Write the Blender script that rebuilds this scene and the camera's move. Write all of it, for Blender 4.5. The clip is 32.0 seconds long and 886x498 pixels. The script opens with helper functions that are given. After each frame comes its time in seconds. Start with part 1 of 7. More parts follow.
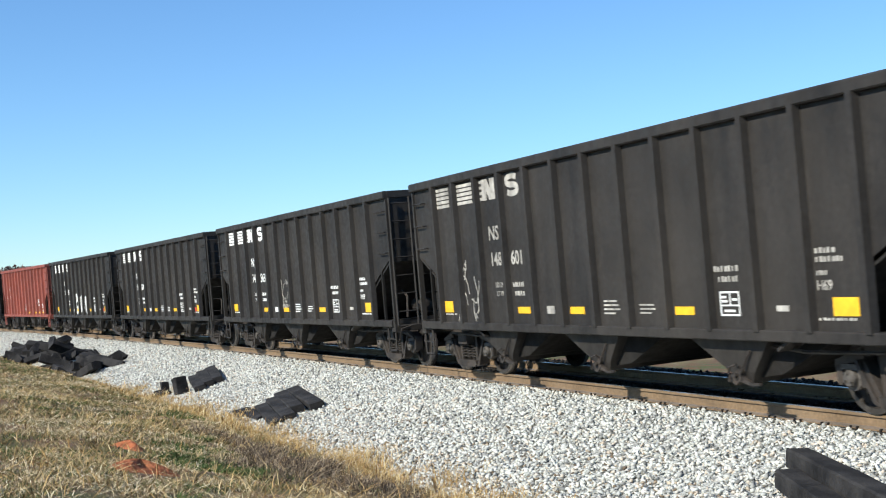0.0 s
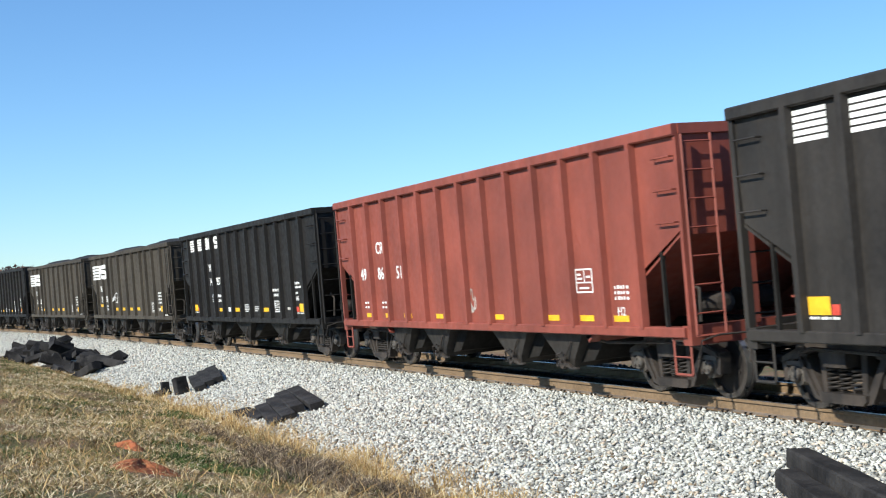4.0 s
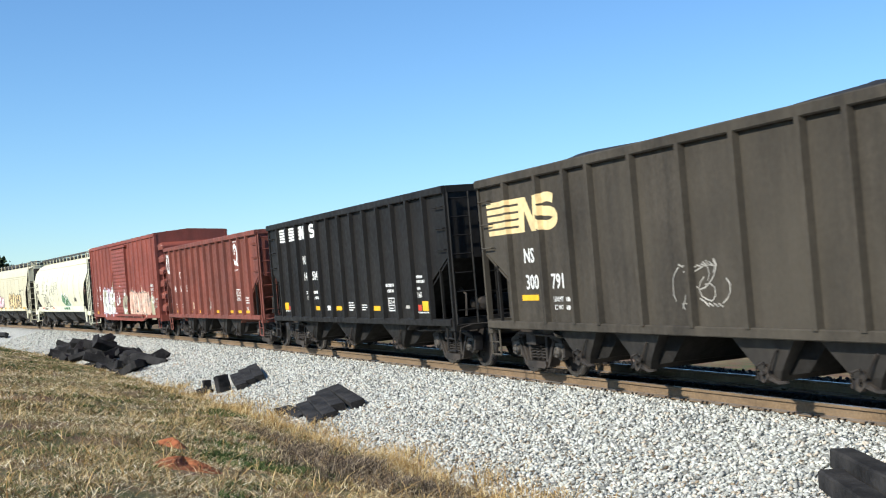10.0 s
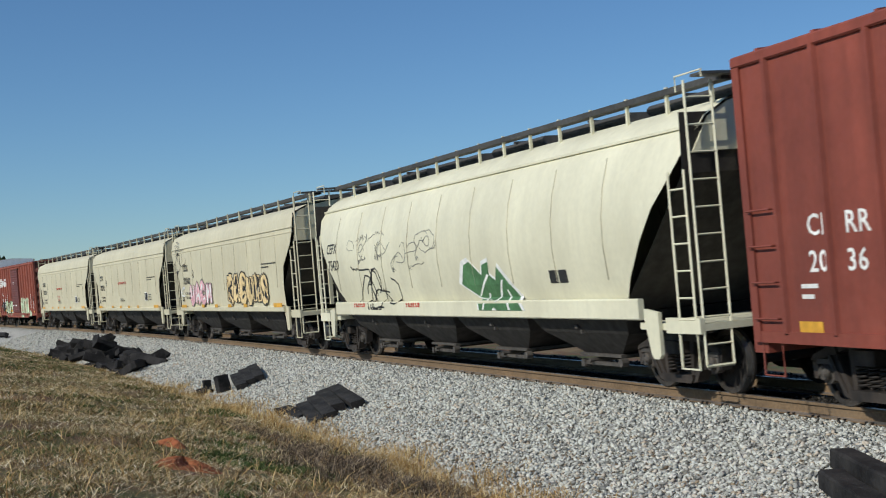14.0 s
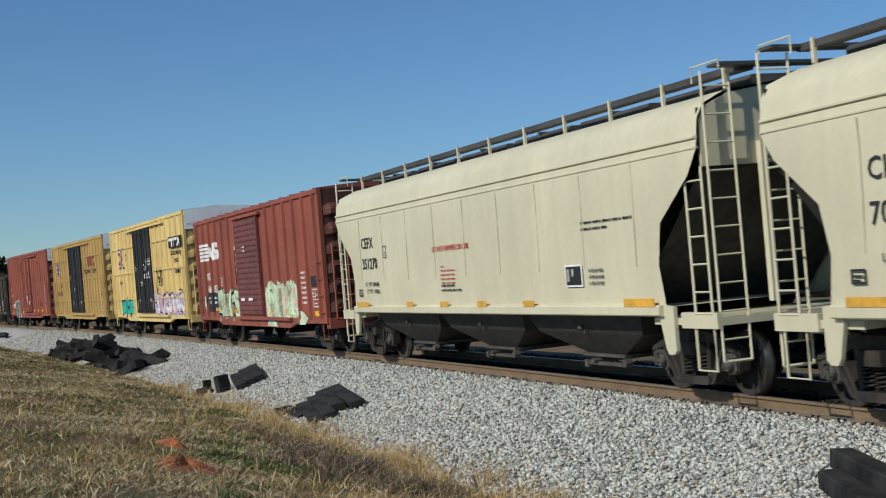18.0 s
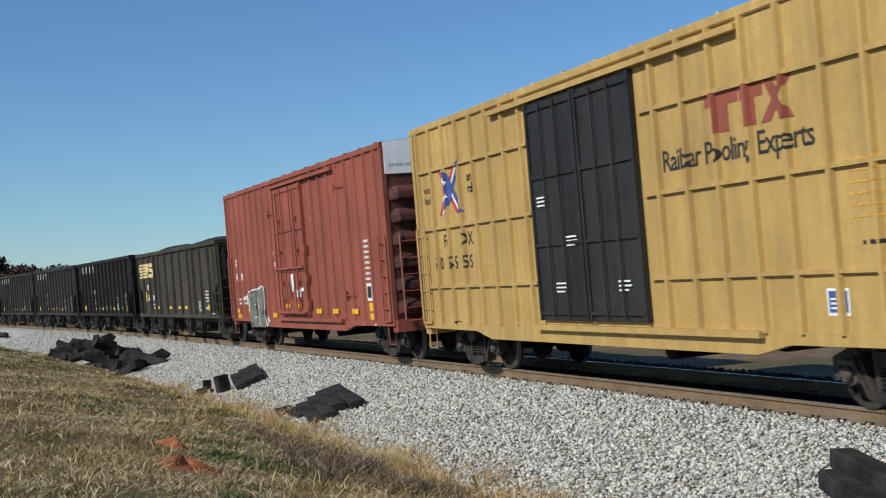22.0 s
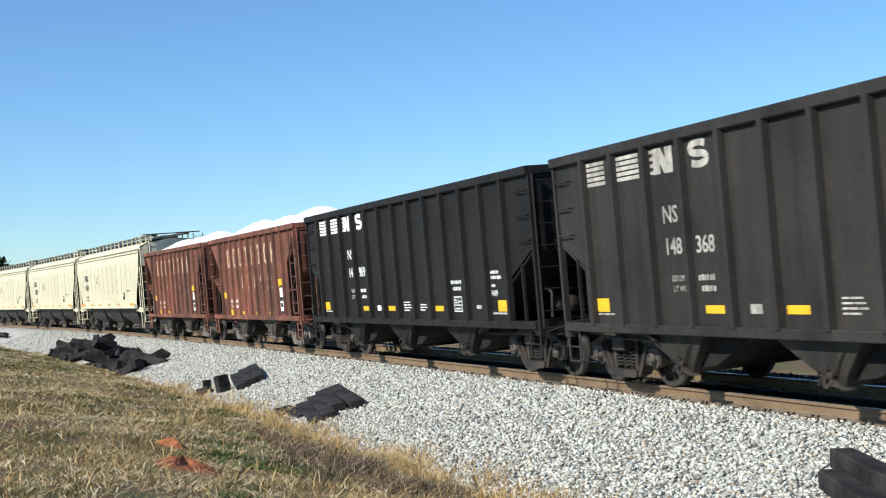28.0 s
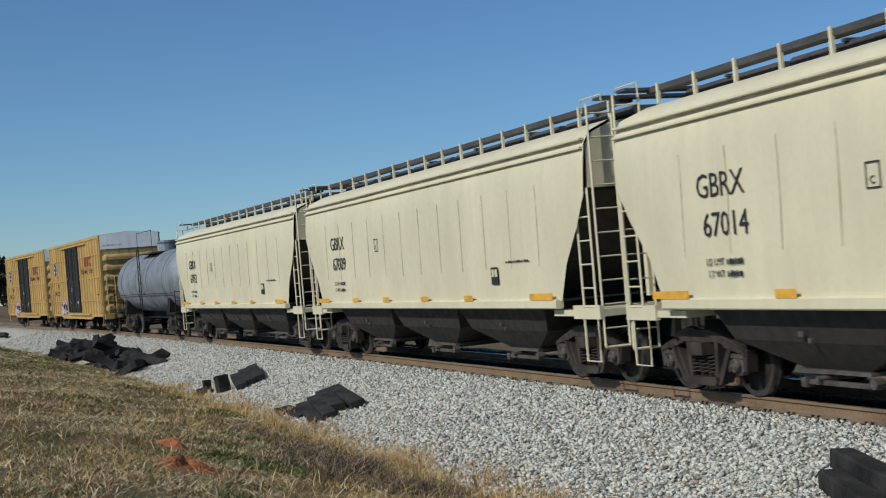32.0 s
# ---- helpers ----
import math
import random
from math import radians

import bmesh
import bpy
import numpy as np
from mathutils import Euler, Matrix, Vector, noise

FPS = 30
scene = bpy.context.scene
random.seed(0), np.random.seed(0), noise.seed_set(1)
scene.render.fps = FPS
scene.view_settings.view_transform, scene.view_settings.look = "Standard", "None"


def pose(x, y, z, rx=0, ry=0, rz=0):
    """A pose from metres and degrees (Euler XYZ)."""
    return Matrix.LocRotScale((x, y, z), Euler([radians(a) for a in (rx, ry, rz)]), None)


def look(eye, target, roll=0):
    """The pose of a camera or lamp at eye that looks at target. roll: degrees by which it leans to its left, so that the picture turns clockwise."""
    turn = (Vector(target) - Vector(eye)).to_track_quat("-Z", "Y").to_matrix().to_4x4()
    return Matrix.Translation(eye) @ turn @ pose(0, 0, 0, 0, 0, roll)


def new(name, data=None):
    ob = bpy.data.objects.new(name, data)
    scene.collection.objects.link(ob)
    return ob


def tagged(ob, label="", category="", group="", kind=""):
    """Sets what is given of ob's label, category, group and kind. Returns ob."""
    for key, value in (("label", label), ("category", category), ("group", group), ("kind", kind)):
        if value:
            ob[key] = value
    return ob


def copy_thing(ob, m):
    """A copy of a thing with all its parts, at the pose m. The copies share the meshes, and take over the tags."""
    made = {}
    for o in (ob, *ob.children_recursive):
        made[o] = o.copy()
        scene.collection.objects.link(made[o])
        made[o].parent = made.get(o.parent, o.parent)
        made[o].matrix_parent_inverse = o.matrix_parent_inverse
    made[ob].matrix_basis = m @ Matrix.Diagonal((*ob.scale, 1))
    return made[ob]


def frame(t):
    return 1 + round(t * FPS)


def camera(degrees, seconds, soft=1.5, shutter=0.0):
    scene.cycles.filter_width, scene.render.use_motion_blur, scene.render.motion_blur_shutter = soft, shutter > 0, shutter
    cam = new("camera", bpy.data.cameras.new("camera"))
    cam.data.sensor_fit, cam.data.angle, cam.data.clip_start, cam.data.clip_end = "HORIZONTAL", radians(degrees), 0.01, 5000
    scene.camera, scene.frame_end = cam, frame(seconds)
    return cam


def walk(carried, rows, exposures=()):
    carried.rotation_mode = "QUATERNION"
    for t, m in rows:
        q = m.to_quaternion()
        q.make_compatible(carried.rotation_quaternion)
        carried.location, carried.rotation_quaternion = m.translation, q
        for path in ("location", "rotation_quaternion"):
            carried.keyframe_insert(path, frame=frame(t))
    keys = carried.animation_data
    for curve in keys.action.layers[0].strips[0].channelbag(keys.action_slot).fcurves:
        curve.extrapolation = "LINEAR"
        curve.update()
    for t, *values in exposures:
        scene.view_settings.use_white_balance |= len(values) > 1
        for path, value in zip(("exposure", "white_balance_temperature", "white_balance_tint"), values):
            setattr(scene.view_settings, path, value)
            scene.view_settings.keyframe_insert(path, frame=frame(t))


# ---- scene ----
cam = camera(37.38, 32.0, soft=1.1, shutter=0.1)
EYE = Vector((0.0, 0.0, 1.597))
YAW, PITCH, ROLL = 1.23906, 0.03148, -1.896


def aim(pan):
    a = YAW + pan
    way = Vector((-math.sin(a) * math.cos(PITCH), math.cos(a) * math.cos(PITCH), math.sin(PITCH)))
    return look(EYE, EYE + 10 * way, ROLL)


# The tripod head pans once, early on.
PAN = ((0.0, -0.0310), (3.5, -0.0308), (4.6, -0.0304), (5.5, -0.0124), (6.0, 0.0014), (6.5, 0.0018), (7.0, 0.0017), (7.5, 0.0003), (8.0, 0.0), (32.0, 0.0))
EXPOSE = tuple((t, e + 0.1, 6100, 8) for t, e in ((0.0, 0.40), (3.5, 0.40), (6.0, 0.25), (7.0, 0.17), (8.0, 0.26), (9.0, 0.36), (11.0, 0.2), (12.0, 0.0), (13.0, -0.15), (14.5, -0.6), (17.0, -0.58), (19.0, -0.4), (20.0, -0.27), (21.0, -0.45), (23.0, -0.1), (25.0, 0.1), (28.0, 0.27), (30.0, -0.05), (31.0, -0.27), (32.0, -0.55)))
walk(cam, [(t, aim(p)) for t, p in PAN], EXPOSE)

# ---- light ----
SUN_AZ = math.atan2(-1.0, 0.32)
SUN_EL = radians(34)
world = bpy.data.worlds.new("sky")
scene.world = world
world.use_nodes = True
wn = world.node_tree.nodes
wl = world.node_tree.links
sky = wn.new("ShaderNodeTexSky")
sky.sky_type = "NISHITA"
sky.sun_disc = False
sky.sun_elevation = SUN_EL
sky.sun_rotation = radians(90) - SUN_AZ
sky.air_density, sky.dust_density, sky.ozone_density = 1.0, 0.0, 3.0
tint = wn.new("ShaderNodeVectorMath")
tint.operation = "MULTIPLY"
tint.inputs[1].default_value = (0.79, 1.0, 1.19)
wl.new(sky.outputs[0], tint.inputs[0])
wl.new(tint.outputs[0], wn["Background"].inputs[0])
wn["Background"].inputs[1].default_value = 0.095
sun = new("sun", bpy.data.lights.new("sun", "SUN"))
sun.data.energy, sun.data.angle, sun.data.color = 5.0, radians(0.53), (1.0, 0.92, 0.78)
sun.matrix_world = look((0, 0, 0), (-math.cos(SUN_AZ) * math.cos(SUN_EL), -math.sin(SUN_AZ) * math.cos(SUN_EL), -math.sin(SUN_EL)))
sun.location = (-30, -30, 40)

# ---- materials ----


def mat(name, base, rough=0.6, metal=0.0, mottle=(1.2, 0.25), grain=(14.0, 0.2), streak=0.0, bump=0.0, bump_scale=40.0, dirt=None, dirt_amount=0.0, dirt_scale=0.6, island=0.0, each=0.0, spec=0.5):
    """A painted or weathered surface: base colour varied at two scales, run-down streaks, dirt with shapes of its own, fine relief."""
    m = bpy.data.materials.new(name)
    m.use_nodes = True
    n, l = m.node_tree.nodes, m.node_tree.links
    b = n["Principled BSDF"]
    b.inputs["Roughness"].default_value = rough
    b.inputs["Metallic"].default_value = metal
    b.inputs["Specular IOR Level"].default_value = spec
    tc = n.new("ShaderNodeTexCoord")

    def tex(scale, stretch=(1, 1, 1), detail=4.0):
        mp = n.new("ShaderNodeMapping")
        mp.inputs["Scale"].default_value = stretch
        l.new(tc.outputs["Object"], mp.inputs[0])
        t = n.new("ShaderNodeTexNoise")
        t.inputs["Scale"].default_value = scale
        t.inputs["Detail"].default_value = detail
        l.new(mp.outputs[0], t.inputs["Vector"])
        return t.outputs[0]

    def rng(src, lo, hi, a=0.3, z=0.7):
        r = n.new("ShaderNodeMapRange")
        r.inputs[1].default_value, r.inputs[2].default_value = a, z
        r.inputs[3].default_value, r.inputs[4].default_value = lo, hi
        l.new(src, r.inputs[0])
        return r.outputs[0]

    def mul(a, c):
        k = n.new("ShaderNodeMath")
        k.operation = "MULTIPLY"
        l.new(a, k.inputs[0])
        if isinstance(c, float):
            k.inputs[1].default_value = c
        else:
            l.new(c, k.inputs[1])
        return k.outputs[0]

    value = rng(tex(mottle[0]), 1 - mottle[1], 1 + mottle[1])
    value = mul(value, rng(tex(grain[0]), 1 - grain[1], 1 + grain[1]))
    if streak:
        value = mul(value, rng(tex(3.0, (1.6, 1.6, 0.12)), 1 - streak, 1 + streak))
    if island:
        g = n.new("ShaderNodeNewGeometry")
        value = mul(value, rng(g.outputs["Random Per Island"], 1 - island, 1 + island, 0, 1))
    if each:
        o = n.new("ShaderNodeObjectInfo")
        value = mul(value, rng(o.outputs["Random"], 1 - each, 1 + each, 0, 1))
    mix = n.new("ShaderNodeVectorMath")
    mix.operation = "SCALE"
    mix.inputs[0].default_value = base
    l.new(value, mix.inputs["Scale"])
    out = mix.outputs[0]
    if dirt:
        d = n.new("ShaderNodeMix")
        d.data_type = "RGBA"
        l.new(mul(rng(tex(dirt_scale, (1, 1, 0.45), 7.0), 0, 1, 0.42, 0.68), float(dirt_amount)), d.inputs[0])
        l.new(out, d.inputs[6])
        d.inputs[7].default_value = (*dirt, 1)
        out = d.outputs[2]
    l.new(out, b.inputs["Base Color"])
    l.new(rng(tex(6.0), max(0.05, rough - 0.12), min(1, rough + 0.15)), b.inputs["Roughness"])
    if bump:
        k = n.new("ShaderNodeBump")
        k.inputs["Strength"].default_value = bump
        k.inputs["Distance"].default_value = 0.02
        l.new(tex(bump_scale, detail=6.0), k.inputs["Height"])
        l.new(k.outputs[0], b.inputs["Normal"])
    return m


def blend_ground(name, colours, scales, rough=0.9, bump=0.6, bump_scale=30.0, island=False):
    """Several earth or plant colours laid over one another in patches; by island for blades and stones."""
    m = bpy.data.materials.new(name)
    m.use_nodes = True
    n, l = m.node_tree.nodes, m.node_tree.links
    b = n["Principled BSDF"]
    b.inputs["Roughness"].default_value = rough
    b.inputs["Specular IOR Level"].default_value = 0.25
    tc = n.new("ShaderNodeTexCoord")
    last = None
    for i, (c, s) in enumerate(zip(colours, scales)):
        if last is None:
            rgb = n.new("ShaderNodeRGB")
            rgb.outputs[0].default_value = (*c, 1)
            last = rgb.outputs[0]
            continue
        t = n.new("ShaderNodeTexNoise")
        t.inputs["Scale"].default_value = s
        t.inputs["Detail"].default_value = 6.0
        l.new(tc.outputs["Object"], t.inputs["Vector"])
        r = n.new("ShaderNodeMapRange")
        r.inputs[1].default_value, r.inputs[2].default_value = 0.44, 0.6
        l.new(t.outputs[0], r.inputs[0])
        d = n.new("ShaderNodeMix")
        d.data_type = "RGBA"
        l.new(r.outputs[0], d.inputs[0])
        l.new(last, d.inputs[6])
        d.inputs[7].default_value = (*c, 1)
        last = d.outputs[2]
    if island:
        g = n.new("ShaderNodeNewGeometry")
        r = n.new("ShaderNodeMapRange")
        r.inputs[3].default_value, r.inputs[4].default_value = 0.5, 1.45
        l.new(g.outputs["Random Per Island"], r.inputs[0])
        v = n.new("ShaderNodeVectorMath")
        v.operation = "SCALE"
        l.new(last, v.inputs[0])
        l.new(r.outputs[0], v.inputs["Scale"])
        last = v.outputs[0]
    l.new(last, b.inputs["Base Color"])
    if bump:
        t = n.new("ShaderNodeTexNoise")
        t.inputs["Scale"].default_value = bump_scale
        t.inputs["Detail"].default_value = 8.0
        l.new(tc.outputs["Object"], t.inputs["Vector"])
        k = n.new("ShaderNodeBump")
        k.inputs["Strength"].default_value = bump
        k.inputs["Distance"].default_value = 0.05
        l.new(t.outputs[0], k.inputs["Height"])
        l.new(k.outputs[0], b.inputs["Normal"])
    return m


BLACK = mat("worn black car paint", (0.023, 0.0205, 0.0185), 0.6, spec=0.3, streak=0.25, mottle=(0.8, 0.3), dirt=(0.055, 0.047, 0.038), dirt_amount=0.4, bump=0.06)
JET = mat("newer black car paint", (0.0135, 0.0122, 0.0112), 0.6, spec=0.22, streak=0.2, mottle=(0.8, 0.25), dirt=(0.03, 0.028, 0.025), dirt_amount=0.3, bump=0.05)
OLIVE = mat("faded black car paint", (0.044, 0.037, 0.028), 0.75, spec=0.3, streak=0.25, mottle=(0.7, 0.25), dirt=(0.08, 0.068, 0.05), dirt_amount=0.5, bump=0.08)
RED = mat("oxide red car paint", (0.23, 0.055, 0.035), 0.6, grain=(10, 0.06), streak=0.12, mottle=(0.8, 0.2), dirt=(0.13, 0.037, 0.026), dirt_amount=0.4, bump=0.06)
BRICK = mat("faded brick-red car paint", (0.275, 0.072, 0.043), 0.6, grain=(10, 0.06), streak=0.12, mottle=(0.8, 0.14), dirt=(0.17, 0.05, 0.032), dirt_amount=0.4, bump=0.06)
MAROON = mat("grimy maroon car paint", (0.19, 0.052, 0.033), 0.65, grain=(10, 0.08), streak=0.2, mottle=(0.8, 0.22), dirt=(0.09, 0.036, 0.025), dirt_amount=0.5, bump=0.08)
RUST = mat("weathered brown car paint", (0.182, 0.064, 0.036), 0.72, streak=0.5, mottle=(0.9, 0.4), grain=(14.0, 0.3), dirt=(0.06, 0.027, 0.018), dirt_amount=0.8, bump=0.14)
YELLOW = mat("yellow car paint", (0.69, 0.515, 0.20), 0.5, grain=(10, 0.06), streak=0.12, mottle=(0.7, 0.1), dirt=(0.6, 0.4, 0.12), dirt_amount=0.4, bump=0.04)
GOLD = mat("dull golden car paint", (0.44, 0.288, 0.092), 0.55, grain=(10, 0.06), streak=0.15, mottle=(0.7, 0.12), dirt=(0.37, 0.235, 0.075), dirt_amount=0.4, bump=0.04)
CREAM = mat("pale grey car paint", (0.62, 0.575, 0.405), 0.5, streak=0.035, mottle=(0.5, 0.07), grain=(10, 0.03), dirt=(0.47, 0.42, 0.29), dirt_amount=0.35, bump=0.02)
IVORY = mat("ivory car paint", (0.74, 0.71, 0.53), 0.5, streak=0.04, mottle=(0.5, 0.08), grain=(10, 0.04), dirt=(0.50, 0.47, 0.34), dirt_amount=0.45, bump=0.02)
TANK = mat("grey tank paint", (0.20, 0.22, 0.25), 0.5, streak=0.15, dirt=(0.1, 0.1, 0.1), dirt_amount=0.5, bump=0.03)
DOORBLACK = mat("black door paint", (0.021, 0.02, 0.02), 0.55, spec=0.3, streak=0.15, dirt=(0.05, 0.046, 0.042), dirt_amount=0.4)
DOORRED = mat("dark maroon door paint", (0.15, 0.044, 0.036), 0.6, streak=0.15, dirt=(0.09, 0.03, 0.026), dirt_amount=0.4)
STEEL = mat("grimy cast steel", (0.024, 0.0195, 0.0165), 0.7, 0.1, mottle=(3.0, 0.4), grain=(30, 0.25), bump=0.25, dirt=(0.085, 0.065, 0.05), dirt_amount=0.5, dirt_scale=5.0)
CAPSTEEL = mat("dusty bearing steel", (0.085, 0.075, 0.065), 0.6, 0.2, mottle=(6.0, 0.4), grain=(30, 0.25), bump=0.15)
RIM = mat("scuffed wheel rim", (0.06, 0.052, 0.045), 0.5, 0.4, mottle=(5.0, 0.4), grain=(40, 0.25))
DUSTSTEEL = mat("dust-whitened cast steel", (0.21, 0.185, 0.165), 0.85, mottle=(3.0, 0.5), grain=(30, 0.3), bump=0.25, dirt=(0.035, 0.027, 0.022), dirt_amount=0.8, dirt_scale=4.0)
WHEEL = mat("rusted wheel steel", (0.017, 0.013, 0.011), 0.75, 0.2, mottle=(3.0, 0.3), grain=(30, 0.25), bump=0.2)
TREAD = mat("polished tread steel", (0.45, 0.44, 0.42), 0.35, 0.9, mottle=(4.0, 0.2), grain=(40, 0.2))
DARK = mat("grimy underframe and bay shade", (0.016, 0.0145, 0.013), 0.9, mottle=(2.0, 0.3), bump=0.2, spec=0.2)
RAILRUST = mat("rusty rail web", (0.165, 0.108, 0.058), 0.85, mottle=(1.5, 0.2), grain=(20, 0.25), bump=0.2, dirt=(0.20, 0.14, 0.083), dirt_amount=0.6)
RAILTOP = mat("worn rail head", (0.42, 0.38, 0.35), 0.35, 0.8, mottle=(1.5, 0.2), grain=(20, 0.2))
TIE = mat("creosoted black timber", (0.017, 0.016, 0.016), 0.9, mottle=(3.0, 0.4), grain=(20, 0.35), bump=0.5, bump_scale=18, dirt=(0.05, 0.047, 0.044), dirt_amount=0.5, dirt_scale=3.0, spec=0.25)
COAL = mat("coal load", (0.014, 0.014, 0.015), 0.8, grain=(30, 0.5), bump=1.0, bump_scale=25)
SALT = mat("white mineral load", (0.8, 0.8, 0.77), 0.9, grain=(20, 0.06), mottle=(1.5, 0.06), bump=0.5, bump_scale=12)
WHITE = mat("white lettering paint", (0.78, 0.78, 0.75), 0.6, mottle=(1.5, 0.1), grain=(9, 0.12), streak=0.1)
FADED = mat("faded white lettering paint", (0.36, 0.34, 0.30), 0.7, mottle=(1.5, 0.3), grain=(8, 0.3), streak=0.25)
CREAMLET = mat("worn cream lettering paint", (0.62, 0.45, 0.30), 0.7, mottle=(2.5, 0.25), grain=(9, 0.3), dirt=(0.2, 0.07, 0.04), dirt_amount=0.8, dirt_scale=3.0)
GOLDLET = mat("yellowed lettering paint", (0.72, 0.55, 0.28), 0.6, mottle=(1.5, 0.15), grain=(9, 0.15))
REFLECT = mat("yellow reflective sheet", (0.80, 0.45, 0.02), 0.45, mottle=(2.0, 0.12), grain=(9, 0.12))
ORANGE = mat("faded orange reflective sheet", (0.64, 0.34, 0.04), 0.5, mottle=(2.0, 0.2), grain=(9, 0.15))
INK = mat("black lettering paint", (0.02, 0.02, 0.02), 0.6)
REDINK = mat("red lettering paint", (0.45, 0.05, 0.03), 0.6)
PINK = mat("pink spray paint", (0.72, 0.40, 0.44), 0.6, mottle=(1.2, 0.2))
GREEN = mat("dark green spray paint", (0.07, 0.17, 0.07), 0.6, mottle=(1.2, 0.3))
TEAL = mat("teal spray paint", (0.05, 0.45, 0.33), 0.6, mottle=(1.2, 0.15))
GREYSPRAY = mat("grey spray paint", (0.17, 0.17, 0.15), 0.7, mottle=(1.2, 0.25))
LILAC = mat("pale lilac spray paint", (0.58, 0.48, 0.58), 0.6, mottle=(1.2, 0.2))
PALEPEACH = mat("pale peach spray paint", (0.66, 0.44, 0.33), 0.6, mottle=(2.0, 0.25))
PEACH = mat("light peach spray paint", (0.72, 0.55, 0.44), 0.6, mottle=(2.0, 0.2))
PALEGREEN = mat("pale sage spray paint", (0.38, 0.36, 0.24), 0.6, mottle=(2.0, 0.3))
BLUE = mat("blue decal", (0.05, 0.08, 0.25), 0.5)
ROOFGREY = mat("galvanised roof", (0.5, 0.5, 0.48), 0.5, 0.4, mottle=(0.8, 0.15))
GRATE = mat("galvanised grating", (0.07, 0.068, 0.065), 0.7, 0.2)
WHITEEND = mat("white end panel", (0.9, 0.9, 0.87), 0.5, streak=0.05, grain=(10, 0.04), mottle=(1.0, 0.06))
SEAM = mat("stained weld seam", (0.40, 0.365, 0.26), 0.6, mottle=(1.5, 0.35))
MINT = mat("pale mint spray paint", (0.55, 0.66, 0.47), 0.6, mottle=(1.5, 0.2))
# Covered-hopper bays and end sheets: grime, plus their shade darkened into the colour.
GRIMESHADE = mat("pale car paint with grime and shade", (0.022, 0.019, 0.0165), 0.75, streak=0.3, mottle=(0.8, 0.3), dirt=(0.025, 0.022, 0.019), dirt_amount=0.7)
# Box-car end paints, darker than the side paints.
ENDRED = mat("dark red car end", (0.085, 0.026, 0.019), 0.75, streak=0.35, mottle=(0.9, 0.35), dirt=(0.03, 0.014, 0.011), dirt_amount=0.75, bump=0.1)
ENDGOLD = mat("dark yellow car end", (0.40, 0.28, 0.10), 0.7, streak=0.3, mottle=(0.9, 0.25), dirt=(0.16, 0.11, 0.045), dirt_amount=0.6, bump=0.06)

# ---- mesh kit ----


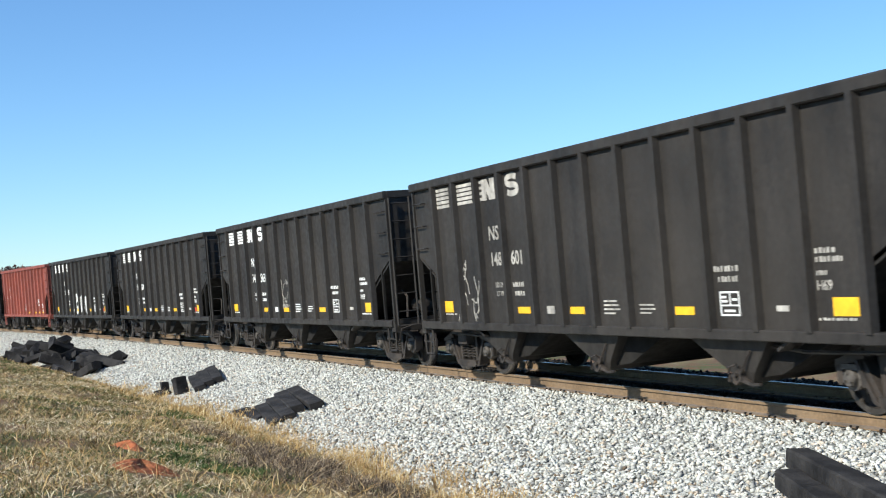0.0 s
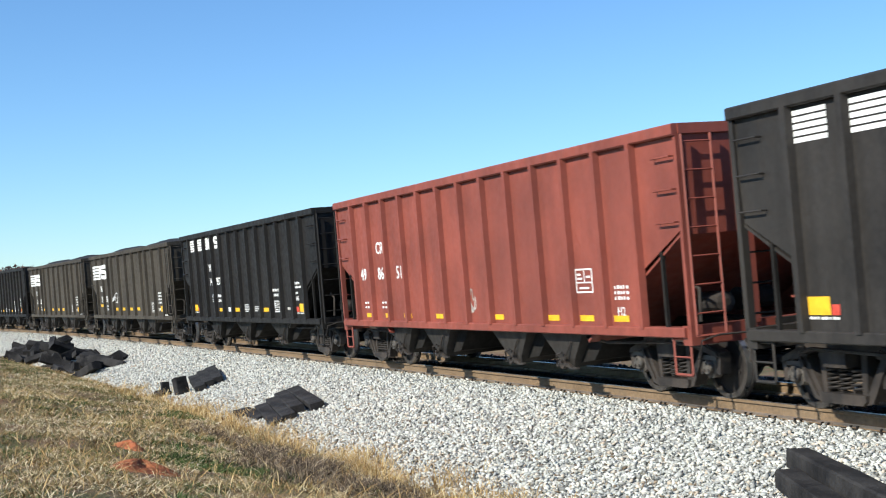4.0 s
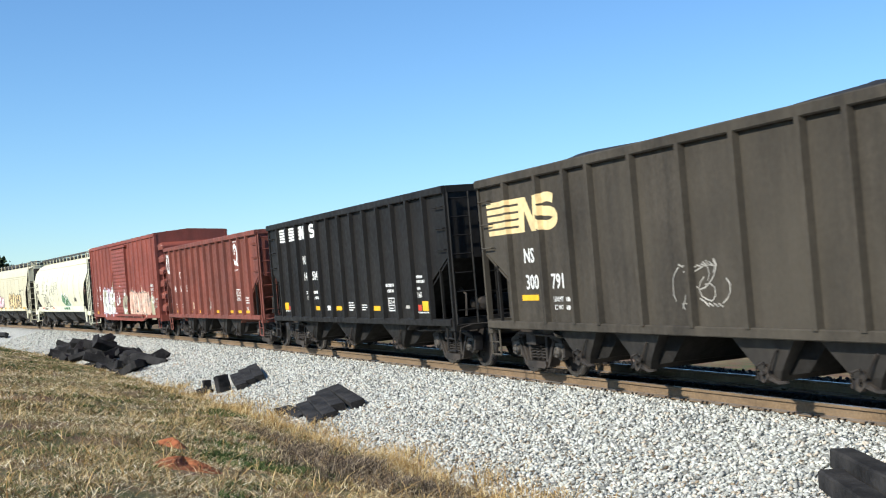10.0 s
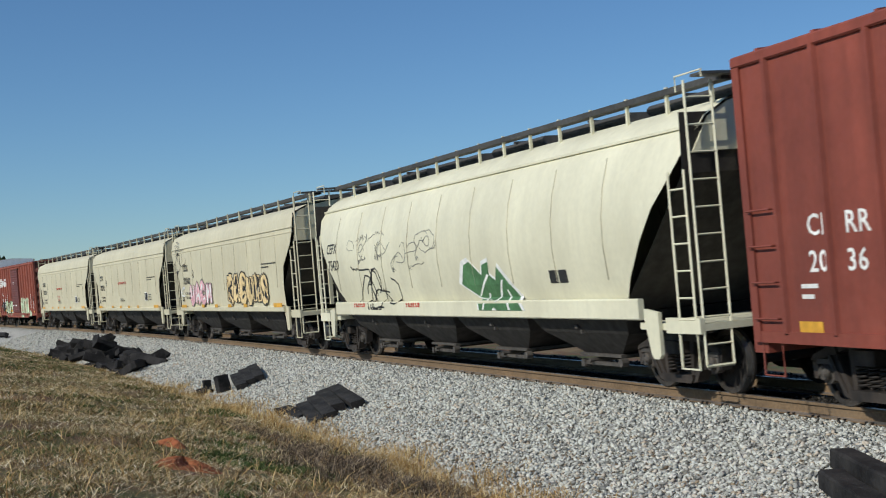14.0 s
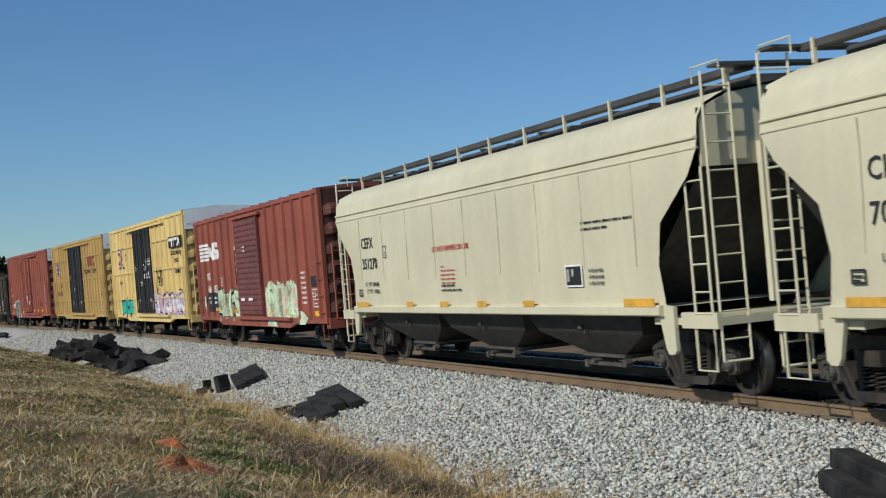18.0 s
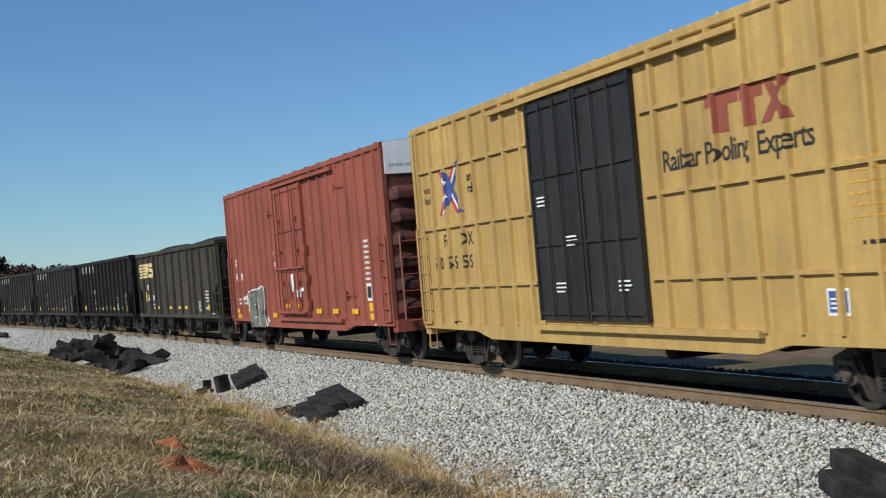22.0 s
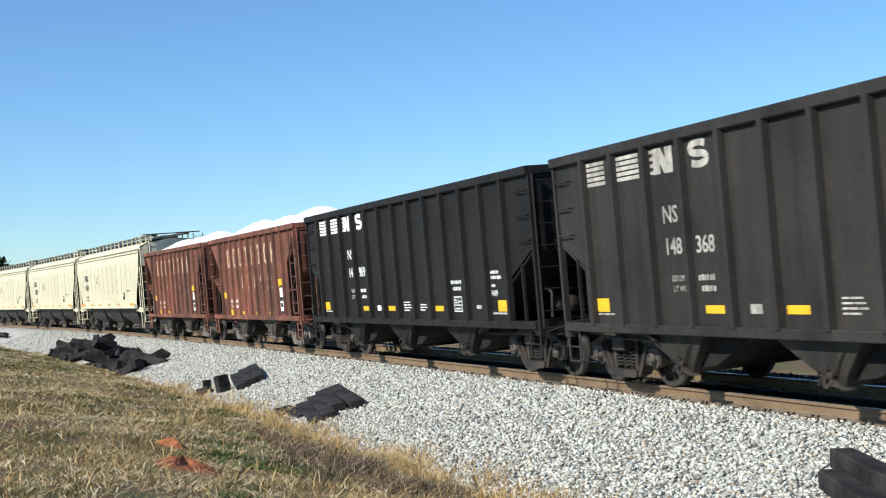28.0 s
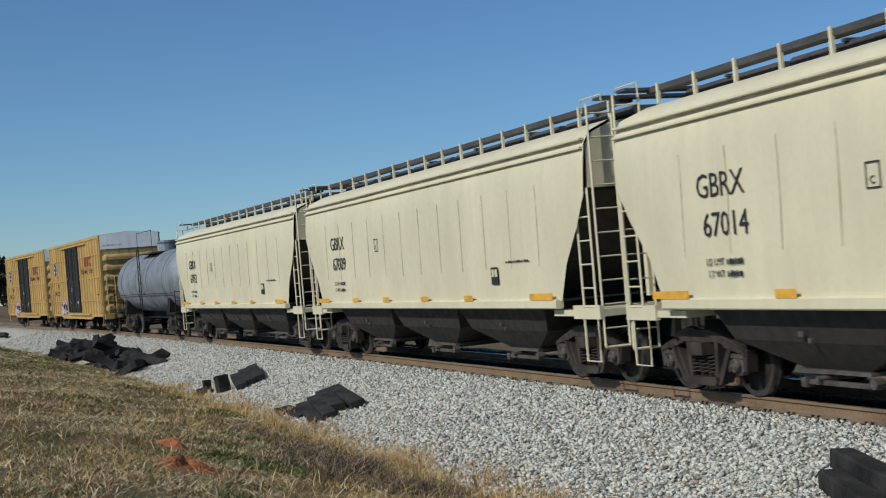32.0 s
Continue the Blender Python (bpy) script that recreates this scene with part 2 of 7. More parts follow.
class Kit:
    """Collects simple solids into one mesh."""

    def __init__(self):
        self.v, self.f = [], []

    def solid(self, pts, faces):
        o = len(self.v)
        self.v += [tuple(p) for p in pts]
        self.f += [tuple(o + i for i in q) for q in faces]
        return self

    def box(self, x0, x1, y0, y1, z0, z1):
        p = [(x, y, z) for x in (x0, x1) for y in (y0, y1) for z in (z0, z1)]
        return self.solid(p, [(0, 1, 3, 2), (4, 6, 7, 5), (0, 4, 5, 1), (2, 3, 7, 6), (0, 2, 6, 4), (1, 5, 7, 3)])

    def bevelled(self, x0, x1, y0, y1, z0, z1, c):
        """A box with its edges along x chamfered."""
        ring = [(y0 + c, z0), (y1 - c, z0), (y1, z0 + c), (y1, z1 - c), (y1 - c, z1), (y0 + c, z1), (y0, z1 - c), (y0, z0 + c)]
        return self.prism([(y, z) for y, z in ring], "x", x0, x1)

    def prism(self, ring, axis, a, b):
        """A ring of 2D points drawn out along an axis: 'x' (y, z), 'y' (x, z) or 'z' (x, y)."""
        def at(p, t):
            return {"x": (t, p[0], p[1]), "y": (p[0], t, p[1]), "z": (p[0], p[1], t)}[axis]
        k = len(ring)
        pts = [at(p, a) for p in ring] + [at(p, b) for p in ring]
        faces = [tuple(range(k - 1, -1, -1)), tuple(range(k, 2 * k))] + [(i, (i + 1) % k, k + (i + 1) % k, k + i) for i in range(k)]
        return self.solid(pts, faces)

    def loft(self, rings, closed=True, caps=True):
        o, k = len(self.v), len(rings[0])
        for r in rings:
            self.v += [tuple(p) for p in r]
        for j in range(len(rings) - 1):
            for i in range(k if closed else k - 1):
                a, b = o + j * k + i, o + j * k + (i + 1) % k
                self.f.append((a, b, b + k, a + k))
        if caps and closed:
            self.f.append(tuple(o + i for i in range(k - 1, -1, -1)))
            self.f.append(tuple(o + (len(rings) - 1) * k + i for i in range(k)))
        return self

    def tube(self, pts, r, n=6):
        pts = [Vector(p) for p in pts]
        rings = []
        for i, p in enumerate(pts):
            d = (pts[min(i + 1, len(pts) - 1)] - pts[max(i - 1, 0)]).normalized()
            u = d.cross(Vector((0, 0, 1)) if abs(d.z) < 0.9 else Vector((1, 0, 0))).normalized()
            w = d.cross(u)
            rings.append([p + r * (math.cos(2 * math.pi * k / n) * u + math.sin(2 * math.pi * k / n) * w) for k in range(n)])
        return self.loft(rings)

    def lathe(self, profile, y_axis_centre=(0, 0), n=20):
        """A profile of (radius, y) turned round an axis along y through (x, z)."""
        cx, cz = y_axis_centre
        return self.loft([[(cx + r * math.cos(2 * math.pi * k / n), y, cz + r * math.sin(2 * math.pi * k / n)) for k in range(n)] for r, y in profile])

    def mesh(self, name, material, smooth=False):
        me = bpy.data.meshes.new(name)
        me.from_pydata(self.v, [], self.f)
        for m in (material if isinstance(material, (list, tuple)) else [material]):
            me.materials.append(m)
        bm = bmesh.new()
        bm.from_mesh(me)
        bmesh.ops.recalc_face_normals(bm, faces=bm.faces)
        bm.to_mesh(me)
        bm.free()
        if smooth:
            for p in me.polygons:
                p.use_smooth = True
            me.set_sharp_from_angle(angle=radians(40))
        return me


def part(name, kit, material, parent, label="", smooth=False):
    """Links a kit, or a mesh made before, as ONE mesh object under a thing or a part."""
    me = kit.mesh(name, material, smooth) if isinstance(kit, Kit) else kit
    ob = new(name, me)
    ob.parent = parent
    if label:
        ob["label"] = label
    return ob


def words(text, size, x, z, y, parent, material, name="lettering", spacing=1.0, lean=0.0):
    """Painted lettering on the side of a car that faces -y; x and z are its left end and foot."""
    c = bpy.data.curves.new("t", "FONT")
    c.body, c.size, c.extrude, c.space_character, c.shear = text, size, 0.002, spacing, lean
    c.resolution_u = 2
    c.offset = 0.004 if 0.25 < size < 0.45 else 0.0
    o = bpy.data.objects.new("t", c)
    me = bpy.data.meshes.new_from_object(o)
    bpy.data.objects.remove(o)
    me.transform(Matrix.Translation((x, y, z)) @ Matrix.Rotation(radians(90), 4, "X"))
    me.materials.clear()
    me.materials.append(material)
    return part(name, me, material, parent)


def blot(parent, material, rings, y, name="marking", label="", deep=0.004):
    """Flat painted shapes, each a ring of (x, z), on the side that faces -y."""
    k = Kit()
    for r in rings:
        k.prism(r, "y", y - deep, y)
    return part(name, k, material, parent, label)


def rect(x, z, w, h, lean=0.0):
    return [(x, z), (x + w, z), (x + w + lean, z + h), (x + lean, z + h)]


def bars(parent, material, x, z, w, h, rows, y, name="small_lettering", cols=1):
    """Small print that cannot be read, as plain bars."""
    rings = []
    for r in range(rows):
        step = h / rows
        for c in range(cols):
            cw = w / cols
            x0, wide = x + c * cw, cw * (0.82 if cols > 1 else 1.0) * (0.75 + 0.25 * ((r * 7 + c * 3) % 4) / 3)
            if cols > 3:
                rings.append(rect(x0, z + r * step, cw * (0.55 + 0.2 * ((r + c * 5) % 3)) * 0.8, step * (0.72 + 0.1 * (c % 2))))
            elif step < 0.17:
                n = max(1, round(wide / (step * 1.8)))
                f = 0.35 + 0.3 * ((r * 5 + c) % 3) / 2
                if wide <= 6 * step:
                    f = 1.0
                rings.append(rect(x0, z + r * step, wide * f - step * 0.2, step * (0.42 if rows < 5 else 0.3)))
                if wide > 6 * step:
                    rings.append(rect(x0 + wide * f + step * 0.2, z + r * step, wide * (1 - f) - step * 0.2, step * 0.42))
            else:
                n = max(2, round(wide / (step * 0.85)))
                for i in range(n):
                    rings.append(rect(x0 + wide * i / n, z + r * step, wide / n * 0.62, step * 0.62))
    ob = blot(parent, material, rings, y, name)
    return tagged(ob, kind="stuff") if len(rings) > 1 else ob

# ---- the line of the track ----
CURVE, CURVE_GAIN, OFFSET, CANT = -0.00169057, -2.54e-6, 10.9242, 0.05539
SPEED = 14.635
_g, _w = np.polynomial.legendre.leggauss(6)
_g, _w = (_g + 1) / 2, _w / 2


def line_at(s):
    """Places and headings along the centre of the track, s metres on from the point beside the camera."""
    s = np.asarray(s, float)
    u = s[..., None] * _g
    th = CURVE * u + CURVE_GAIN * u * u
    return np.stack([s * (np.cos(th) @ _w), OFFSET + s * (np.sin(th) @ _w)], -1), CURVE * s + CURVE_GAIN * s * s


def on_line(s, lat, z):
    """World points beside the track: lat is metres to the far side, z is height over the low rail, not canted."""
    p, th = line_at(s)
    return np.stack([p[..., 0] - np.sin(th) * lat, p[..., 1] + np.cos(th) * lat, np.broadcast_to(z, p[..., 0].shape)], -1)


def canted(lat, z):
    a = lat + 0.75
    return a * math.cos(CANT) - z * math.sin(CANT) - 0.75, z * math.cos(CANT) + a * math.sin(CANT)


S_TABLE = np.linspace(-620, 500, 2241)
P_TABLE, TH_TABLE = line_at(S_TABLE)


def track_coords(x, y):
    """s and lateral offset of world points."""
    x, y = np.ravel(x), np.ravel(y)
    s, lat = np.empty(len(x)), np.empty(len(x))
    for i in range(0, len(x), 4000):
        d = (x[i:i + 4000, None] - P_TABLE[None, :, 0]) ** 2 + (y[i:i + 4000, None] - P_TABLE[None, :, 1]) ** 2
        j = d.argmin(1)
        dx, dy = x[i:i + 4000] - P_TABLE[j, 0], y[i:i + 4000] - P_TABLE[j, 1]
        lat[i:i + 4000] = -np.sin(TH_TABLE[j]) * dx + np.cos(TH_TABLE[j]) * dy
        far = np.abs(lat[i:i + 4000]) + 1e-6
        lat[i:i + 4000] *= np.sqrt(d[np.arange(len(j)), j]) / far
        s[i:i + 4000] = S_TABLE[j]
    return s, lat


GROUND_LAT = (-4000, -60, -14, -11, -9, -7.2, -6.0, -5.3, -4.9, 4.6, 6.0, 12, 60, 4000)
GROUND_Z = (-0.3, -0.1, 0.02, -0.02, -0.28, -0.60, -0.80, -0.93, -1.05, -1.05, -0.75, -0.6, -0.8, -1.0)
BED_LAT = (-5.3, -4.75, -4.2, -3.2, -2.2, -1.75, -0.70, 1.9, 2.6, 4.0, 5.2)
BED_Z = (-1.15, -0.93, -0.80, -0.55, -0.30, -0.222, -0.205, -0.08, -0.10, -0.62, -1.15)


def swell(x, y):
    return 0.035 * np.sin(x * 0.9 + 1.3 * np.sin(y * 0.7)) + 0.03 * np.sin(y * 1.7 + x * 0.45) + 0.015 * np.sin(x * 3.1 + y * 2.3)


def ground_z(x, y):
    s, lat = track_coords(x, y)
    z = np.interp(lat, GROUND_LAT, GROUND_Z)
    return z + swell(np.ravel(x), np.ravel(y)) * np.clip((np.abs(lat) - 4.8) / 1.0, 0, 1)


# ---- ground ----
xs = np.concatenate([-np.geomspace(3000, 92, 26), np.arange(-90, 4, 0.4), np.geomspace(5, 3000, 34)])
ys = np.concatenate([-np.geomspace(3000, 9, 30), np.arange(-8, 16, 0.4), np.geomspace(17, 3000, 32)])
gx, gy = np.meshgrid(xs, ys, indexing="ij")
gz = ground_z(gx, gy)
nx, ny = gx.shape
me = bpy.data.meshes.new("ground")
idx = np.arange(nx * ny).reshape(nx, ny)
quads = np.stack([idx[:-1, :-1], idx[1:, :-1], idx[1:, 1:], idx[:-1, 1:]], -1).reshape(-1, 4)
me.from_pydata(np.stack([gx.ravel(), gy.ravel(), gz], -1).tolist(), [], quads.tolist())
GRASSGROUND = blend_ground("thatch and soil", ((0.17, 0.12, 0.066), (0.21, 0.15, 0.08), (0.085, 0.095, 0.036), (0.15, 0.085, 0.05)), (1, 0.35, 0.22, 1.6))
me.materials.append(GRASSGROUND)
for p in me.polygons:
    p.use_smooth = True
tagged(new("ground", me), "dry grassy field of tan and green turf", "ground", kind="structure")

# ---- ballast bed ----
sb = np.concatenate([np.arange(-620, -100, 8.0), np.arange(-100, 8, 0.5), np.arange(8, 496, 8.0)])
rows = []
for lat, z in zip(BED_LAT, BED_Z):
    rows.append(on_line(sb, lat, z))
bed = np.stack(rows, 1)
nb, kb = bed.shape[:2]
idx = np.arange(nb * kb).reshape(nb, kb)
quads = np.stack([idx[:-1, :-1], idx[1:, :-1], idx[1:, 1:], idx[:-1, 1:]], -1).reshape(-1, 4)
me = bpy.data.meshes.new("ballast_bed")
me.from_pydata(bed.reshape(-1, 3).tolist(), [], quads.tolist())
BALLASTBED = blend_ground("crushed granite bed", ((0.46, 0.455, 0.42), (0.56, 0.555, 0.515), (0.3, 0.295, 0.27)), (1, 9.0, 14.0), bump=1.0, bump_scale=22.0)
me.materials.append(BALLASTBED)
# From the near rail outward the train's shade is put into the bed colour.
me.materials.append(mat("shade-darkened bed", (0.013, 0.012, 0.011), 0.95, bump=0.8, bump_scale=20, spec=0.15))
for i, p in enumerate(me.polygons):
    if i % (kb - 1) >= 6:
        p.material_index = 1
ballast_bed = tagged(new("ballast_bed", me), "long bank of pale crushed granite under the rails", "ballast", kind="structure")

# ---- rails ----
RAIL_RING = [(-0.075, -0.186), (0.075, -0.186), (0.075, -0.172), (0.012, -0.15), (0.010, -0.045), (0.037, -0.035), (0.037, -0.006), (0.030, 0.0), (-0.030, 0.0), (-0.037, -0.006), (-0.037, -0.035), (-0.010, -0.045), (-0.012, -0.15), (-0.075, -0.172)]


def rail(lat0, label):
    s = np.concatenate([np.arange(-620, -120, 6.0), np.arange(-120, 12, 1.5), np.arange(12, 492, 6.0)])
    k = Kit()
    rings = []
    for dl, dz in RAIL_RING:
        la, z = canted(lat0 + dl, dz)
        rings.append(on_line(s, la, z))
    k.loft([list(map(tuple, r)) for r in np.stack(rings, 1).tolist()])
    me = k.mesh("rail", [RAILRUST, RAILTOP])
    for p in me.polygons:
        if p.normal.z > 0.9 and abs(p.normal.x) < 0.3:
            p.material_index = 1 if p.area > 0.055 and len(p.vertices) == 4 else 0
    ob = new("rail", me)
    return tagged(ob, label, "rail", "rails of the track", "structure")


rail(-0.7545, "rusty brown steel rail spiked down on buried ties")
rail(0.7545, "rusty steel rail with a worn bright head")

# ---- ties, buried to their tops ----
track = tagged(new("track_ties", None), "dark timber ties buried in pale ballast", "ties", kind="structure")
tie_kit = Kit().bevelled(-0.115, 0.115, -1.3, 1.3, -0.40, -0.235, 0.012)
tie_mesh = tie_kit.mesh("tie", TIE)
plate_kit = Kit().box(-0.1, 0.1, -0.93, -0.58, -0.24, -0.19)
for sx in (-0.06, 0.06):
    plate_kit.box(sx - 0.012, sx + 0.012, -0.848, -0.815, -0.2, -0.155)
    plate_kit.box(sx - 0.012, sx + 0.012, -0.69, -0.65, -0.176, -0.135)
plate_mesh = plate_kit.mesh("tie_plate", WHEEL)


def track_pose(s, z=0.0):
    p, th = line_at(np.array(s))
    la, dz = canted(0.0, z)
    c, d = math.cos(th), math.sin(th)
    m = Matrix(((c, -d * math.cos(CANT), d * math.sin(CANT), p[0] - d * la), (d, c * math.cos(CANT), -c * math.sin(CANT), p[1] + c * la), (0, math.sin(CANT), math.cos(CANT), dz), (0, 0, 0, 1)))
    return m


for i in range(250):
    s = -122.0 + i * 0.53
    o = new("tie", tie_mesh)
    o.parent, o.matrix_basis = track, track_pose(s)
    if s > -70:
        o = new("tie_plate", plate_mesh)
        o.parent, o.matrix_basis = track, track_pose(s)

# ---- running gear ----


def make_wheelset_mesh():
    k = Kit()
    k.tube([(0, -1.06, 0), (0, 1.06, 0)], 0.085, 10)
    for sgn in (-1, 1):
        k.lathe([(0.02, sgn * 0.60), (0.13, sgn * 0.62), (0.15, sgn * 0.70), (0.36, sgn * 0.735), (0.385, sgn * 0.69), (0.483, sgn * 0.69), (0.478, sgn * 0.725), (0.46, sgn * 0.735), (0.454, sgn * 0.82), (0.385, sgn * 0.82), (0.375, sgn * 0.775), (0.16, sgn * 0.80), (0.14, sgn * 0.86), (0.02, sgn * 0.86)], n=28)
        for a in range(3):
            t = a * 2 * math.pi / 3
            k.box(0.25 * math.cos(t) - 0.02, 0.25 * math.cos(t) + 0.02, min(sgn * 0.77, sgn * 0.805), max(sgn * 0.77, sgn * 0.805), 0.25 * math.sin(t) - 0.02, 0.25 * math.sin(t) + 0.02)
    me = k.mesh("wheelset", [WHEEL, TREAD, RIM], True)
    for p in me.polygons:
        c = p.center
        r = math.hypot(c.x, c.z)
        if 0.45 < r < 0.476 and abs(p.normal.y) < 0.6:
            p.material_index = 1
        elif 0.37 < r < 0.47 and abs(c.y) > 0.78:
            p.material_index = 2
    return me


WHEELSET = make_wheelset_mesh()


def make_side_frame_mesh(material):
    k = Kit()
    a, b = -0.085, 0.085
    # compression member, deeper over the bolster
    k.prism([(-1.13, 0.57), (-0.78, 0.66), (-0.46, 0.76), (0.46, 0.76), (0.78, 0.66), (1.13, 0.57), (1.15, 0.66), (0.80, 0.79), (0.48, 0.89), (0.2, 0.93), (-0.2, 0.93), (-0.48, 0.89), (-0.80, 0.79), (-1.15, 0.66)], "y", a, b)
    # spring seat
    k.prism([(-0.36, 0.15), (0.36, 0.15), (0.42, 0.20), (0.42, 0.27), (-0.42, 0.27), (-0.42, 0.20)], "y", a - 0.05, b)
    for g in (-1, 1):
        # tension member and its flange
        k.prism([(g * 0.30, 0.16), (g * 0.40, 0.27), (g * 0.69, 0.71), (g * 0.80, 0.66), (g * 0.52, 0.19)], "y", a, b)
        k.prism([(g * 0.42, 0.16), (g * 0.52, 0.19), (g * 0.80, 0.66), (g * 0.76, 0.69)], "y", a - 0.03, a + 0.02)
        # column guide
        k.prism([(g * 0.31, 0.26), (g * 0.39, 0.26), (g * 0.43, 0.80), (g * 0.33, 0.80)], "y", a + 0.01, b - 0.02)
        # pedestal jaws round the axle box
        k.prism([(g * 1.06, 0.37), (g * 1.13, 0.37), (g * 1.16, 0.62), (g * 1.04, 0.60)], "y", a, b)
        k.prism([(g * 0.67, 0.36), (g * 0.73, 0.36), (g * 0.76, 0.68), (g * 0.66, 0.70)], "y", a, b)
        k.prism([(g * 0.62, 0.70), (g * 1.14, 0.60), (g * 1.10, 0.67), (g * 0.66, 0.80)], "y", a - 0.025, a + 0.01)
    return k.mesh("side_frame", material)


SIDE_FRAME = make_side_frame_mesh(STEEL)
DUSTY_FRAME = make_side_frame_mesh(DUSTSTEEL)


def make_springs_mesh():
    k = Kit()
    k.tube([(0.085 * math.cos(i * math.pi / 4), 0.085 * math.sin(i * math.pi / 4), 0.29 + 0.29 * i / 44) for i in range(45)], 0.016, 5)
    return k.mesh("spring", STEEL, True)


SPRINGS = make_springs_mesh()


def make_cap_mesh():
    k = Kit()
    k.lathe([(0.02, -0.13), (0.09, -0.13), (0.10, -0.11), (0.10, -0.06), (0.15, -0.05), (0.15, 0.06), (0.02, 0.06)], n=14)
    for i in range(3):
        t = math.pi / 2 + i * 2 * math.pi / 3
        k.lathe([(0.005, -0.15), (0.018, -0.15), (0.018, -0.12)], (0.06 * math.cos(t), 0.06 * math.sin(t)), 6)
    k.box(-0.17, 0.17, -0.08, 0.08, 0.10, 0.16)
    return k.mesh("bearing_cap", CAPSTEEL)


CAP = make_cap_mesh()


def make_bolster_mesh():
    k = Kit()
    k.prism([(-1.22, 0.58), (1.22, 0.58), (1.22, 0.76), (0.5, 0.80), (-0.5, 0.80), (-1.22, 0.76)], "x", -0.2, 0.2)
    k.tube([(0, 0, 0.78), (0, 0, 0.95)], 0.2, 12)
    for g in (-1, 1):
        k.box(g * 0.36 - 0.05, g * 0.36 + 0.05, -0.95, 0.95, 0.34, 0.46)
        for y in (-0.75, 0.75):
            k.box(min(g * 0.36, g * 0.44), max(g * 0.36, g * 0.44), y - 0.06, y + 0.06, 0.25, 0.62)
    return k.mesh("truck", STEEL)


BOLSTER = make_bolster_mesh()
WHEELS = []


def truck(car, x, dusty=False):
    t = new("truck", BOLSTER)
    t.parent, t.location = car, (x, 0, 0)
    t["label"] = "cast steel truck with two axles"
    for y in (-1.02, 1.02):
        part("side_frame", DUSTY_FRAME if dusty else SIDE_FRAME, DUSTSTEEL if dusty else STEEL, t).location = (0, y, 0)
        for dx in (-0.22, 0.0, 0.22):
            part("spring", SPRINGS, STEEL, t).location = (dx, y - 0.02 * (1 if y < 0 else -1), 0)
    for dx in (-0.89, 0.89):
        w = part("wheelset", WHEELSET, WHEEL, t)
        w.location = (dx, 0, 0.457)
        for y in (-1, 1):
            c = part("bearing_cap", CAP, CAPSTEEL, t, "dusty pale bearing cap")
            c.matrix_basis = Matrix.Translation((dx, y * 1.03, 0.457)) @ (Matrix.Identity(4) if y < 0 else Matrix.Rotation(math.pi, 4, "Z"))
    return t


def couplers(car, end, z=0.88):
    """A coupler and a hanging air hose at each end; end is the half length to the middle of the gap."""
    for g in (-1, 1):
        k = Kit()
        a, b = g * (end - 1.2), g * (end - 0.22)
        k.box(min(a, b), max(a, b), -0.075, 0.075, z - 0.08, z + 0.08)
        k.prism([(g * (end - 0.24), -0.14), (g * (end + 0.03), -0.12), (g * (end + 0.03), 0.02), (g * (end - 0.05), 0.16), (g * (end - 0.24), 0.13)], "z", z - 0.14, z + 0.14)
        part("coupler", k, STEEL, car)
        k = Kit().tube([(g * (end - 0.75), 0.35, z - 0.05), (g * (end - 0.55), 0.35, z - 0.2), (g * (end - 0.3), 0.28, z - 0.42), (g * (end - 0.05), 0.16, z - 0.5)], 0.025)
        part("air_hose", k, DARK, car)


def ladder(car, x, y, z0, z1, axis, material, width=0.42, step=0.38, name="ladder"):
    """Two stiles and rungs; axis 'x' lies along the car's side, 'y' across its end."""
    dx, dy = (width / 2, 0) if axis == "x" else (0, width / 2)
    top = part(name, Kit().tube([(x - dx, y - dy, z1), (x - dx, y - dy, z0 + 0.02), (x - dx, y - dy, z0), (x + dx, y + dy, z0), (x + dx, y + dy, z0 + 0.02), (x + dx, y + dy, z1)], 0.022, 4), material, car)
    z = z0 + (step if name == "sill_step" else 0.3)
    while z < z1:
        part("rung", Kit().tube([(x - dx, y - dy, z), (x + dx, y + dy, z)], 0.014, 5), material, top)
        z += step
    return top


def grab(car, pts, material, name="grab_iron"):
    return part(name, Kit().tube(pts, 0.014, 5), material, car)


def heap(car, half, wide, z0, rise, material, seed, bumps=3, name="load", cones=()):
    """A loose load: a mounded sheet with its skirt below the rim."""
    rnd = random.Random(seed)
    n, m = 46, 12
    ph = [rnd.uniform(0, 6.28) for _ in range(8)]
    k = Kit()
    rings = []
    for i in range(n + 1):
        x = -half + 2 * half * i / n
        ring = []
        for j in range(m + 1):
            y = -wide + 2 * wide * j / m
            e = 1 - (abs(y) / wide) ** 2.2
            f = min(1, (half - abs(x)) / 1.1)
            hump = 0.55 + 0.45 * math.cos(bumps * math.pi * 2 * x / (2 * half) + ph[0]) if bumps else 0.8
            z = z0 + rise * e * max(0, f) * hump + 0.03 * math.sin(5 * x + ph[1]) * math.sin(4 * y + ph[2]) * f + rnd.uniform(-0.02, 0.02)
            for c, q in cones:
                z = max(z, z0 - 0.15 + q - 0.5 * math.sqrt((x - c) ** 2 * 0.8 + y * y + 0.16) + rnd.uniform(-0.015, 0.015))
            ring.append((x, y, z))
        rings.append(ring)
    k.loft(rings, closed=False)
    return part(name, k, material, car, smooth=True)

# ---- open hopper cars ----


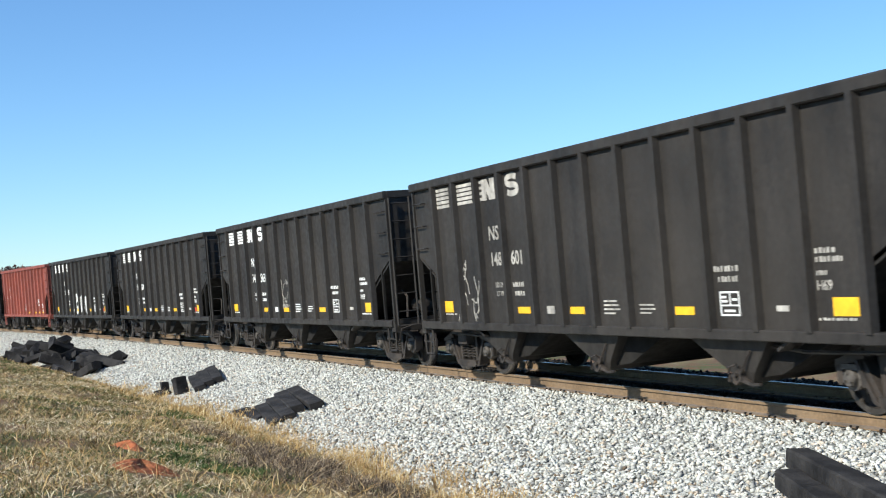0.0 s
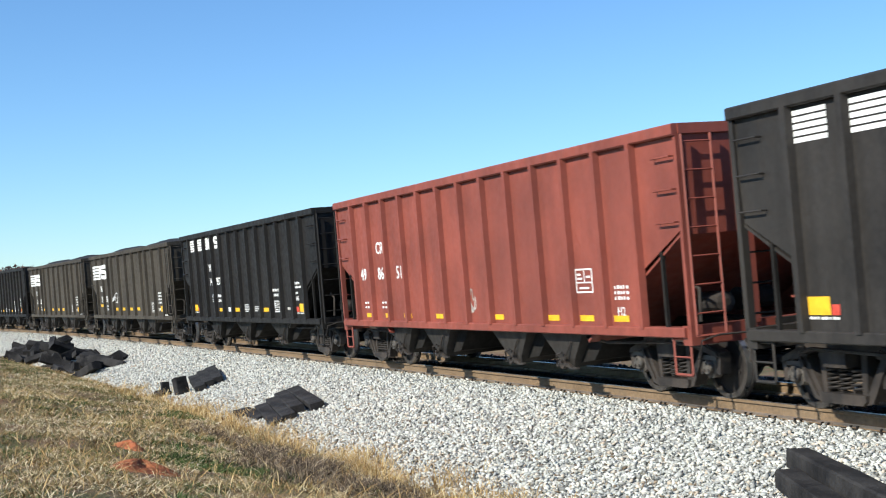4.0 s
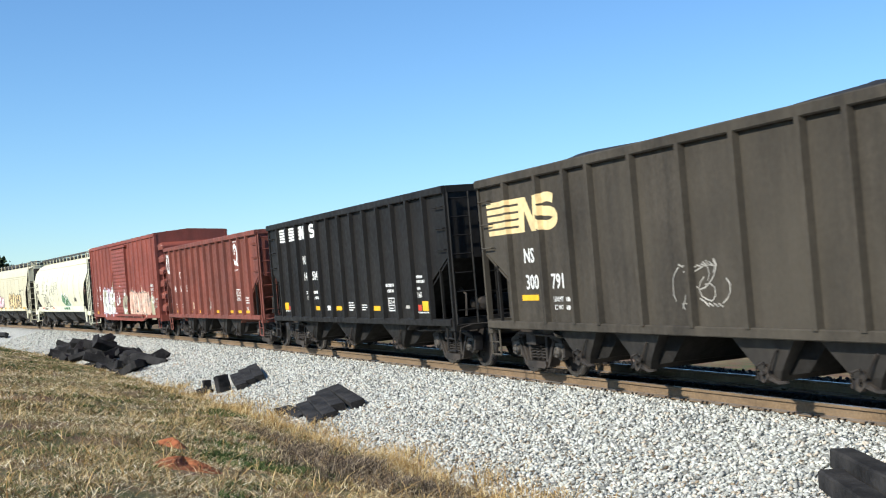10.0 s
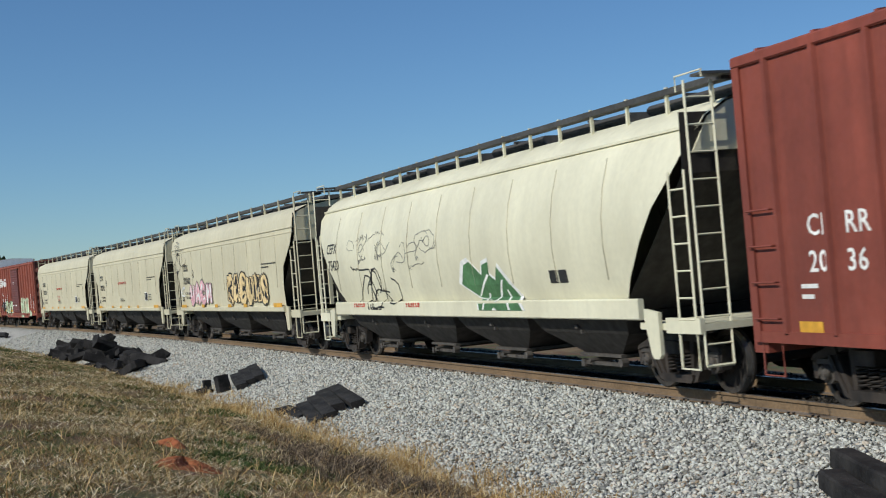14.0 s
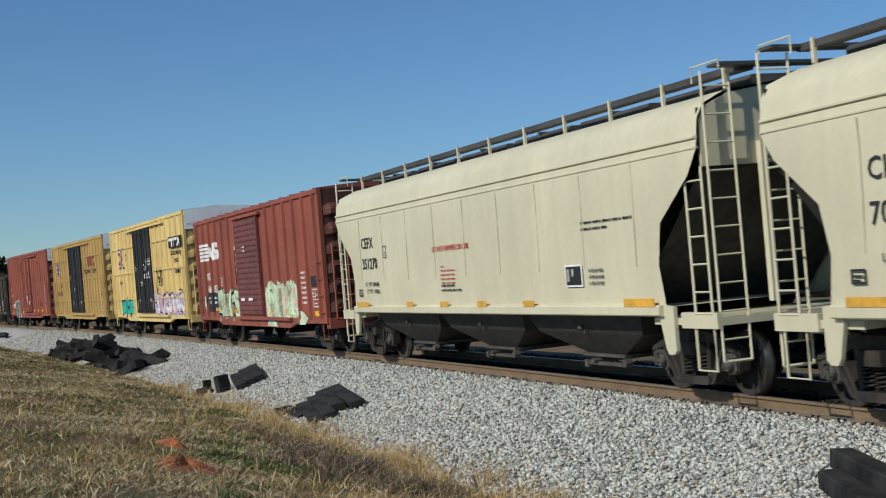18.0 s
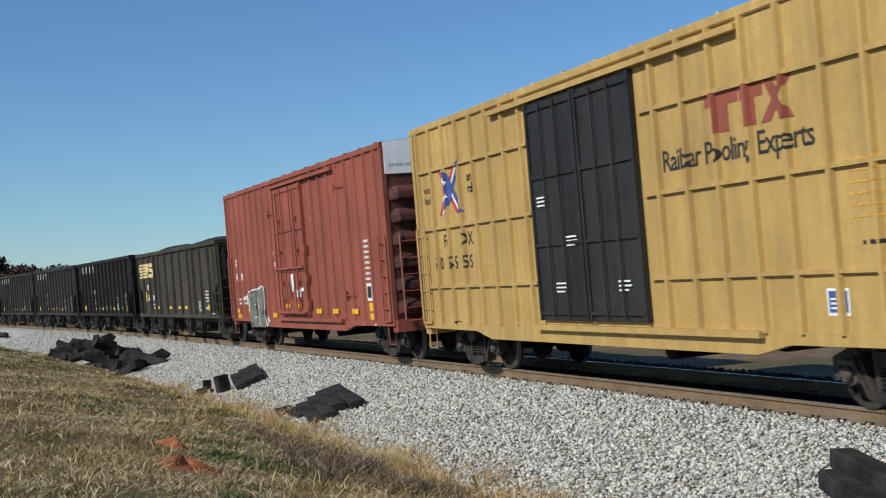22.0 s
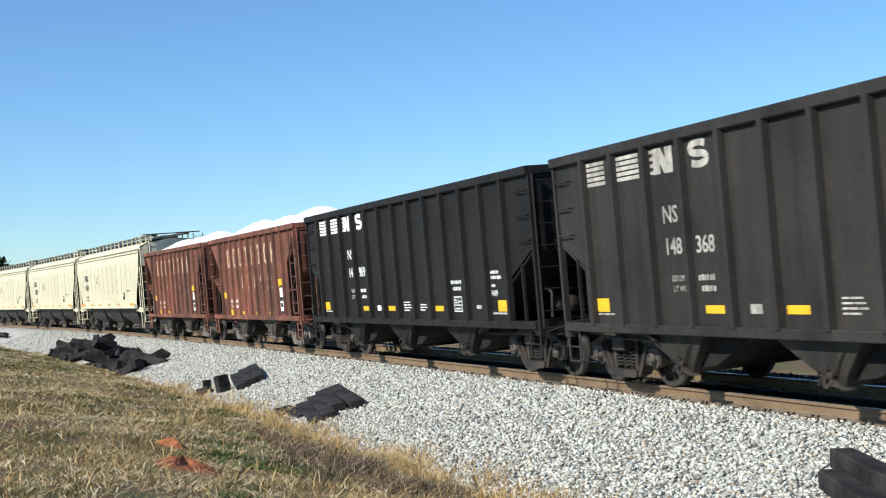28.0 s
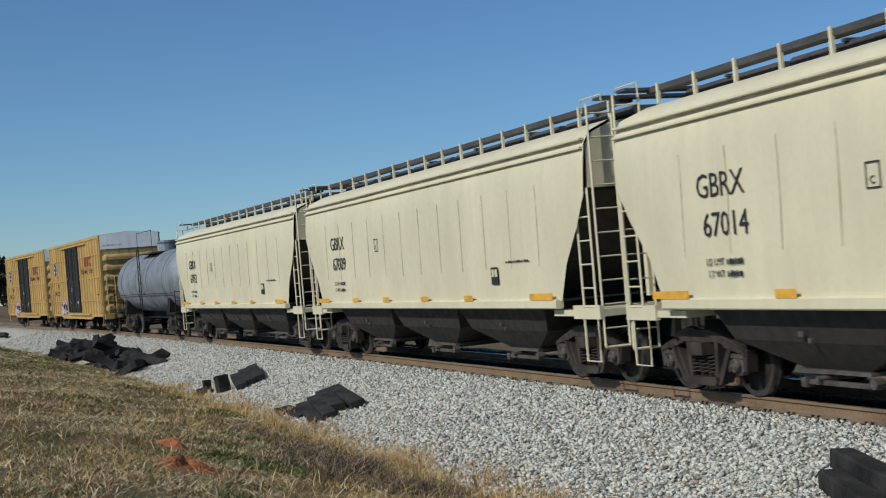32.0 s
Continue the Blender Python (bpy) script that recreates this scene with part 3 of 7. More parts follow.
def open_hopper(label, paint, L=14.3, top=3.77, posts=13, bays=3, sill=1.02, gap=0.75, slope_in=1.14, xs=None, truck_in=1.2, margin=1.15, side_ladder=False, steep=False, depth=0.11):
    """An open-topped ribbed hopper car; its front end is at +x and its origin on the rails."""
    car = tagged(new("hopper_car", None), label, "hopper car", "cars of the train")
    h = L / 2
    ys = 1.50
    for g in (-1, 1):
        y = g * ys
        # side sheet, cut away at both ends above the slope sheets
        z1, z2 = (sill + 1.6, top - 0.2) if steep else (sill + 0.80, sill + 1.32)
        ring = [(-h + slope_in, sill), (h - slope_in, sill), (h - slope_in, z1), (h - 0.10, z2), (h - 0.02, top - 0.05), (-h + 0.02, top - 0.05), (-h + 0.10, z2), (-h + slope_in, z1)]
        part("side_sheet", Kit().prism(ring, "y", y - 0.012, y + 0.012), paint, car)
        part("side_sill", Kit().bevelled(-h + 0.1, h - 0.1, y - 0.09, y + 0.09, sill - 0.12, sill + 0.02, 0.015), paint, car)
        part("top_chord", Kit().bevelled(-h, h, y - 0.10 if g < 0 else y - 0.04, y + 0.04 if g < 0 else y + 0.10, top - 0.16, top, 0.02), paint, car)
        for x in xs or [-h + margin + (L - 2 * margin) * i / (posts - 1) for i in range(posts)]:
            z0 = sill if abs(x) < h - slope_in else z1 + (z2 - z1) * (abs(x) - (h - slope_in)) / (slope_in - 0.1)
            y0, y1 = (y - depth, y - 0.008) if g < 0 else (y + 0.008, y + depth)
            w = 0.05
            yo, yi = (y0, y1) if g < 0 else (y1, y0)
            part("side_post", Kit().prism([(x - w - 0.02, yi), (x - w, yo), (x + w, yo), (x + w + 0.02, yi)], "z", z0, top - 0.14), paint, car)
        for e in (-1, 1):
            k = Kit().box(min(e * (h - 0.07), e * h), max(e * (h - 0.07), e * h), y - 0.05, y + 0.05, sill, top - 0.1)
            part("corner_post", k, paint, car)
            part("opening_post", Kit().box(e * (h - 0.62) - 0.025, e * (h - 0.62) + 0.025, y - 0.025, y + 0.025, sill, sill + 1.05), DARK, car)
    for e in (-1, 1):
        k = Kit().box(min(e * (h - 0.05), e * (h - 0.02)), max(e * (h - 0.05), e * (h - 0.02)), -ys, ys, sill + 1.25, top - 0.02)
        part("end_sheet", k, paint, car)
        for y in (-0.5, 0.5):
            part("end_post", Kit().box(min(e * (h - 0.02), e * (h + 0.03)), max(e * (h - 0.02), e * (h + 0.03)), y - 0.05, y + 0.05, sill, top - 0.1), paint, car)
        a, b = e * (h - 0.05), e * (h - 2.9)
        k = Kit().solid([(a, -ys, sill + 1.28), (a, ys, sill + 1.28), (b, ys, sill - 0.25), (b, -ys, sill - 0.25), (a, -ys, sill + 1.32), (a, ys, sill + 1.32), (b, ys, sill - 0.21), (b, -ys, sill - 0.21)], [(0, 1, 2, 3), (4, 5, 6, 7), (0, 1, 5, 4), (1, 2, 6, 5), (2, 3, 7, 6), (3, 0, 4, 7)])
        part("slope_sheet", k, paint, car)
        part("end_chord", Kit().box(min(e * (h - 0.12), e * (h + 0.02)), max(e * (h - 0.12), e * (h + 0.02)), -ys, ys, top - 0.14, top), paint, car)
        part("end_sill", Kit().box(min(e * (h - 0.2), e * h), max(e * (h - 0.2), e * h), -ys - 0.05, ys + 0.05, sill - 0.22, sill + 0.04), paint, car)
        ladder(car, e * (h + 0.06), -1.27, sill - 0.1, top - 0.15, "y", paint, width=0.46)
        for g in (-1, 1):
            if side_ladder and e * g < 0:
                ladder(car, e * (h - 0.30), g * (ys + 0.08), sill + 0.1, top - 0.2, "x", paint, width=0.50)
            else:
                for z in (top - 0.42, top - 0.86, top - 1.3):
                    grab(car, [(e * (h - 0.12), g * ys, z), (e * (h - 0.12), g * (ys + 0.09), z), (e * (h - 0.58), g * (ys + 0.09), z), (e * (h - 0.58), g * ys, z)], paint)
        # sill step below the corner
        ladder(car, e * (h - 0.28), -ys - 0.02, sill - 0.62, sill - 0.1, "x", paint, width=0.4, step=0.24, name="sill_step")
    # brake gear on the front end
    part("brake_wheel", Kit().loft([[(h + 0.2 + dx, 0.45 + r * math.cos(t * math.pi / 8), sill + 1.0 + r * math.sin(t * math.pi / 8)) for t in range(16)] for r, dx in ((0.25, 0), (0.28, 0.02), (0.25, 0.04), (0.22, 0.02), (0.25, 0))], caps=False), paint, car)
    part("brake_platform", Kit().box(h, h + 0.3, 0.1, 1.0, sill + 0.28, sill + 0.31), paint, car)
    part("brake_cylinder", Kit().lathe([(0.02, -0.3), (0.16, -0.28), (0.16, 0.28), (0.02, 0.3)], (h - 0.75, sill + 0.3), 12), DARK, car)
    part("centre_sill", Kit().box(-h - 0.1, h + 0.1, -0.2, 0.2, 0.72, 1.05), DARK, car)
    for e in (-1, 1):
        part("uncoupling_lever", Kit().tube([(e * (h + 0.05), -1.5, 0.62), (e * (h + 0.08), -1.45, 0.86), (e * (h + 0.12), -1.2, 0.92), (e * (h + 0.3), -0.4, 0.92), (e * (h + 0.42), -0.12, 1.0)], 0.014, 5), STEEL, car)
        part("air_pipe", Kit().tube([(e * (h - 3.4), -1.28, sill - 0.2), (e * (h - 2.6), -1.3, sill - 0.26), (e * (h - 0.9), -1.3, sill - 0.22), (e * (h - 0.4), -1.1, sill - 0.3)], 0.025, 5), STEEL, car)
        part("reservoir", Kit().loft([[(e * (h - 0.85) + dx, -0.55 + q * math.cos(t * math.pi / 6), sill + 0.28 + q * math.sin(t * math.pi / 6)) for t in range(12)] for dx, q in ((-0.3, 0.05), (-0.26, 0.15), (0.26, 0.15), (0.3, 0.05))]), STEEL, car)
        part("brake_lever", Kit().tube([(e * (h - 0.5), -1.05, sill + 0.05), (e * (h - 0.55), -1.0, sill + 0.5), (e * (h - 0.95), -0.95, sill + 0.62)], 0.025, 5), STEEL, car)
    locks = {2: (-1.75, 1.75), 3: (-3.55, -0.15, 3.45), 4: (-3.75, -1.75, 1.55, 3.45)}[bays]
    wide = {2: 1.5, 3: 1.45, 4: 1.05}[bays]
    lo = 0.34
    for x in locks:
        k = Kit()
        tops = [(x - wide, -1.42, sill), (x + 0.62, -1.42, sill), (x + 0.62, 1.42, sill), (x - wide, 1.42, sill)]
        mid = [(x - 0.42, -1.36, lo + 0.14), (x + 0.12, -1.36, lo + 0.14), (x + 0.12, 1.36, lo + 0.14), (x - 0.42, 1.36, lo + 0.14)]
        foot = [(x - 0.22, -1.32, lo), (x + 0.02, -1.32, lo), (x + 0.02, 1.32, lo), (x - 0.22, 1.32, lo)]
        k.loft([tops, mid, foot])
        bay = part("hopper_bay", k, paint if paint is JET else OLIVE if paint is RUST else BLACK, car)
        # Inner slope sheet; its near-black colour paints the shade behind the bays.
        part("ridge_sheet", Kit().prism([(x + 0.02, lo + 0.06), (x + 0.6, sill - 0.01), (x + (1.75 if bays == 3 else 1.1), sill - 0.01), (x + 0.5, lo + 0.12)], "y", -1.22, 1.22), DARK, bay)
        k = Kit().tube([(x - 0.18, -1.47, lo + 0.1), (x - 0.18, 1.47, lo + 0.1)], 0.035)
        k.prism([(x - 0.34, lo + 0.02), (x - 0.22, lo - 0.03), (x - 0.08, lo + 0.06), (x - 0.12, lo + 0.2), (x - 0.17, lo + 0.22), (x - 0.2, lo + 0.14), (x - 0.33, lo + 0.1)], "y", -1.42, -1.34)
        k.prism([(x - 0.14, lo + 0.02), (x + 0.1, lo - 0.03), (x + 0.26, lo - 0.01), (x + 0.25, lo + 0.02), (x + 0.1, lo + 0.01), (x - 0.1, lo + 0.08)], "y", -1.41, -1.36)
        k.tube([(x - 0.12, -1.42, lo + 0.1), (x + 0.08, -1.42, lo + 0.36), (x + 0.14, -1.42, lo + 0.42)], 0.016, 5)
        k.tube([(x - 0.3, -1.46, lo + 0.02), (x - 0.26, -1.48, lo + 0.2), (x - 0.12, -1.46, lo + 0.24)], 0.02, 5)
        part("gate_lock", k, DUSTSTEEL if paint is RUST else STEEL, bay)
    for e in (-1, 1):
        truck(car, e * (h - truck_in), paint is RUST)
    couplers(car, h + gap)
    return car


def frame_mark(car, x, z, y, w=0.42, h=0.46, material=WHITE):
    """The lined consolidated stencil box."""
    t = 0.024
    blot(car, material, [rect(x + w * 0.1, z + h * 0.55, w * 0.28, 0.03), rect(x + w * 0.1, z + h * 0.72, w * 0.22, 0.03), rect(x + w * 0.62, z + h * 0.62, w * 0.25, 0.03), rect(x + w * 0.2, z + h * 0.16, w * 0.55, 0.03), rect(x, z, w, t), rect(x, z + h - t, w, t), rect(x, z, t, h), rect(x + w - t, z, t, h), rect(x, z + h * 0.4, w, t * 0.8), rect(x + w * 0.5, z + h * 0.4, t * 0.8, h * 0.55)], y, "stencil_box")


def bend(cx, cz, rx, rz, a0, a1, n=9):
    return [(cx + rx * math.cos(radians(a0 + (a1 - a0) * i / n)), cz + rz * math.sin(radians(a0 + (a1 - a0) * i / n))) for i in range(n + 1)]


def hook_mark(car, x, z, w, h, t, material, y):
    """A plain double-hooked band."""
    k = Kit()
    q = (h - t) / 4
    cx, rx = x + w / 2, (w - t) / 2
    line = bend(cx, z + h - t / 2 - q, rx, q, 35, 270, 12) + bend(cx, z + t / 2 + q, rx, q, 90, -145, 12)[1:]
    near, far = [], []
    for i, (px, pz) in enumerate(line):
        (ax, az), (bx, bz) = line[max(0, i - 1)], line[min(len(line) - 1, i + 1)]
        n = math.hypot(bx - ax, bz - az) or 1
        ox, oz = -(bz - az) / n * t / 2, (bx - ax) / n * t / 2
        near.append((px + ox, pz + oz))
        far.append((px - ox, pz - oz))
    k.loft([[(u, y - 0.003, w), (u, y, w), (p, y, q_), (p, y - 0.003, q_)] for (u, w), (p, q_) in zip(near, far)])
    return part("curved_mark", k, material, car)


def zigzag_mark(car, x, z, w, h, t, material, y, lean=0.0):
    """A plain slanted band between two uprights."""
    sh = lean * h
    k = Kit().prism(rect(x, z, t, h, sh), "y", y - 0.003, y)
    k.prism(rect(x + w - t, z, t, h, sh), "y", y - 0.003, y)
    k.prism([(x + w - t * 1.25, z), (x + w - t * 0.2, z), (x + t * 1.2 + sh, z + h), (x + t * 0.2 + sh, z + h)], "y", y - 0.0035, y)
    return part("block_mark", k, material, car)


def stripe_mark(car, x, z, y, material, old=True):
    """The road's mark as plain shapes: stripes, a slanted block and a hooked band."""
    if old:
        for i in range(2):
            for r in range(5):
                blot(car, material, [rect(x + i * 1.08, z + r * 0.079, 0.69, 0.056)], y, "striped_mark")
        xn = x + 2.2
        zigzag_mark(car, xn, z, 0.54, 0.372, 0.19, material, y)
        for r in range(4):
            blot(car, material, [rect(xn - 0.09, z + r * 0.1 + 0.01, 0.09, 0.05)], y, "striped_mark")
        hook_mark(car, x + 3.16, z - 0.012, 0.53, 0.40, 0.10, material, y)
    else:
        for r in range(5):
            blot(car, material, [rect(x - 0.01 * r, z + r * 0.131, 1.42 + 0.035 * r, 0.092)], y, "striped_mark")
        zigzag_mark(car, x + 1.38, z, 0.84, 0.616, 0.24, material, y, 0.1)
        hook_mark(car, x + 2.16, z - 0.012, 0.84, 0.65, 0.165, material, y)


def letter_black_hopper(car, number, material=WHITE, corner=REFLECT, tag=False, h=7.15, side="H69"):
    """Lettering of the black hopper cars, on the face of the sheet, panel by panel."""
    y = -1.514
    stripe_mark(car, -6.02, 3.19, y, material)
    words("NS", 0.345, -3.69, 2.49, y, car, material, "reporting_mark")
    words(number[:3], 0.335, -3.70, 2.04, y, car, material, "road_number", 0.95)
    words(number[3:], 0.335, -2.86, 2.04, y, car, material, "road_number", 0.95)
    words("LD LMT", 0.125, -3.56, 1.66, y, car, material, "weight_lettering", 0.95)
    words("LT WT", 0.125, -3.54, 1.51, y, car, material, "weight_lettering", 0.95)
    bars(car, material, -2.84, 1.66, 0.42, 0.1, 1, y, "weight_lettering", 6)
    bars(car, material, -2.78, 1.51, 0.36, 0.1, 1, y, "weight_lettering", 5)
    blot(car, corner, [rect(-5.99, 1.22, 0.45, 0.21)], y, "reflector")
    bars(car, material, -5.99, 1.17, 0.62, 0.04, 1, y, cols=9)
    for x in (-2.73, -0.87, 2.12):
        blot(car, corner, [rect(x, 1.21, 0.46, 0.11)], y, "reflector")
    blot(car, material, [rect(-1.66, 1.21, 0.26, 0.125)], y, "white_sticker")
    bars(car, material, 0.2, 1.21, 0.46, 0.24, 4, y, cols=1)
    bars(car, material, 1.22, 1.22, 0.40, 0.17, 3, y, cols=1)
    frame_mark(car, 3.18, 1.2, y, 0.42, 0.31)
    bars(car, material, 3.02, 1.76, 0.62, 0.09, 1, y, cols=8)
    bars(car, material, 3.18, 1.63, 0.44, 0.09, 1, y, cols=6)
    blot(car, FADED, [rect(4.33, 1.26, 0.24, 0.07)], y, "small_lettering")
    words(side, 0.17, 5.1, 1.50, y, car, material, "class_lettering", 0.9)
    bars(car, material, 5.12, 1.67, 0.2, 0.07, 1, y, cols=4)
    bars(car, material, 5.12, 1.92, 0.36, 0.08, 1, y, cols=5)
    bars(car, material, 5.12, 1.82, 0.5, 0.08, 1, y, cols=7)
    blot(car, corner, [rect(5.36, 1.21, 0.43, 0.21)], y, "reflector")
    bars(car, material, 5.1, 1.16, 0.66, 0.04, 1, y, cols=9)
    if tag:
        blot(car, REDINK, [rect(-5.52, 1.22, 0.14, 0.12)], y, "red_sticker")
        blot(car, REDINK, [rect(5.1, 1.21, 0.2, 0.13)], y, "red_sticker")


def letter_faded_hopper(car, number, material=WHITE, h=7.45):
    y = -1.514
    stripe_mark(car, -7.08, 2.62, y, material, old=False)
    words("NS", 0.36, -5.6, 2.08, y, car, WHITE, "reporting_mark")
    words(number[:3], 0.36, -5.59, 1.61, y, car, WHITE, "road_number")
    words(number[3:], 0.36, -4.54, 1.61, y, car, WHITE, "road_number")
    words("LD LMT", 0.12, -4.5, 1.39, y, car, WHITE, "weight_lettering", 0.9)
    words("LT WT", 0.12, -4.48, 1.25, y, car, WHITE, "weight_lettering", 0.9)
    bars(car, WHITE, -4.02, 1.39, 0.3, 0.09, 1, y, "weight_lettering", 5)
    bars(car, WHITE, -4.02, 1.25, 0.26, 0.09, 1, y, "weight_lettering", 5)
    blot(car, REFLECT, [{"301631": rect(-5.34, 1.23, 0.38, 0.2), "301348": rect(-6.0, 1.56, 0.2, 0.44)}.get(number, rect(-5.8, 1.41, 0.7, 0.1))], y, "reflector")
    for x in ((-2.6, -1.25, 0.2, 1.5) if number == "301507" else (-3.58, -1.22, 0.45, 1.6)):
        if number in ("300791",):
            break
        blot(car, REFLECT, [rect(x, 1.24, 0.44, 0.12)], y, "reflector")
    if number == "301507":
        for pts in (((-3.1, 1.75), (-3.2, 1.85), (-3.05, 1.95)), ((-3.1, 1.75), (-3.2, 1.65), (-3.02, 1.58)), ((-2.95, 1.6), (-2.9, 1.95), (-2.75, 1.62), (-2.68, 1.95)), ((-2.55, 1.6), (-2.55, 1.92), (-2.22, 1.95), (-2.2, 1.6), (-2.55, 1.6)), ((-2.4, 1.76), (-2.36, 1.76))):
            k = Kit()
            ribbon(k, pts, 0.03, y)
            part("sprayed_tag", k, WHITE, car)
    blot(car, REFLECT, [rect(5.42, 1.2, 0.5, 0.2)], y, "reflector")
    frame_mark(car, 4.05, 1.17, y, 0.5, 0.36)
    for i, c in enumerate((6, 5, 4, 4)):
        bars(car, WHITE, 5.15, 1.86 - 0.12 * i, 0.55, 0.08, 1, y, cols=c)
    words("H52R", 0.15, 5.1, 1.22, y - 0.005, car, WHITE, "class_lettering", 0.85)
    if number == "300791":
        scrawl(car, -0.2, 1.35, 0.8, 0.5, FADED, y, 91, 7, 0.016)
    bars(car, WHITE, 6.35, 1.06, 0.5, 0.05, 1, -1.6, cols=7)


# ---- box cars ----


def boxcar(label, paint, L=15.85, top=5.06, sill=0.86, ribs=16, door_paint=None, door=(-1.3, 1.6), doors=1, plug=True, roof=0.14, inset=0.35, end_paint=None, roof_paint=None, white_end=False, ridge_door=False, deep=0.055, rows=1, gap=1.05, truck_in=1.62):
    """A ribbed box car with its own ends, roof, door and running gear."""
    car = tagged(new("box_car", None), label, "box car", "cars of the train")
    h = L / 2
    ys = 1.55
    roof_paint = roof_paint or paint
    door_paint = door_paint or paint
    end_paint = end_paint or paint
    d0, d1 = door
    for g in (-1, 1):
        y = g * ys
        part("side_wall", Kit().box(-h, h, y - 0.02, y + 0.02, sill, top), paint, car)
        part("side_sill", Kit().prism([(-h, sill + 0.14), (-h, sill), (-h + 2.9, sill - 0.02), (-h + 3.6, sill - 0.16), (h - 3.6, sill - 0.16), (h - 2.9, sill - 0.02), (h, sill), (h, sill + 0.14)], "y", y - 0.05, y + 0.05), paint, car)
        part("eave", Kit().bevelled(-h, h, y - 0.07, y + 0.07, top - 0.12, top + 0.02, 0.02), paint, car)
        for i in range(ribs):
            x = -h + inset + (L - 2 * inset) * i / (ribs - 1)
            if d0 - 0.12 < x < d1 + 0.12:
                continue
            yo, yi = (y - 0.02 - deep, y - 0.015) if g < 0 else (y + 0.02 + deep, y + 0.015)
            part("side_post", Kit().prism([(x - 0.06, yi), (x - 0.035, yo), (x + 0.035, yo), (x + 0.06, yi)], "z", sill + 0.12, top - 0.10), paint, car)
        for r in range(1, rows):
            z = (1.72, 2.92, 4.12)[r - 1]
            for a, b in ((-h + 0.35, d0 - 0.1), (d1 + 0.1, h - 0.35)):
                yo, yi = (y - 0.02 - deep * 0.8, y - 0.015) if g < 0 else (y + 0.015, y + 0.02 + deep * 0.8)
                part("side_belt", Kit().box(a, b, yo, yi, z - 0.03, z + 0.03), paint, car)
        n = doors
        for i in range(n):
            a = d0 + (d1 - d0) * i / n
            b = d0 + (d1 - d0) * (i + 1) / n
            yo, yi = (y - 0.085, y - 0.021) if g < 0 else (y + 0.021, y + 0.085)
            k = Kit().box(a + 0.02, b - 0.02, yo, yi, sill + 0.22, top - 0.30)
            dr = part("door", k, door_paint, car)
            if ridge_door:
                for z in np.linspace(sill + 0.40, top - 0.45, 17):
                    yy = (y - 0.104, y - 0.08) if g < 0 else (y + 0.104, y + 0.08)
                    part("door_ridge", Kit().prism([(yy[1], z - 0.075), (yy[0], z - 0.05), (yy[0], z + 0.01), (yy[1], z + 0.075)], "x", a + 0.1, b - 0.1), door_paint, dr)
                yb = y - 0.14 if g < 0 else y + 0.14
                part("door_lever", Kit().tube([(a + 0.12, yb, sill + 1.2), (a + 0.12, yb, sill + 2.3), (a + 0.2, yb, sill + 2.34)], 0.02, 5), door_paint, dr)
                part("door_edge", Kit().box(b - 0.1, b + 0.02, min(y - g * 0.0, y + g * 0.13), max(y, y + g * 0.13), sill + 0.2, top - 0.28), door_paint, dr)
            else:
                yy = (y - 0.12, y - 0.08) if g < 0 else (y + 0.08, y + 0.12)
                for x in (a + 0.06, b - 0.06):
                    part("door_stile", Kit().box(x - 0.035, x + 0.035, yy[0], yy[1], sill + 0.22, top - 0.3), door_paint, dr)
                for z in np.linspace(sill + 0.35, top - 0.42, 4):
                    part("door_rail", Kit().box(a + 0.05, b - 0.05, yy[0], yy[1], z - 0.03, z + 0.03), door_paint, dr)
                yb = y - 0.15 if g < 0 else y + 0.15
                for x in (a + (b - a) * 0.36, a + (b - a) * 0.66):
                    part("lock_rod", Kit().tube([(x, yb, sill + 0.25), (x, yb, top - 0.34)], 0.02, 6), door_paint, dr)
        x1 = d1 + (d1 - d0) * (0.98 if doors == 1 else 0.75)
        yo, yi = (y - 0.15, y - 0.02) if g < 0 else (y + 0.02, y + 0.15)
        part("door_track", Kit().box(d0 - 0.15, min(x1, h - 0.3), yo, yi, sill + 0.06, sill + 0.15), paint, car)
        part("door_hood", Kit().box(d0 - (1.6 if doors > 1 else 0.2), min(x1, h - 0.3) if not ridge_door else d1 + 0.3, yo, yi, top - 0.27, top - 0.19), paint, car)
        for e in (-1, 1):
            if ridge_door:
                for z in (sill + 0.3, sill + 0.75, sill + 1.2, sill + 1.65):
                    grab(car, [(e * (h - 0.1), y, z), (e * (h - 0.1), y + g * 0.09, z), (e * (h - 0.6), y + g * 0.09, z), (e * (h - 0.6), y, z)], paint)
            else:
                ladder(car, e * (h - 0.30), y + g * 0.09, sill + 0.1, sill + 2.1, "x", paint, width=0.46)
            part("sill_step", Kit().tube([(e * (h - 0.1), y, sill), (e * (h - 0.1), y, sill - 0.42), (e * (h - 0.52), y, sill - 0.42), (e * (h - 0.52), y, sill)], 0.018, 5), paint, car)
    k = Kit().prism([(-ys - 0.02, top), (ys + 0.02, top), (ys + 0.02, top + 0.03), (0, top + roof), (-ys - 0.02, top + 0.03)], "x", -h, h)
    rf = part("roof", k, roof_paint, car)
    for i in range(14):
        x = -h + 0.5 + (L - 1) * i / 13
        part("roof_seam", Kit().prism([(-ys, top + 0.03), (0, top + roof), (ys, top + 0.03), (ys, top + 0.06), (0, top + roof + 0.035), (-ys, top + 0.06)], "x", x - 0.04, x + 0.04), roof_paint, rf)
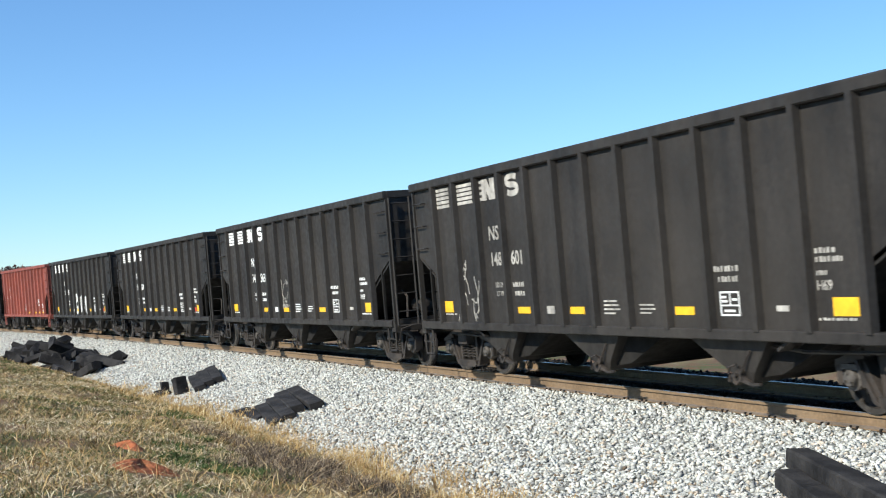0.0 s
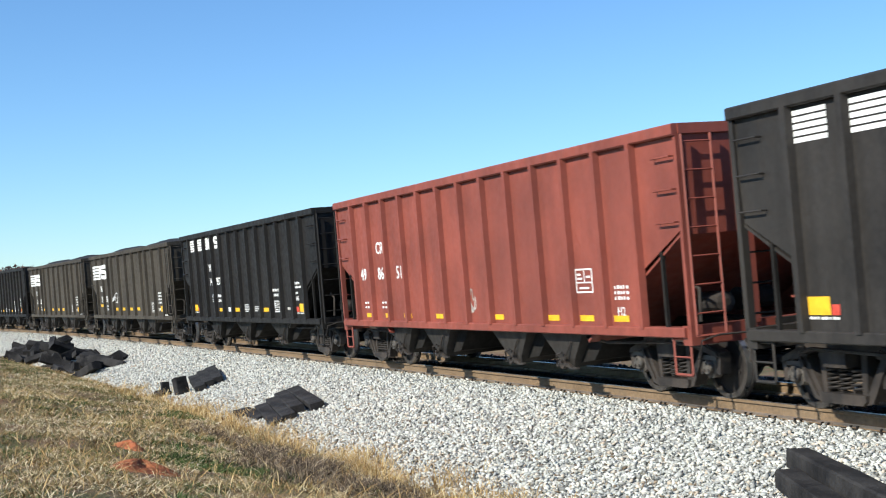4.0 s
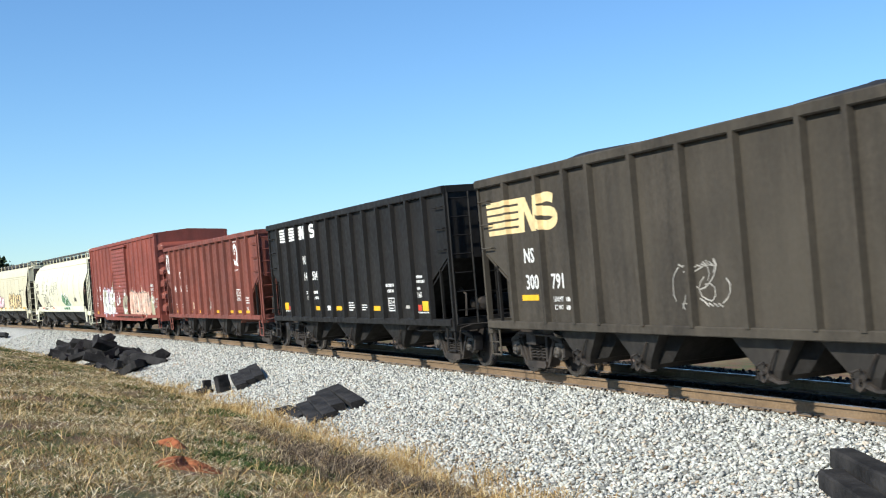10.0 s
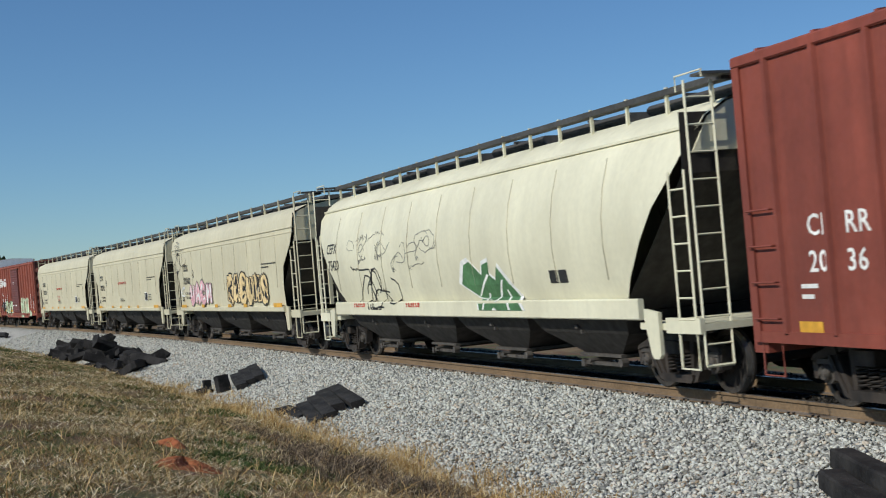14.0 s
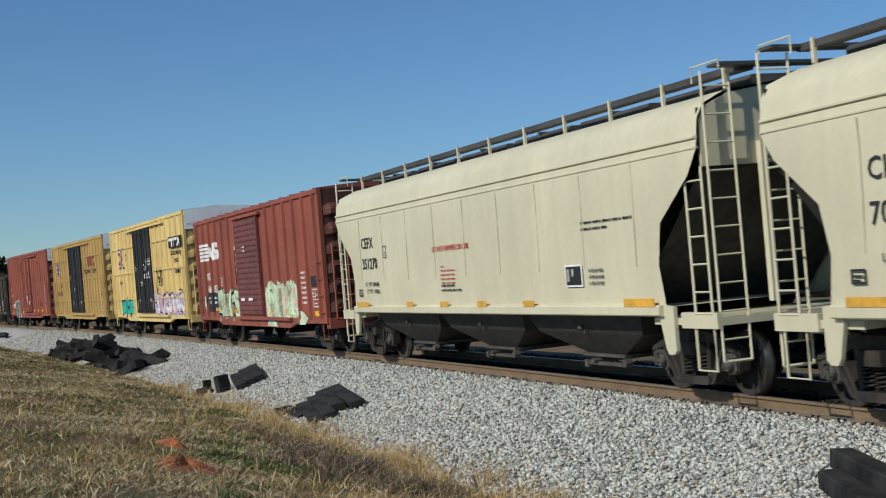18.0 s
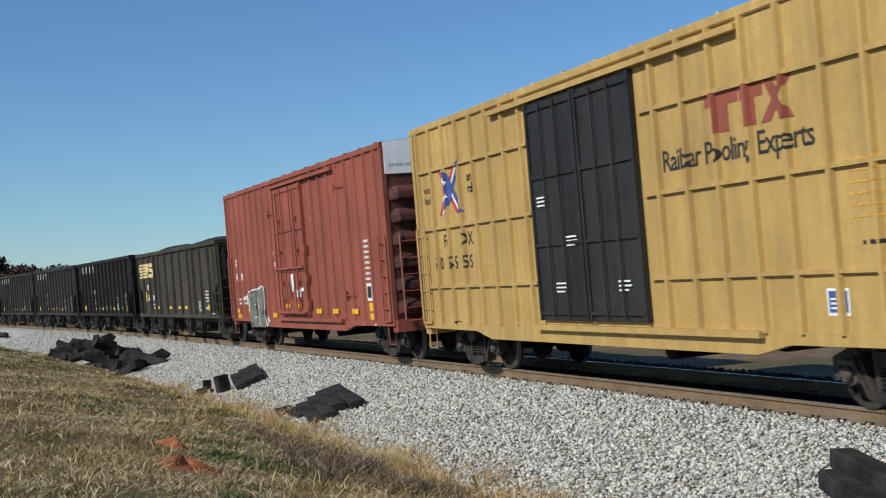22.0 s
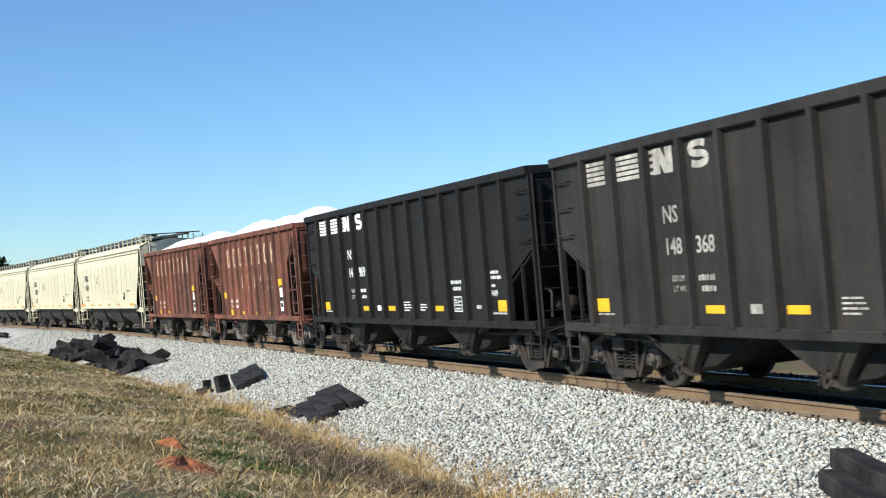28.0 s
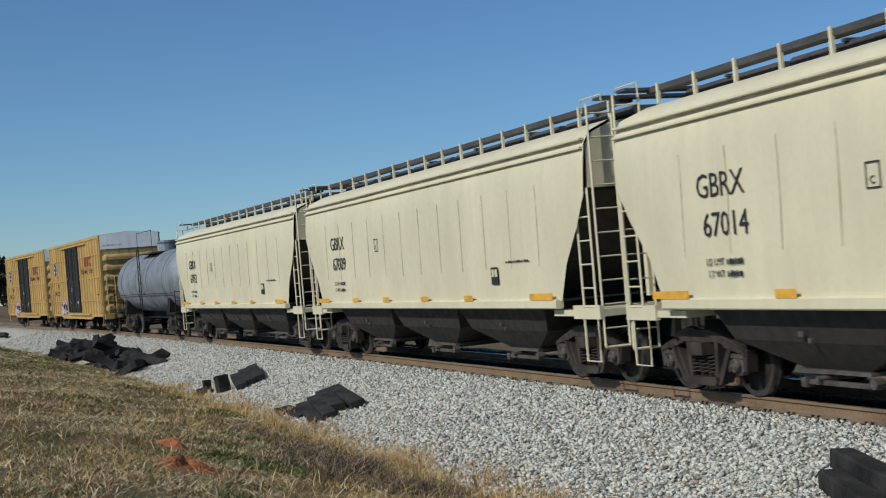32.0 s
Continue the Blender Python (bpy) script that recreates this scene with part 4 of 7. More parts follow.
    for e in (-1, 1):
        xe = e * h
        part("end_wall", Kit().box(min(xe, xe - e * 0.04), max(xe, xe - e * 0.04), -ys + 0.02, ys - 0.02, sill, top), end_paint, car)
        zc = top - (0.75 if white_end else 0.2)
        z, n = sill + 0.42, 0
        while z < zc - 0.2:
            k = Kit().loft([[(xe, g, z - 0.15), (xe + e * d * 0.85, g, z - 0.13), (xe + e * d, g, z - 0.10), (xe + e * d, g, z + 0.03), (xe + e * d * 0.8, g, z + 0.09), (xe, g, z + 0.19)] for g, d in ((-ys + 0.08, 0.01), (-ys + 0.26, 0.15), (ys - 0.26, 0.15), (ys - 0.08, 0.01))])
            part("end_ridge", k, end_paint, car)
            z += 0.52
        if white_end:
            part("end_panel", Kit().prism([(-ys + 0.02, top - 0.72), (ys - 0.02, top - 0.72), (ys - 0.02, top + 0.02), (0, top + roof), (-ys + 0.02, top + 0.02)], "x", min(xe, xe + e * 0.03), max(xe, xe + e * 0.03)), WHITEEND, car, "white reflective height panel")
        for g in (-1, 1):
            part("corner_post", Kit().box(min(xe - e * 0.14, xe + e * 0.015), max(xe - e * 0.14, xe + e * 0.015), g * ys - 0.055, g * ys + 0.055, sill, top), paint, car)
        part("end_sill", Kit().box(min(xe - e * 0.2, xe + e * 0.1), max(xe - e * 0.2, xe + e * 0.1), -ys, ys, sill - 0.14, sill + 0.14), paint, car)
        ladder(car, xe + e * 0.17, -1.15, sill + 0.1, sill + 2.1, "y", paint)
        part("crossover", Kit().box(min(xe + e * 0.1, xe + e * 0.42), max(xe + e * 0.1, xe + e * 0.42), -0.9, 0.9, sill + 0.22, sill + 0.26), GRATE, car)
        grab(car, [(xe + e * 0.4, -0.9, sill + 0.5), (xe + e * 0.4, -0.9, sill + 1.15), (xe + e * 0.4, 0.9, sill + 1.15), (xe + e * 0.4, 0.9, sill + 0.5)], paint, "end_rail")
        part("draft_pocket", Kit().box(min(xe - e * 0.6, xe + e * 0.5), max(xe - e * 0.6, xe + e * 0.5), -0.3, 0.3, 0.7, 1.06), DARK, car)
        truck(car, e * (h - truck_in))
    part("brake_wheel", Kit().loft([[(h + 0.25 + dx, -0.55 + r * math.cos(t * math.pi / 8), sill + 1.5 + r * math.sin(t * math.pi / 8)) for t in range(16)] for r, dx in ((0.25, 0), (0.262, 0.01), (0.25, 0.02), (0.238, 0.01), (0.25, 0))], caps=False), STEEL, car)
    part("floor", Kit().box(-h + 0.1, h - 0.1, -ys + 0.03, ys - 0.03, sill, sill + 0.12), DARK, car)
    part("centre_sill", Kit().box(-h, h, -0.2, 0.2, 0.66, sill), DARK, car)
    for x in (-3.2, -1.2, 1.2, 3.2):
        part("crossbearer", Kit().prism([(-1.45, sill), (1.45, sill), (0.4, sill - 0.28), (-0.4, sill - 0.28)], "x", x - 0.06, x + 0.06), DARK, car)
    part("air_tank", Kit().lathe([(0.02, -0.6), (0.2, -0.55), (0.2, 0.55), (0.02, 0.6)], (0.4, sill - 0.28), 12), DARK, car)
    couplers(car, h + gap)
    return car


# ---- covered hopper cars ----


def covered_hopper(label, paint, L=17.2, sill=1.22, shoulder=3.45, eave=4.0, peak=4.32, barrel=False, gap=0.72, bays=3, posts=16, panels=9, curved=False):
    car = tagged(new("covered_hopper_car", None), label, "hopper car", "cars of the train")
    h = L / 2
    if barrel:
        sec = [(1.36, sill), (1.52, sill + 0.5), (1.60, sill + 1.05), (1.60, sill + 1.5), (1.52, 3.15), (1.36, 3.6), (1.10, 3.95), (0.72, 4.18), (0.0, 4.28)]
        cut = [(0.0, c) for c in (2.2, 1.75, 1.25, 0.85, 0.4, 0.1, 0.0, 0.0, 0.0)]
    else:
        sec = [(1.57, sill), (1.58, sill + 0.6), (1.59, sill + 1.2), (1.59, shoulder - 0.35), (1.58, shoulder), (1.53, eave - 0.2), (1.42, eave), (1.0, eave + 0.18), (0.0, peak)]
        cut = [(0.0, c) for c in ((1.12, 1.22, 1.08, 0.26, 0.0, 0, 0, 0.1, 0.2) if curved else (1.12, 0.84, 0.34, 0.03, 0.0, 0.0, 0.0, 0.1, 0.2))]
    # the shell: each level of the section runs as long as the slope sheets leave it
    rings = []
    levels = [(y, z, c[1]) for (y, z), c in zip(sec, cut)]
    ring_front, ring_back = [], []
    for g, lev in ((-1, levels), (1, levels[::-1][1:])):
        for y, z, c in lev:
            ring_front.append((h - 0.1 - c, g * y, z))
            ring_back.append((-h + 0.1 + c, g * y, z))
    n = 12
    k = Kit()
    for i in range(n + 1):
        t = i / n
        rings.append([tuple(a + (b - a) * t for a, b in zip(p, q)) for p, q in zip(ring_back, ring_front)])
    k.loft(rings, closed=True, caps=False)
    part("shell", k, paint, car, smooth=True)
    for e in (-1, 1):
        # the end slope sheet, set back under the shell
        k = Kit()
        top_x, low_x = e * (h - 0.16), e * (h - 2.15)
        k.solid([(top_x, -1.5, 4.0), (top_x, 1.5, 4.0), (top_x, 1.52, 3.15), (top_x, -1.52, 3.15), (low_x, 1.52, sill), (low_x, -1.52, sill)], [(0, 1, 2, 3), (3, 2, 4, 5)])
        part("end_sheet", k, GRIMESHADE, car)
        half = [(1.34, 3.45), (1.05, 3.93), (0.7, 4.14)] if barrel else [(1.5, 3.2), (1.48, eave - 0.22), (1.38, eave - 0.03), (0.98, eave + 0.14)]
        ring = [(-a, b) for a, b in half] + [(0.0, peak - 0.04)] + half[::-1]
        part("end_cap", Kit().prism(ring, "x", min(e * (h - 0.15), e * (h - 0.12)), max(e * (h - 0.15), e * (h - 0.12))), paint, car)
        for y in (-0.55, 0.55):
            part("end_post", Kit().box(min(e * (h - 0.12), e * (h - 0.02)), max(e * (h - 0.12), e * (h - 0.02)), y - 0.05, y + 0.05, sill, 3.5), paint, car)
        part("end_platform", Kit().box(min(e * (h - 1.7), e * h), max(e * (h - 1.7), e * h), -1.5, 1.5, sill - 0.26, sill - 0.16), paint, car)
        for g in (-1, 1):
            part("end_sill", Kit().box(min(e * (h - 0.9), e * h), max(e * (h - 0.9), e * h), g * 1.5 - 0.04, g * 1.5 + 0.04, sill - 0.30, sill - 0.08), paint, car)
            if curved or barrel:
                part("shear_plate", Kit().prism([(e * (h - 1.45), sill + 0.05), (e * (h - 1.05), sill), (e * (h - 1.05), sill - 0.62), (e * (h - 1.12), sill - 0.68), (e * (h - 1.26), sill - 0.68), (e * (h - 1.32), sill - 0.6), (e * (h - 1.45), sill - 0.1)], "y", g * 1.54 - 0.03, g * 1.54 + 0.03), paint, car)
            ladder(car, e * (h - 0.02), g * 1.25, sill - 0.75, peak + 0.1, "y", paint, width=0.44)
            ladder(car, e * (h - 0.32), g * 1.53, sill - 0.1, 3.2, "x", paint, width=0.42)
            part("sill_step", Kit().tube([(e * (h - 0.15), g * 1.5, sill - 0.2), (e * (h - 0.15), g * 1.5, 0.42), (e * (h - 0.6), g * 1.5, 0.42), (e * (h - 0.6), g * 1.5, sill - 0.2)], 0.022, 5), paint, car)
        part("crossover", Kit().box(min(e * (h - 0.1), e * (h + 0.22)), max(e * (h - 0.1), e * (h + 0.22)), -1.3, 1.3, peak + 0.15, peak + 0.19), GRATE, car)
        grab(car, [(e * (h + 0.18), -1.3, peak + 0.12), (e * (h + 0.18), -1.3, peak + 0.22), (e * (h - 0.5), -1.3, peak + 0.22), (e * (h - 0.5), -1.3, peak)], paint, "roof_rail")
        truck(car, e * (h - 1.36))
    for g in (-1, 1):
        if not barrel:
            part("side_sill", Kit().bevelled(-h + 1.3, h - 1.3, g * 1.58 - 0.07, g * 1.58 + 0.07, sill - 0.13, sill + 0.03, 0.02), paint, car)
            for j, z in enumerate((3.60, 3.46) if curved else (3.98, 3.84)):
                part("eave_strip", Kit().bevelled(-h + 0.12, h - 0.12, g * 1.56 - 0.035, g * 1.56 + 0.035, z - 0.02, z + 0.02, 0.008), paint, car)
        else:
            part("side_sill", Kit().bevelled(-h + 1.6, h - 1.6, g * 1.52 - 0.05, g * 1.52 + 0.05, sill - 0.12, sill + 0.2, 0.02), paint, car)
            part("eave_strip", Kit().box(-h + 0.12, h - 0.12, g * 1.22 - 0.03, g * 1.22 + 0.03, 3.80, 3.84), paint, car)
        # welded panel seams
        for i in range(panels):
            x = (-h + 1.95 + (L - 3.9) * i / (panels - 1)) if not barrel else (-7.36 + 1.78 * i)
            bow = [(x + 0.07 * math.sin(math.pi * j / 4), g * (y + 0.003), z) for j, (y, z) in enumerate(sec[1:6] if barrel else sec[1:4] + [(1.585, 3.4)])]
            part("panel_seam", Kit().tube(bow, 0.011, 4), SEAM, car)
        for i in range(posts):
            x = -h + 0.35 + (L - 0.7) * i / (posts - 1)
            yb = 0.86 if not barrel else 0.8
            part("walkway_post", Kit().box(x - 0.025, x + 0.025, g * yb - 0.025, g * yb + 0.025, eave + 0.12, peak + 0.22), paint, car)
        part("running_board", Kit().box(-h, h, g * 0.80 - 0.18 if g > 0 else g * 0.80 - 0.06, g * 0.80 + 0.06 if g > 0 else g * 0.80 + 0.18, peak + 0.10, peak + 0.19), GRATE, car)
    for i in range(6):
        x = -h + 1.6 + (L - 3.2) * i / 5
        hatch = part("hatch", Kit().bevelled(x - 1.2, x + 1.2, -0.42, 0.42, peak - 0.06, peak + 0.10, 0.05), GRATE, car)
        part("hatch_batten", Kit().box(x - 0.04, x + 0.04, -0.45, 0.45, peak + 0.09, peak + 0.13), GRATE, hatch)
    span = L - 4.4
    for i in range(bays):
        x = -span / 2 + span * (i + 0.5) / bays
        w = span / bays / 2
        k = Kit()
        tops = [(x - w, -1.46, sill - 0.02), (x + w, -1.46, sill - 0.02), (x + w, 1.46, sill - 0.02), (x - w, 1.46, sill - 0.02)]
        foot = [(x - 0.62, -0.92, 0.46), (x + 0.62, -0.92, 0.46), (x + 0.62, 0.92, 0.46), (x - 0.62, 0.92, 0.46)]
        mid = [(x - w + 0.32, -1.26, 0.84), (x + w - 0.32, -1.26, 0.84), (x + w - 0.32, 1.26, 0.84), (x - w + 0.32, 1.26, 0.84)]
        k.loft([tops, mid, foot])
        bay = part("hopper_bay", k, GRIMESHADE, car)
        k = Kit().box(x - 0.72, x + 0.72, -1.0, 1.0, 0.42, 0.47)
        k.box(x - 0.5, x + 0.7, -1.02, -0.96, 0.28, 0.34)
        k.box(x - 0.62, x - 0.5, -1.04, -0.9, 0.24, 0.36)
        k.tube([(x - 0.2, -1.1, 0.36), (x - 0.2, 1.1, 0.36)], 0.04, 8)
        k.lathe([(0.02, -1.12), (0.07, -1.12), (0.07, -1.0)], (x + 0.9, 0.36), 8)
        part("outlet_gate", k, CAPSTEEL, bay, "dusty grey steel outlet gate")
        part("vibrator_bracket", Kit().box(x - 0.14, x - 0.04, -1.36, -1.26, 0.92, 0.98), CAPSTEEL, bay)
        part("vibrator_bracket", Kit().box(x + 0.02, x + 0.08, -1.34, -1.22, 0.84, 0.9), CAPSTEEL, bay)
    part("centre_sill", Kit().box(-h, h, -0.2, 0.2, 0.70, 0.98), DARK, car)
    couplers(car, h + gap)
    return car


def tank_car(label, L=13.4):
    car = tagged(new("tank_car", None), label, "tank car", "cars of the train")
    h, r, zc = L / 2, 1.42, 2.42
    k = Kit()
    prof = [(-h + 0.15, 0.05), (-h + 0.2, 0.6), (-h + 0.4, 1.05), (-h + 0.75, 1.34), (-h + 1.1, r), (h - 1.1, r), (h - 0.75, 1.34), (h - 0.4, 1.05), (h - 0.2, 0.6), (h - 0.15, 0.05)]
    k.loft([[(x, q * math.cos(t * math.pi / 16), zc + q * math.sin(t * math.pi / 16)) for t in range(32)] for x, q in prof])
    part("tank", k, TANK, car, smooth=True)
    for x in (-h + 2.2, -1.2, 1.2, h - 2.2):
        part("tank_band", Kit().loft([[(x + dx, q * math.cos(t * math.pi / 16), zc + q * math.sin(t * math.pi / 16)) for t in range(32)] for dx, q in ((-0.05, r), (-0.05, r + 0.02), (0.05, r + 0.02), (0.05, r))], caps=False), TANK, car)
    dome = part("manway", Kit().tube([(0, 0, zc + r - 0.05), (0, 0, zc + r + 0.35)], 0.5, 18), TANK, car)
    part("manway_lid", Kit().tube([(0, 0, zc + r + 0.35), (0, 0, zc + r + 0.45)], 0.55, 18), TANK, dome)
    part("walkway", Kit().box(-1.6, 1.6, -1.1, 1.1, zc + r - 0.12, zc + r - 0.06), GRATE, car)
    for g in (-1, 1):
        grab(car, [(-1.6, g * 1.1, zc + r - 0.1), (-1.6, g * 1.1, zc + r + 0.9), (1.6, g * 1.1, zc + r + 0.9), (1.6, g * 1.1, zc + r - 0.1)], DARK, "walkway_rail")
        ladder(car, 0.3, g * 1.5, 1.0, zc + r + 0.1, "x", DARK)
        grab(car, [(-h, g * 1.4, 1.9), (h, g * 1.4, 1.9)], DARK, "hand_rail")
    for e in (-1, 1):
        part("saddle", Kit().prism([(-1.3, 0.95), (1.3, 0.95), (1.2, 1.75), (0.6, 1.2), (-0.6, 1.2), (-1.2, 1.75)], "x", e * (h - 2.0) - 0.25, e * (h - 2.0) + 0.25), DARK, car)
        part("end_platform", Kit().box(min(e * (h - 1.2), e * h), max(e * (h - 1.2), e * h), -1.45, 1.45, 1.0, 1.08), DARK, car)
        ladder(car, e * (h + 0.02), -1.2, 0.5, 2.0, "y", DARK)
        truck(car, e * (h - 2.0))
    part("centre_sill", Kit().box(-h, h, -0.2, 0.2, 0.70, 1.0), DARK, car)
    couplers(car, h + 0.75)
    return car


# ---- lettering and sprayed pieces ----


def scrawl(car, x, z, w, h, material, y, seed, strokes=6, thick=0.022, name="sprayed_tag"):
    """A quick looping tag in thin strokes."""
    r = random.Random(seed)
    k = Kit()
    for i in range(strokes):
        px, pz = x + w * (i + r.uniform(-0.2, 0.4)) / strokes, z + h * r.uniform(0.1, 0.9)
        a = r.uniform(0, 6.28)
        for j in range(9):
            qx, qz = px + 0.16 * w * math.cos(a), pz + 0.22 * h * math.sin(a)
            a += r.uniform(-0.3, 1.1)
            dx, dz = qx - px, qz - pz
            n = math.hypot(dx, dz) or 1
            ox, oz = -dz / n * thick * 0.6, dx / n * thick * 0.6
            k.prism([(px - ox, pz - oz), (qx - ox, qz - oz), (qx + ox, qz + oz), (px + ox, pz + oz)], "y", y - 0.003, y)
            px, pz = qx, min(max(qz, z), z + h)
    return tagged(part(name, k, material, car), kind="stuff")


STROKES = (
    (((0.05, 0.0), (0.12, 0.55), (0.1, 1.0)), ((0.1, 1.0), (0.8, 1.0), (0.9, 0.7), (0.3, 0.5)), ((0.4, 0.5), (0.7, 0.3), (1.0, 0.0))),
    (((0.95, 0.85), (0.55, 1.05), (0.1, 0.8), (0.05, 0.3), (0.4, 0.0), (0.95, 0.12)),),
    (((0.05, 0.0), (0.2, 0.6), (0.5, 1.0)), ((0.5, 1.0), (0.75, 0.5), (0.95, 0.0)), ((0.3, 0.35), (0.75, 0.4))),
    (((0.1, 1.0), (0.08, 0.4), (0.4, 0.0), (0.8, 0.2), (0.9, 1.0)),),
    (((0.05, 0.0), (0.1, 1.0)), ((0.1, 0.95), (0.5, 0.35), (0.9, 0.95)), ((0.9, 1.0), (0.95, 0.0))),
    (((0.9, 0.9), (0.3, 1.0), (0.2, 0.6), (0.8, 0.4), (0.75, 0.05), (0.1, 0.08)),),
    (((0.1, 0.55), (0.5, 1.0), (0.9, 0.55), (0.5, 0.02), (0.1, 0.5)), ((0.6, 0.3), (1.0, 0.0))),
)


def ribbon(k, pts, thick, y, dx=0.0, dz=0.0, floor=-9.0):
    """A sprayed stroke along a smooth line, in short flat pieces."""
    line = []
    n = len(pts)
    for i in range(n - 1):
        p0, p1, p2, p3 = pts[max(0, i - 1)], pts[i], pts[i + 1], pts[min(n - 1, i + 2)]
        for j in range(5):
            q = j / 5
            line.append(tuple(0.5 * (2 * b + (c - a) * q + (2 * a - 5 * b + 4 * c - d) * q * q + (3 * b - a - 3 * c + d) * q ** 3) for a, b, c, d in zip(p0, p1, p2, p3)))
    line.append(tuple(pts[-1]))
    for i in range(len(line) - 1):
        (ax, az), (bx, bz) = line[i], line[i + 1]
        ln = math.hypot(bx - ax, bz - az) or 1
        ux, uz = (bx - ax) / ln, (bz - az) / ln
        o = thick / 2 * (0.88 + 0.24 * math.sin(i * 0.9 + ax * 5))
        e = thick * 0.22
        ax, az, bx, bz = ax - ux * e + dx, az - uz * e + dz, bx + ux * e + dx, bz + uz * e + dz
        yy = y - 0.0004 * (i % 3)
        ring = [(ax + uz * o, az - ux * o), (bx + uz * o, bz - ux * o), (bx - uz * o, bz + ux * o), (ax - uz * o, az + ux * o)]
        k.prism([(px, max(pz, floor)) for px, pz in ring], "y", yy - 0.0015, yy)


def graffiti(car, x0, x1, z0, z1, fill, line, y, letters, seed, second=None, spikes=True, back=None, name="sprayed_letters"):
    """A row of swollen, overlapping letter-like strokes: outline, fill, inner lines and shines, each letter over the last."""
    r = random.Random(seed)
    pitch = (x1 - x0) / letters
    out, inn, cut, top = Kit(), Kit(), Kit(), Kit()
    order = r.sample(range(len(STROKES)), len(STROKES))
    for i in range(letters):
        w = pitch * r.uniform(0.66, 0.76)
        lean = r.uniform(-0.08, 0.08)
        t = min(0.5, pitch * r.uniform(0.40, 0.48), (z1 - z0) * 0.34)
        cx = x0 + pitch * i + t * 0.45
        zt = z1 - r.uniform(0, 0.12) * (z1 - z0)
        lo = z0 + t * 0.55
        hh = zt - t * 0.55 - lo
        yl = y - 0.0022 * i
        for s in STROKES[order[i % len(STROKES)]]:
            pts = [(cx + w * (u + lean * v + r.uniform(-0.04, 0.04)), lo + hh * (v + r.uniform(-0.03, 0.03))) for u, v in s]
            ribbon(out, pts, t + 0.11, yl, 0, 0, z0 - 0.05)
            ribbon(inn, pts, t, yl - 0.001, 0, 0, z0)
            j = r.randrange(len(pts) - 1)
            ribbon(cut, pts[j:j + 2], t * r.uniform(0.35, 0.6), yl - 0.0016, 0, 0, z0)
            if len(pts) > 2:
                ribbon(cut, pts[-2:], t * 0.25, yl - 0.0018, -0.15 * t, 0.1 * t, z0)
        if spikes and i % 2 == 0:
            bx = cx + r.uniform(0.2, 0.6) * w
            hi = r.uniform(0.3, 0.5)
            for d, f in ((-0.2, 0.6), (0.0, 1.0), (0.2, 0.55)):
                top.prism([(bx - 0.1 + d * 0.5, zt - 0.1), (bx + 0.1 + d * 0.5, zt - 0.1), (bx + d, zt + hi * f)], "y", y - 0.0012 - abs(d) * 0.001, y)
    piece = part(name, out, line, car)
    if spikes:
        part("sprayed_spikes", top, second or fill, piece)
    tagged(part("sprayed_fill", inn, fill, piece), kind="stuff")
    tagged(part("sprayed_shade", cut, second or line, piece), kind="stuff")
    if back:
        # an uneven cloud of paint behind the letters, in upright bands
        k = Kit()
        n = max(8, round((x1 - x0) / 0.14))
        ph = r.uniform(0, 6)
        edge = [(x0 - 0.08 + (x1 - x0 + 0.16) * i / n, z1 - 0.12 + 0.10 * math.sin(i * 0.9 + ph) + 0.07 * math.sin(i * 2.3) - (0.25 if i in (0, n) else 0), z0 - 0.02 + 0.05 * math.sin(i * 1.3 + ph) + (0.2 if i in (0, n) else 0)) for i in range(n + 1)]
        for (xa, ta, ba), (xb, tb, bb) in zip(edge, edge[1:]):
            k.prism([(xa, ba), (xb, bb), (xb, tb), (xa, ta)], "y", y + 0.0004 - 0.0014, y + 0.0004)
        tagged(part("sprayed_back", k, back, piece), kind="stuff")
    return piece


def road_word(car, x, z, pitch, w, h, n, material, y, seed):
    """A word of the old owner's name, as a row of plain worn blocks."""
    r = random.Random(seed)
    t = 0.115
    for i in range(n):
        bx = x + i * pitch
        bw = w * r.uniform(0.9, 1.05)
        kind = (1, 1, 2, 3, 4, 3, 1, 4)[i % 8]
        if kind == 4:
            blot(car, material, [rect(bx, z, t, h), rect(bx + bw - t, z, t, h), rect(bx + t, z + h / 2 - t / 2, bw - 2 * t, t)], y, "road_mark")
        elif kind == 1:
            blot(car, material, [rect(bx, z + 0.07, t, h - 0.14), rect(bx + bw - t, z + 0.07, t, h - 0.14), rect(bx + 0.06, z + h - t, bw - 0.12, t), rect(bx + 0.06, z, bw - 0.12, t)], y, "road_mark")
        elif kind == 2:
            blot(car, material, [rect(bx, z + 0.07, t, h - 0.07), rect(bx + bw - t, z + 0.07, t, h - 0.07), rect(bx + 0.06, z, bw - 0.12, t)], y, "road_mark")
        else:
            blot(car, material, [rect(bx + bw / 2 - t / 2, z, t, h - t), rect(bx, z + h - t, bw, t)], y, "road_mark")


